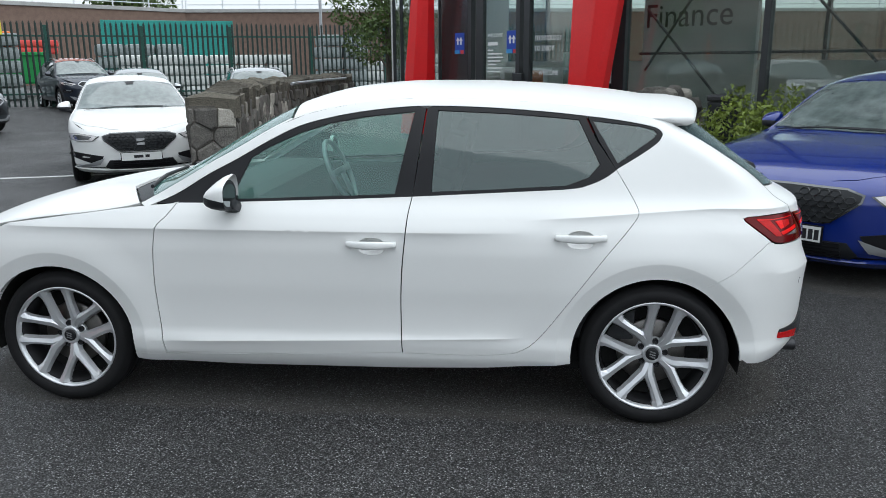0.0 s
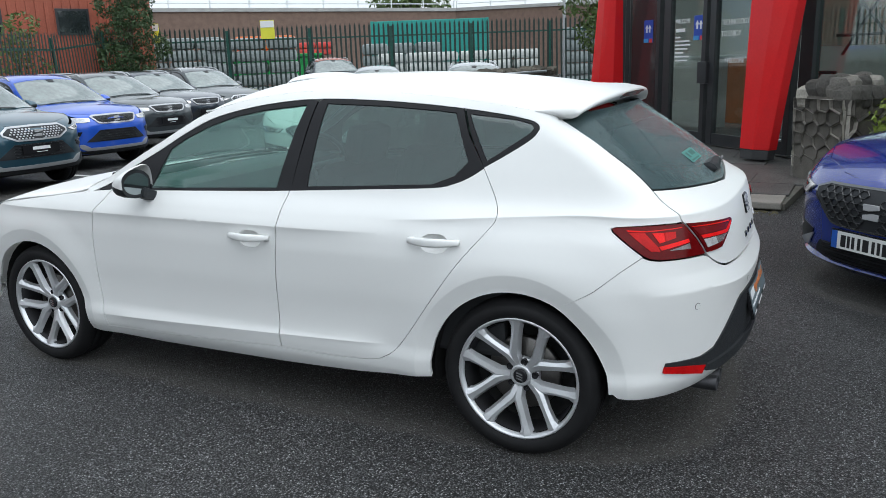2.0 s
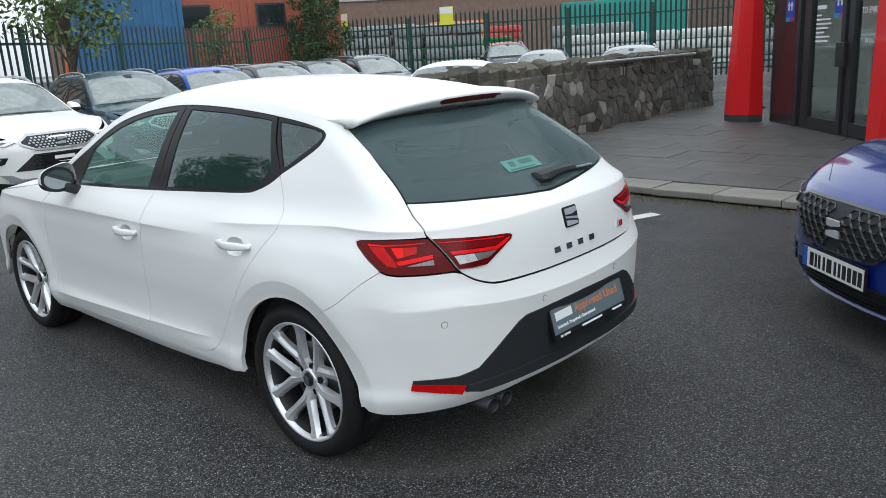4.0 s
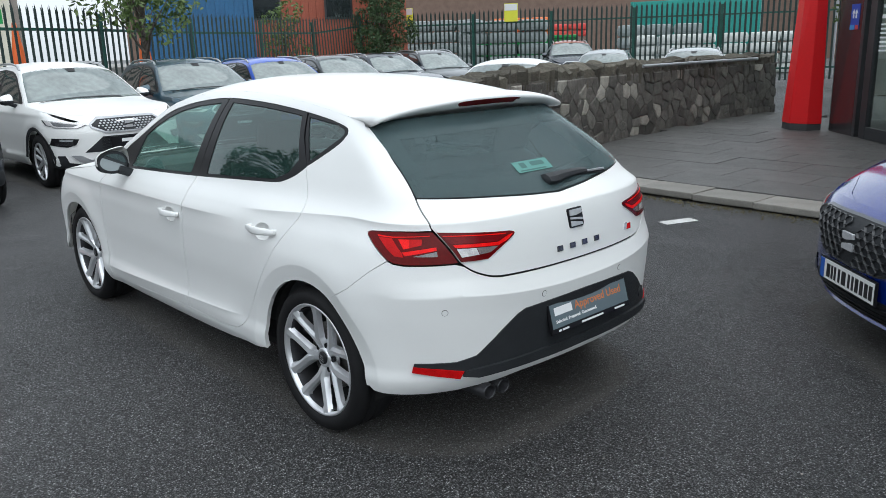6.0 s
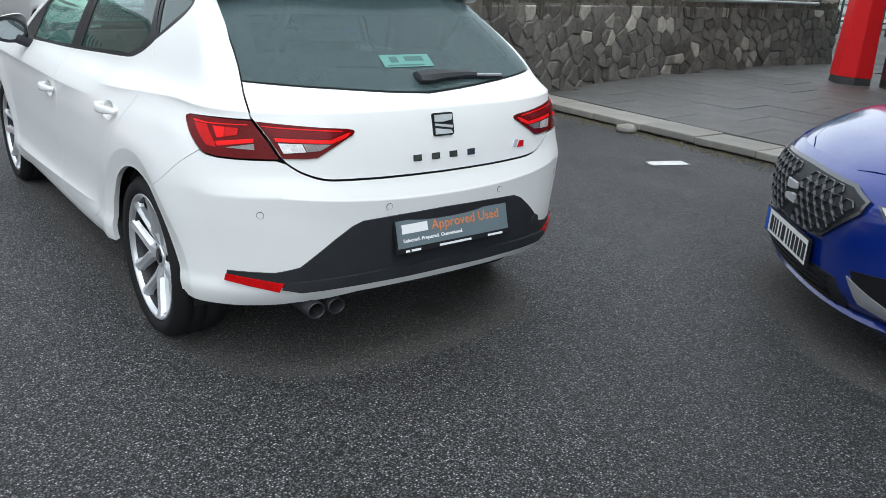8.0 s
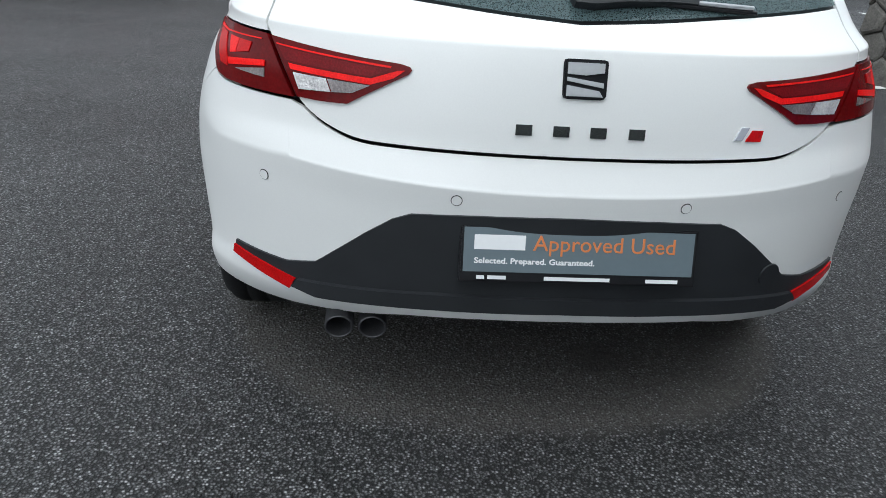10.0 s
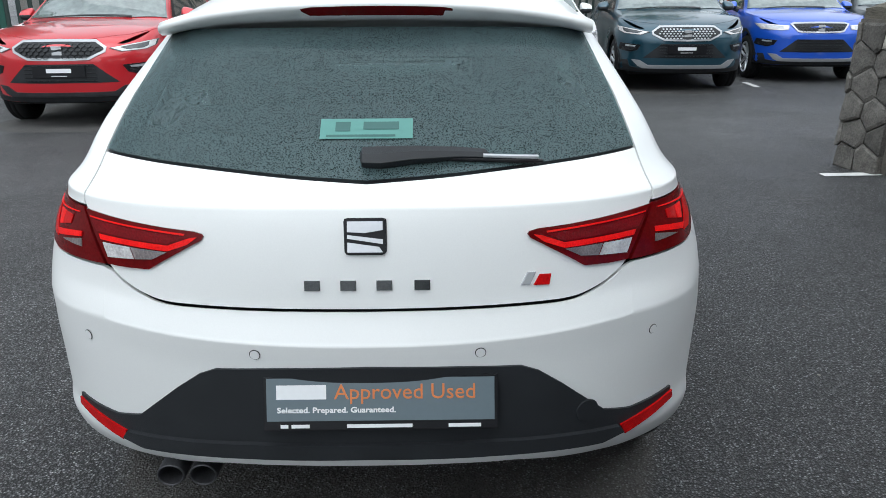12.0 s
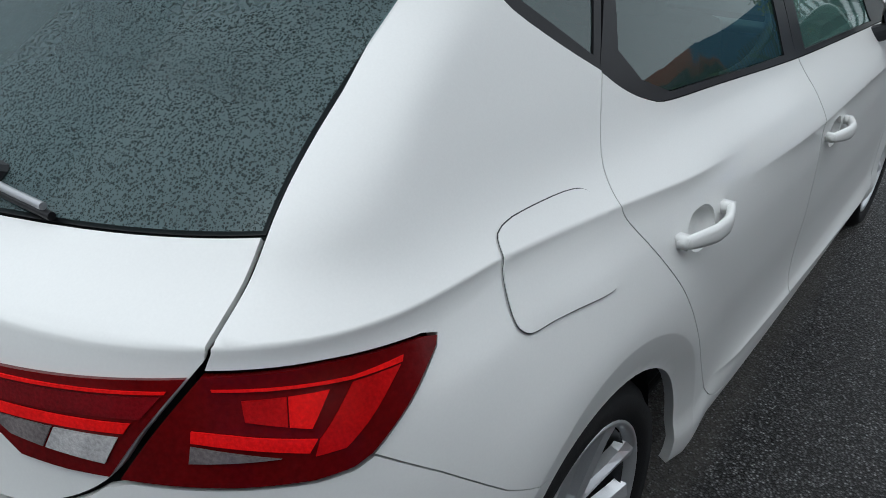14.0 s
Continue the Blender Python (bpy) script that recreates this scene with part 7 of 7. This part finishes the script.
def container(x, y, turn, mat, label, size=(6.0, 2.4, 2.6), z=None):
    """A shipping container with ribbed sides, corner posts and doors."""
    c = thing("shipping_container", label, "container", "containers behind the fence", m=pose(x, y, lie(x, y) if z is None else z, 0, 0, turn))
    L, W, Hh = size
    part("body", box((L, W, Hh), (0, 0, Hh / 2), .02), mat, c)
    for s in (-1, 1):
        for k in range(int(L / .28)):
            part("rib", box((.12, .04, Hh - .3), (-L / 2 + .2 + k * .28, s * (W / 2 + .01), Hh / 2), .01), mat, c)
        for t in (-1, 1):
            part("corner_post", box((.14, .14, Hh + .02), (s * (L / 2 - .04), t * (W / 2 - .02), Hh / 2), .01), mat, c)
    for dy in (-.6, .6):
        part("door_leaf", box((.05, W / 2 - .1, Hh - .25), (L / 2 + .02, dy, Hh / 2), .01), mat, c)
        part("lock_bar", box((.03, .03, Hh - .3), (L / 2 + .06, dy * .6, Hh / 2), .005), SATIN, c)


def stack(x, y, turn, rows, size, mat, label, name="sack_stack", n=3):
    s = thing(name, label, "stack", "stacked goods behind the fence", m=pose(x, y, lie(x, y), 0, 0, turn))
    for r in range(rows):
        for k in range(n):
            part("sack", box((size[0] * .97, size[1], size[2] * .94), ((k - (n - 1) / 2) * size[0] + random.uniform(-.05, .05), random.uniform(-.05, .05), size[2] * (r + .5)), min(size) * .3), mat, s)
    return s


def far_wall(x0, y0, x1, y1, top, mat, label, name):
    a, b = Vector((x0, y0)), Vector((x1, y1))
    d = b - a
    w = thing(name, label, "wall", "", "structure", pose(x0, y0, 0, 0, 0, math.degrees(math.atan2(d.y, d.x))))
    part("wall_face", box((d.length, .6, top + 1), (d.length / 2, .3, (top - 1) / 2), 0), mat, w)
    part("coping", box((d.length, .8, .25), (d.length / 2, .3, top + .12), .03), CONCRETE, w)
    n = int(d.length / 2.5)
    for k in range(n + 1):
        part("rail_post", box((.07, .07, 1.2), (d.length * k / n, .3, top + .8), 0), RAIL_WHITE, w)
    for z in (.55, .95, 1.35):
        part("rail", box((d.length, .05, .06), (d.length / 2, .3, top + z), 0), RAIL_WHITE, w)
    return w


far_wall(-48, 18, -24, 52, 5.0, BRICK, "long dark brick railway wall with pale railings", "wall_far_west")
far_wall(-24, 52, 30, 62, 5.0, BRICK, "long dark brick railway wall with pale railings", "wall_far_north")
container(-17.2, 34.5, 25, TEAL_BOX, "teal green shipping container in the yard behind", z=.9)
container(-20.3, 9.4, 66, BLUE_BOX, "dark blue shipping container behind the fence", (3.2, 2.4, 2.6), 1.3)
cabin = thing("site_cabin", "rust red ribbed site cabin behind the fence", "cabin", m=pose(-20.9, 14.3, 1.3, 0, 0, 66))
part("cabin_body", box((6.2, 2.4, 2.9), (0, 0, 1.45), .02), RUST_BOX, cabin)
for k in range(24):
    part("rib", box((.10, .04, 2.6), (-3.0 + k * .26, -1.21, 1.40), .01), RUST_BOX, cabin)
for x in (-1.9, .6):
    w = part("cabin_window", box((1.0, .05, .8), (x, -1.235, 1.75), .01), FRAME_GREY, cabin)
    part("pane", box((.86, .02, .66), (x, -1.265, 1.75), 0), DARK_GLASS, w)
skip = thing("green_skip", "bright green skip heaped with orange crates", "skip", m=pose(-21.8, 27.0, .1, 0, 0, 35))
part("skip_body", box((4.6, 1.9, 1.2), (0, 0, 1.2), .06), GREEN_BOX, skip)
part("skip_rim", box((4.8, 2.1, .14), (0, 0, 1.82), .03), GREEN_BOX, skip)
for k in range(4):
    part("skip_rib", box((.1, .06, 1.1), (-1.8 + 1.2 * k, -.98, 1.2), .01), GREEN_BOX, skip)
stack(-22.3, 27.2, 35, 3, (.9, 1.0, .32), ORANGE_BAG, "orange crates heaped behind the fence", "crate_stack", 3).location.z = 1.9
stack(-20.3, 28.4, 35, 2, (.8, 1.0, .3), RED_BAG, "red crates heaped behind the fence", "crate_stack", 2).location.z = 1.9
stack(-13.0, 29.0, 30, 4, (1.2, 1.1, .42), BAG_WHITE, "white plastic sacks stacked on pallets", "sack_stack", 6)
stack(-5.5, 33.0, 25, 3, (1.3, 1.1, .45), BAG_WHITE, "white plastic sacks stacked on pallets", "sack_stack", 3)
stack(-20.2, 23.6, 35, 5, (1.3, 1.1, .5), PALLET_GREY, "grey slabs stacked on pallets", "slab_stack", 3)
stack(-17.0, 31.0, 30, 4, (1.3, 1.1, .55), PALLET_GREY, "grey slabs stacked on pallets", "slab_stack", 3)
stack(-7.5, 30.5, 28, 5, (1.1, 1.1, .5), PALLET_GREY, "grey slabs stacked on pallets", "slab_stack", 2)
stack(-26.0, 25.5, 40, 5, (1.3, 1.2, .55), PALLET_GREY, "grey slabs stacked on pallets", "slab_stack", 3)

# raised yard behind the fence, with a rendered store along it
TERRACE = surface("pale_yard_concrete", (.30, .295, .28), .85, 0, .25, 2, 40, .2)
STORE = surface("brown_grey_render", (.21, .185, .165), .9, 0, .25, 1.2, 30, .2)
CREAM = surface("cream_door_paint", (.55, .52, .43), .6, 0, .15, 2, 30)
u = Vector((-19.3 + 9.0, 16.9 + 6.5)).normalized()
yard = thing("yard_terrace", "pale concrete retaining edge of the raised yard behind", "terrace", "", "structure", pose(-9.0, -6.5, 0, 0, 0, math.degrees(math.atan2(u.y, u.x))))
part("retaining_wall", box((24.5, .3, 2.3), (12.5, .75, .2), .03), TERRACE, yard)
part("yard_surface", box((24.5, 12, .2), (12.5, 6.9, 1.2), 0), TERRACE, yard)
store = thing("yard_store", "brown grey rendered store with a cream door behind the fence", "building", "", "structure", pose(-16.2, -9.0, 1.3, 0, 0, math.degrees(math.atan2(u.y, u.x))))
part("store_wall", box((15.0, .4, 4.2), (7.5, .2, 2.1), .02), STORE, store)
part("store_roof", box((15.4, 1.2, .2), (7.5, .5, 4.3), .03), GREY_FASCIA, store)
d = part("store_door", box((.95, .10, 2.3), (14.2, -.02, 1.15), .01), CREAM, store, "cream painted steel door")
part("door_frame", box((1.1, .06, 2.4), (14.2, .0, 1.2), .01), FRAME_GREY, store)
part("door_notice", box((.30, .01, .40), (14.2, -.076, 1.5), 0), GREEN_BOX, d)


def warning_sign(t, z):
    a, b = Vector((-19.3, 16.9)), Vector((-4.6, 25.6))
    p = a + (b - a) * t
    d = (b - a).normalized()
    s = thing("warning_sign", "yellow and white warning sign fixed to the fence", "sign", "fence warning signs", m=pose(p.x + d.y * .08, p.y - d.x * .08, lie(p.x, p.y) + z, 0, 0, math.degrees(math.atan2(d.y, d.x))))
    part("board", box((.48, .02, .62), (0, 0, 0), .004), YELLOW, s)
    part("board_top", box((.46, .006, .22), (0, -.014, .18), .002), PRINT_WHITE, s)


warning_sign(.02, 2.55)
warning_sign(.25, 2.55)

tree("dense dark green conifer shrub in front of the fence", -17.6, 14.75, 3.9, 1.20, LEAF_DARK, .10, 7, 9000, .06, .22, "shrub")
tree("young tree with light green leaves by the fence", -12.2, 4.2, 3.9, 1.35, LEAF_TREE, .09, 11, 2600, .07, .60)
tree("thin straggling shrub against the fence", -17.2, 10.6, 3.0, .8, LEAF_TREE, .05, 13, 1600, .06, .3, "shrub")
tree("leafy tree behind the red pylon", -3.6, 20.5, 4.6, 1.7, LEAF_TREE, .12, 17, 7000, .08, .35)
tree("large dark tree beyond the fence", -13.5, -11.0, 7.5, 2.8, LEAF_DARK, .2, 19, 9000, .12, .4)
tree("tall leafy tree over the railway wall", -30.0, 56.0, 9.0, 3.5, LEAF_TREE, .25, 23, 5000, .22, .45)


def street_lamp(x, y, h):
    p = thing("street_lamp", "grey steel street lamp with a bent arm", "street lamp", "street lamps", m=Matrix.Translation((x, y, lie(x, y))))
    tube([(0, 0, -.2), (0, 0, h * .5), (0, 0, h)], .06, 10, p, "pole", SATIN)
    tube([(0, 0, h), (.25, -.2, h + .12), (.8, -.6, h + .16)], .035, 8, p, "arm", SATIN)
    part("lantern", box((.6, .22, .10), (1.0, -.75, h + .15), .03, Euler((0, 0, radians(-37)))), SATIN, p)


street_lamp(-7.3, 26.5, 7.0)
street_lamp(-24.5, 18.0, 7.5)
cone_mat = surface("cone_orange", (.75, .14, .03), .5, 0, .1)
for x, y in ((-14.6, 5.2), (-13.9, 2.3)):
    c = thing("traffic_cone", "orange traffic cone behind the fence", "cone", "traffic cones", m=Matrix.Translation((x, y, 1.3)))
    bm = bmesh.new()
    bmesh.ops.create_cone(bm, cap_ends=True, segments=20, radius1=.16, radius2=.04, depth=.95, matrix=Matrix.Translation((0, 0, .52)))
    part("cone_body", bm, cone_mat, c)
    part("cone_foot", box((.42, .42, .05), (0, 0, .03), .01), RUBBER, c)

# plain wall that closes the yard on the street side
closing = thing("wall_street", "plain pale rendered wall across the street", "wall", "", "structure")
part("wall_face", box((60, .5, 6), (8, -32, 3), 0), CONCRETE, closing)
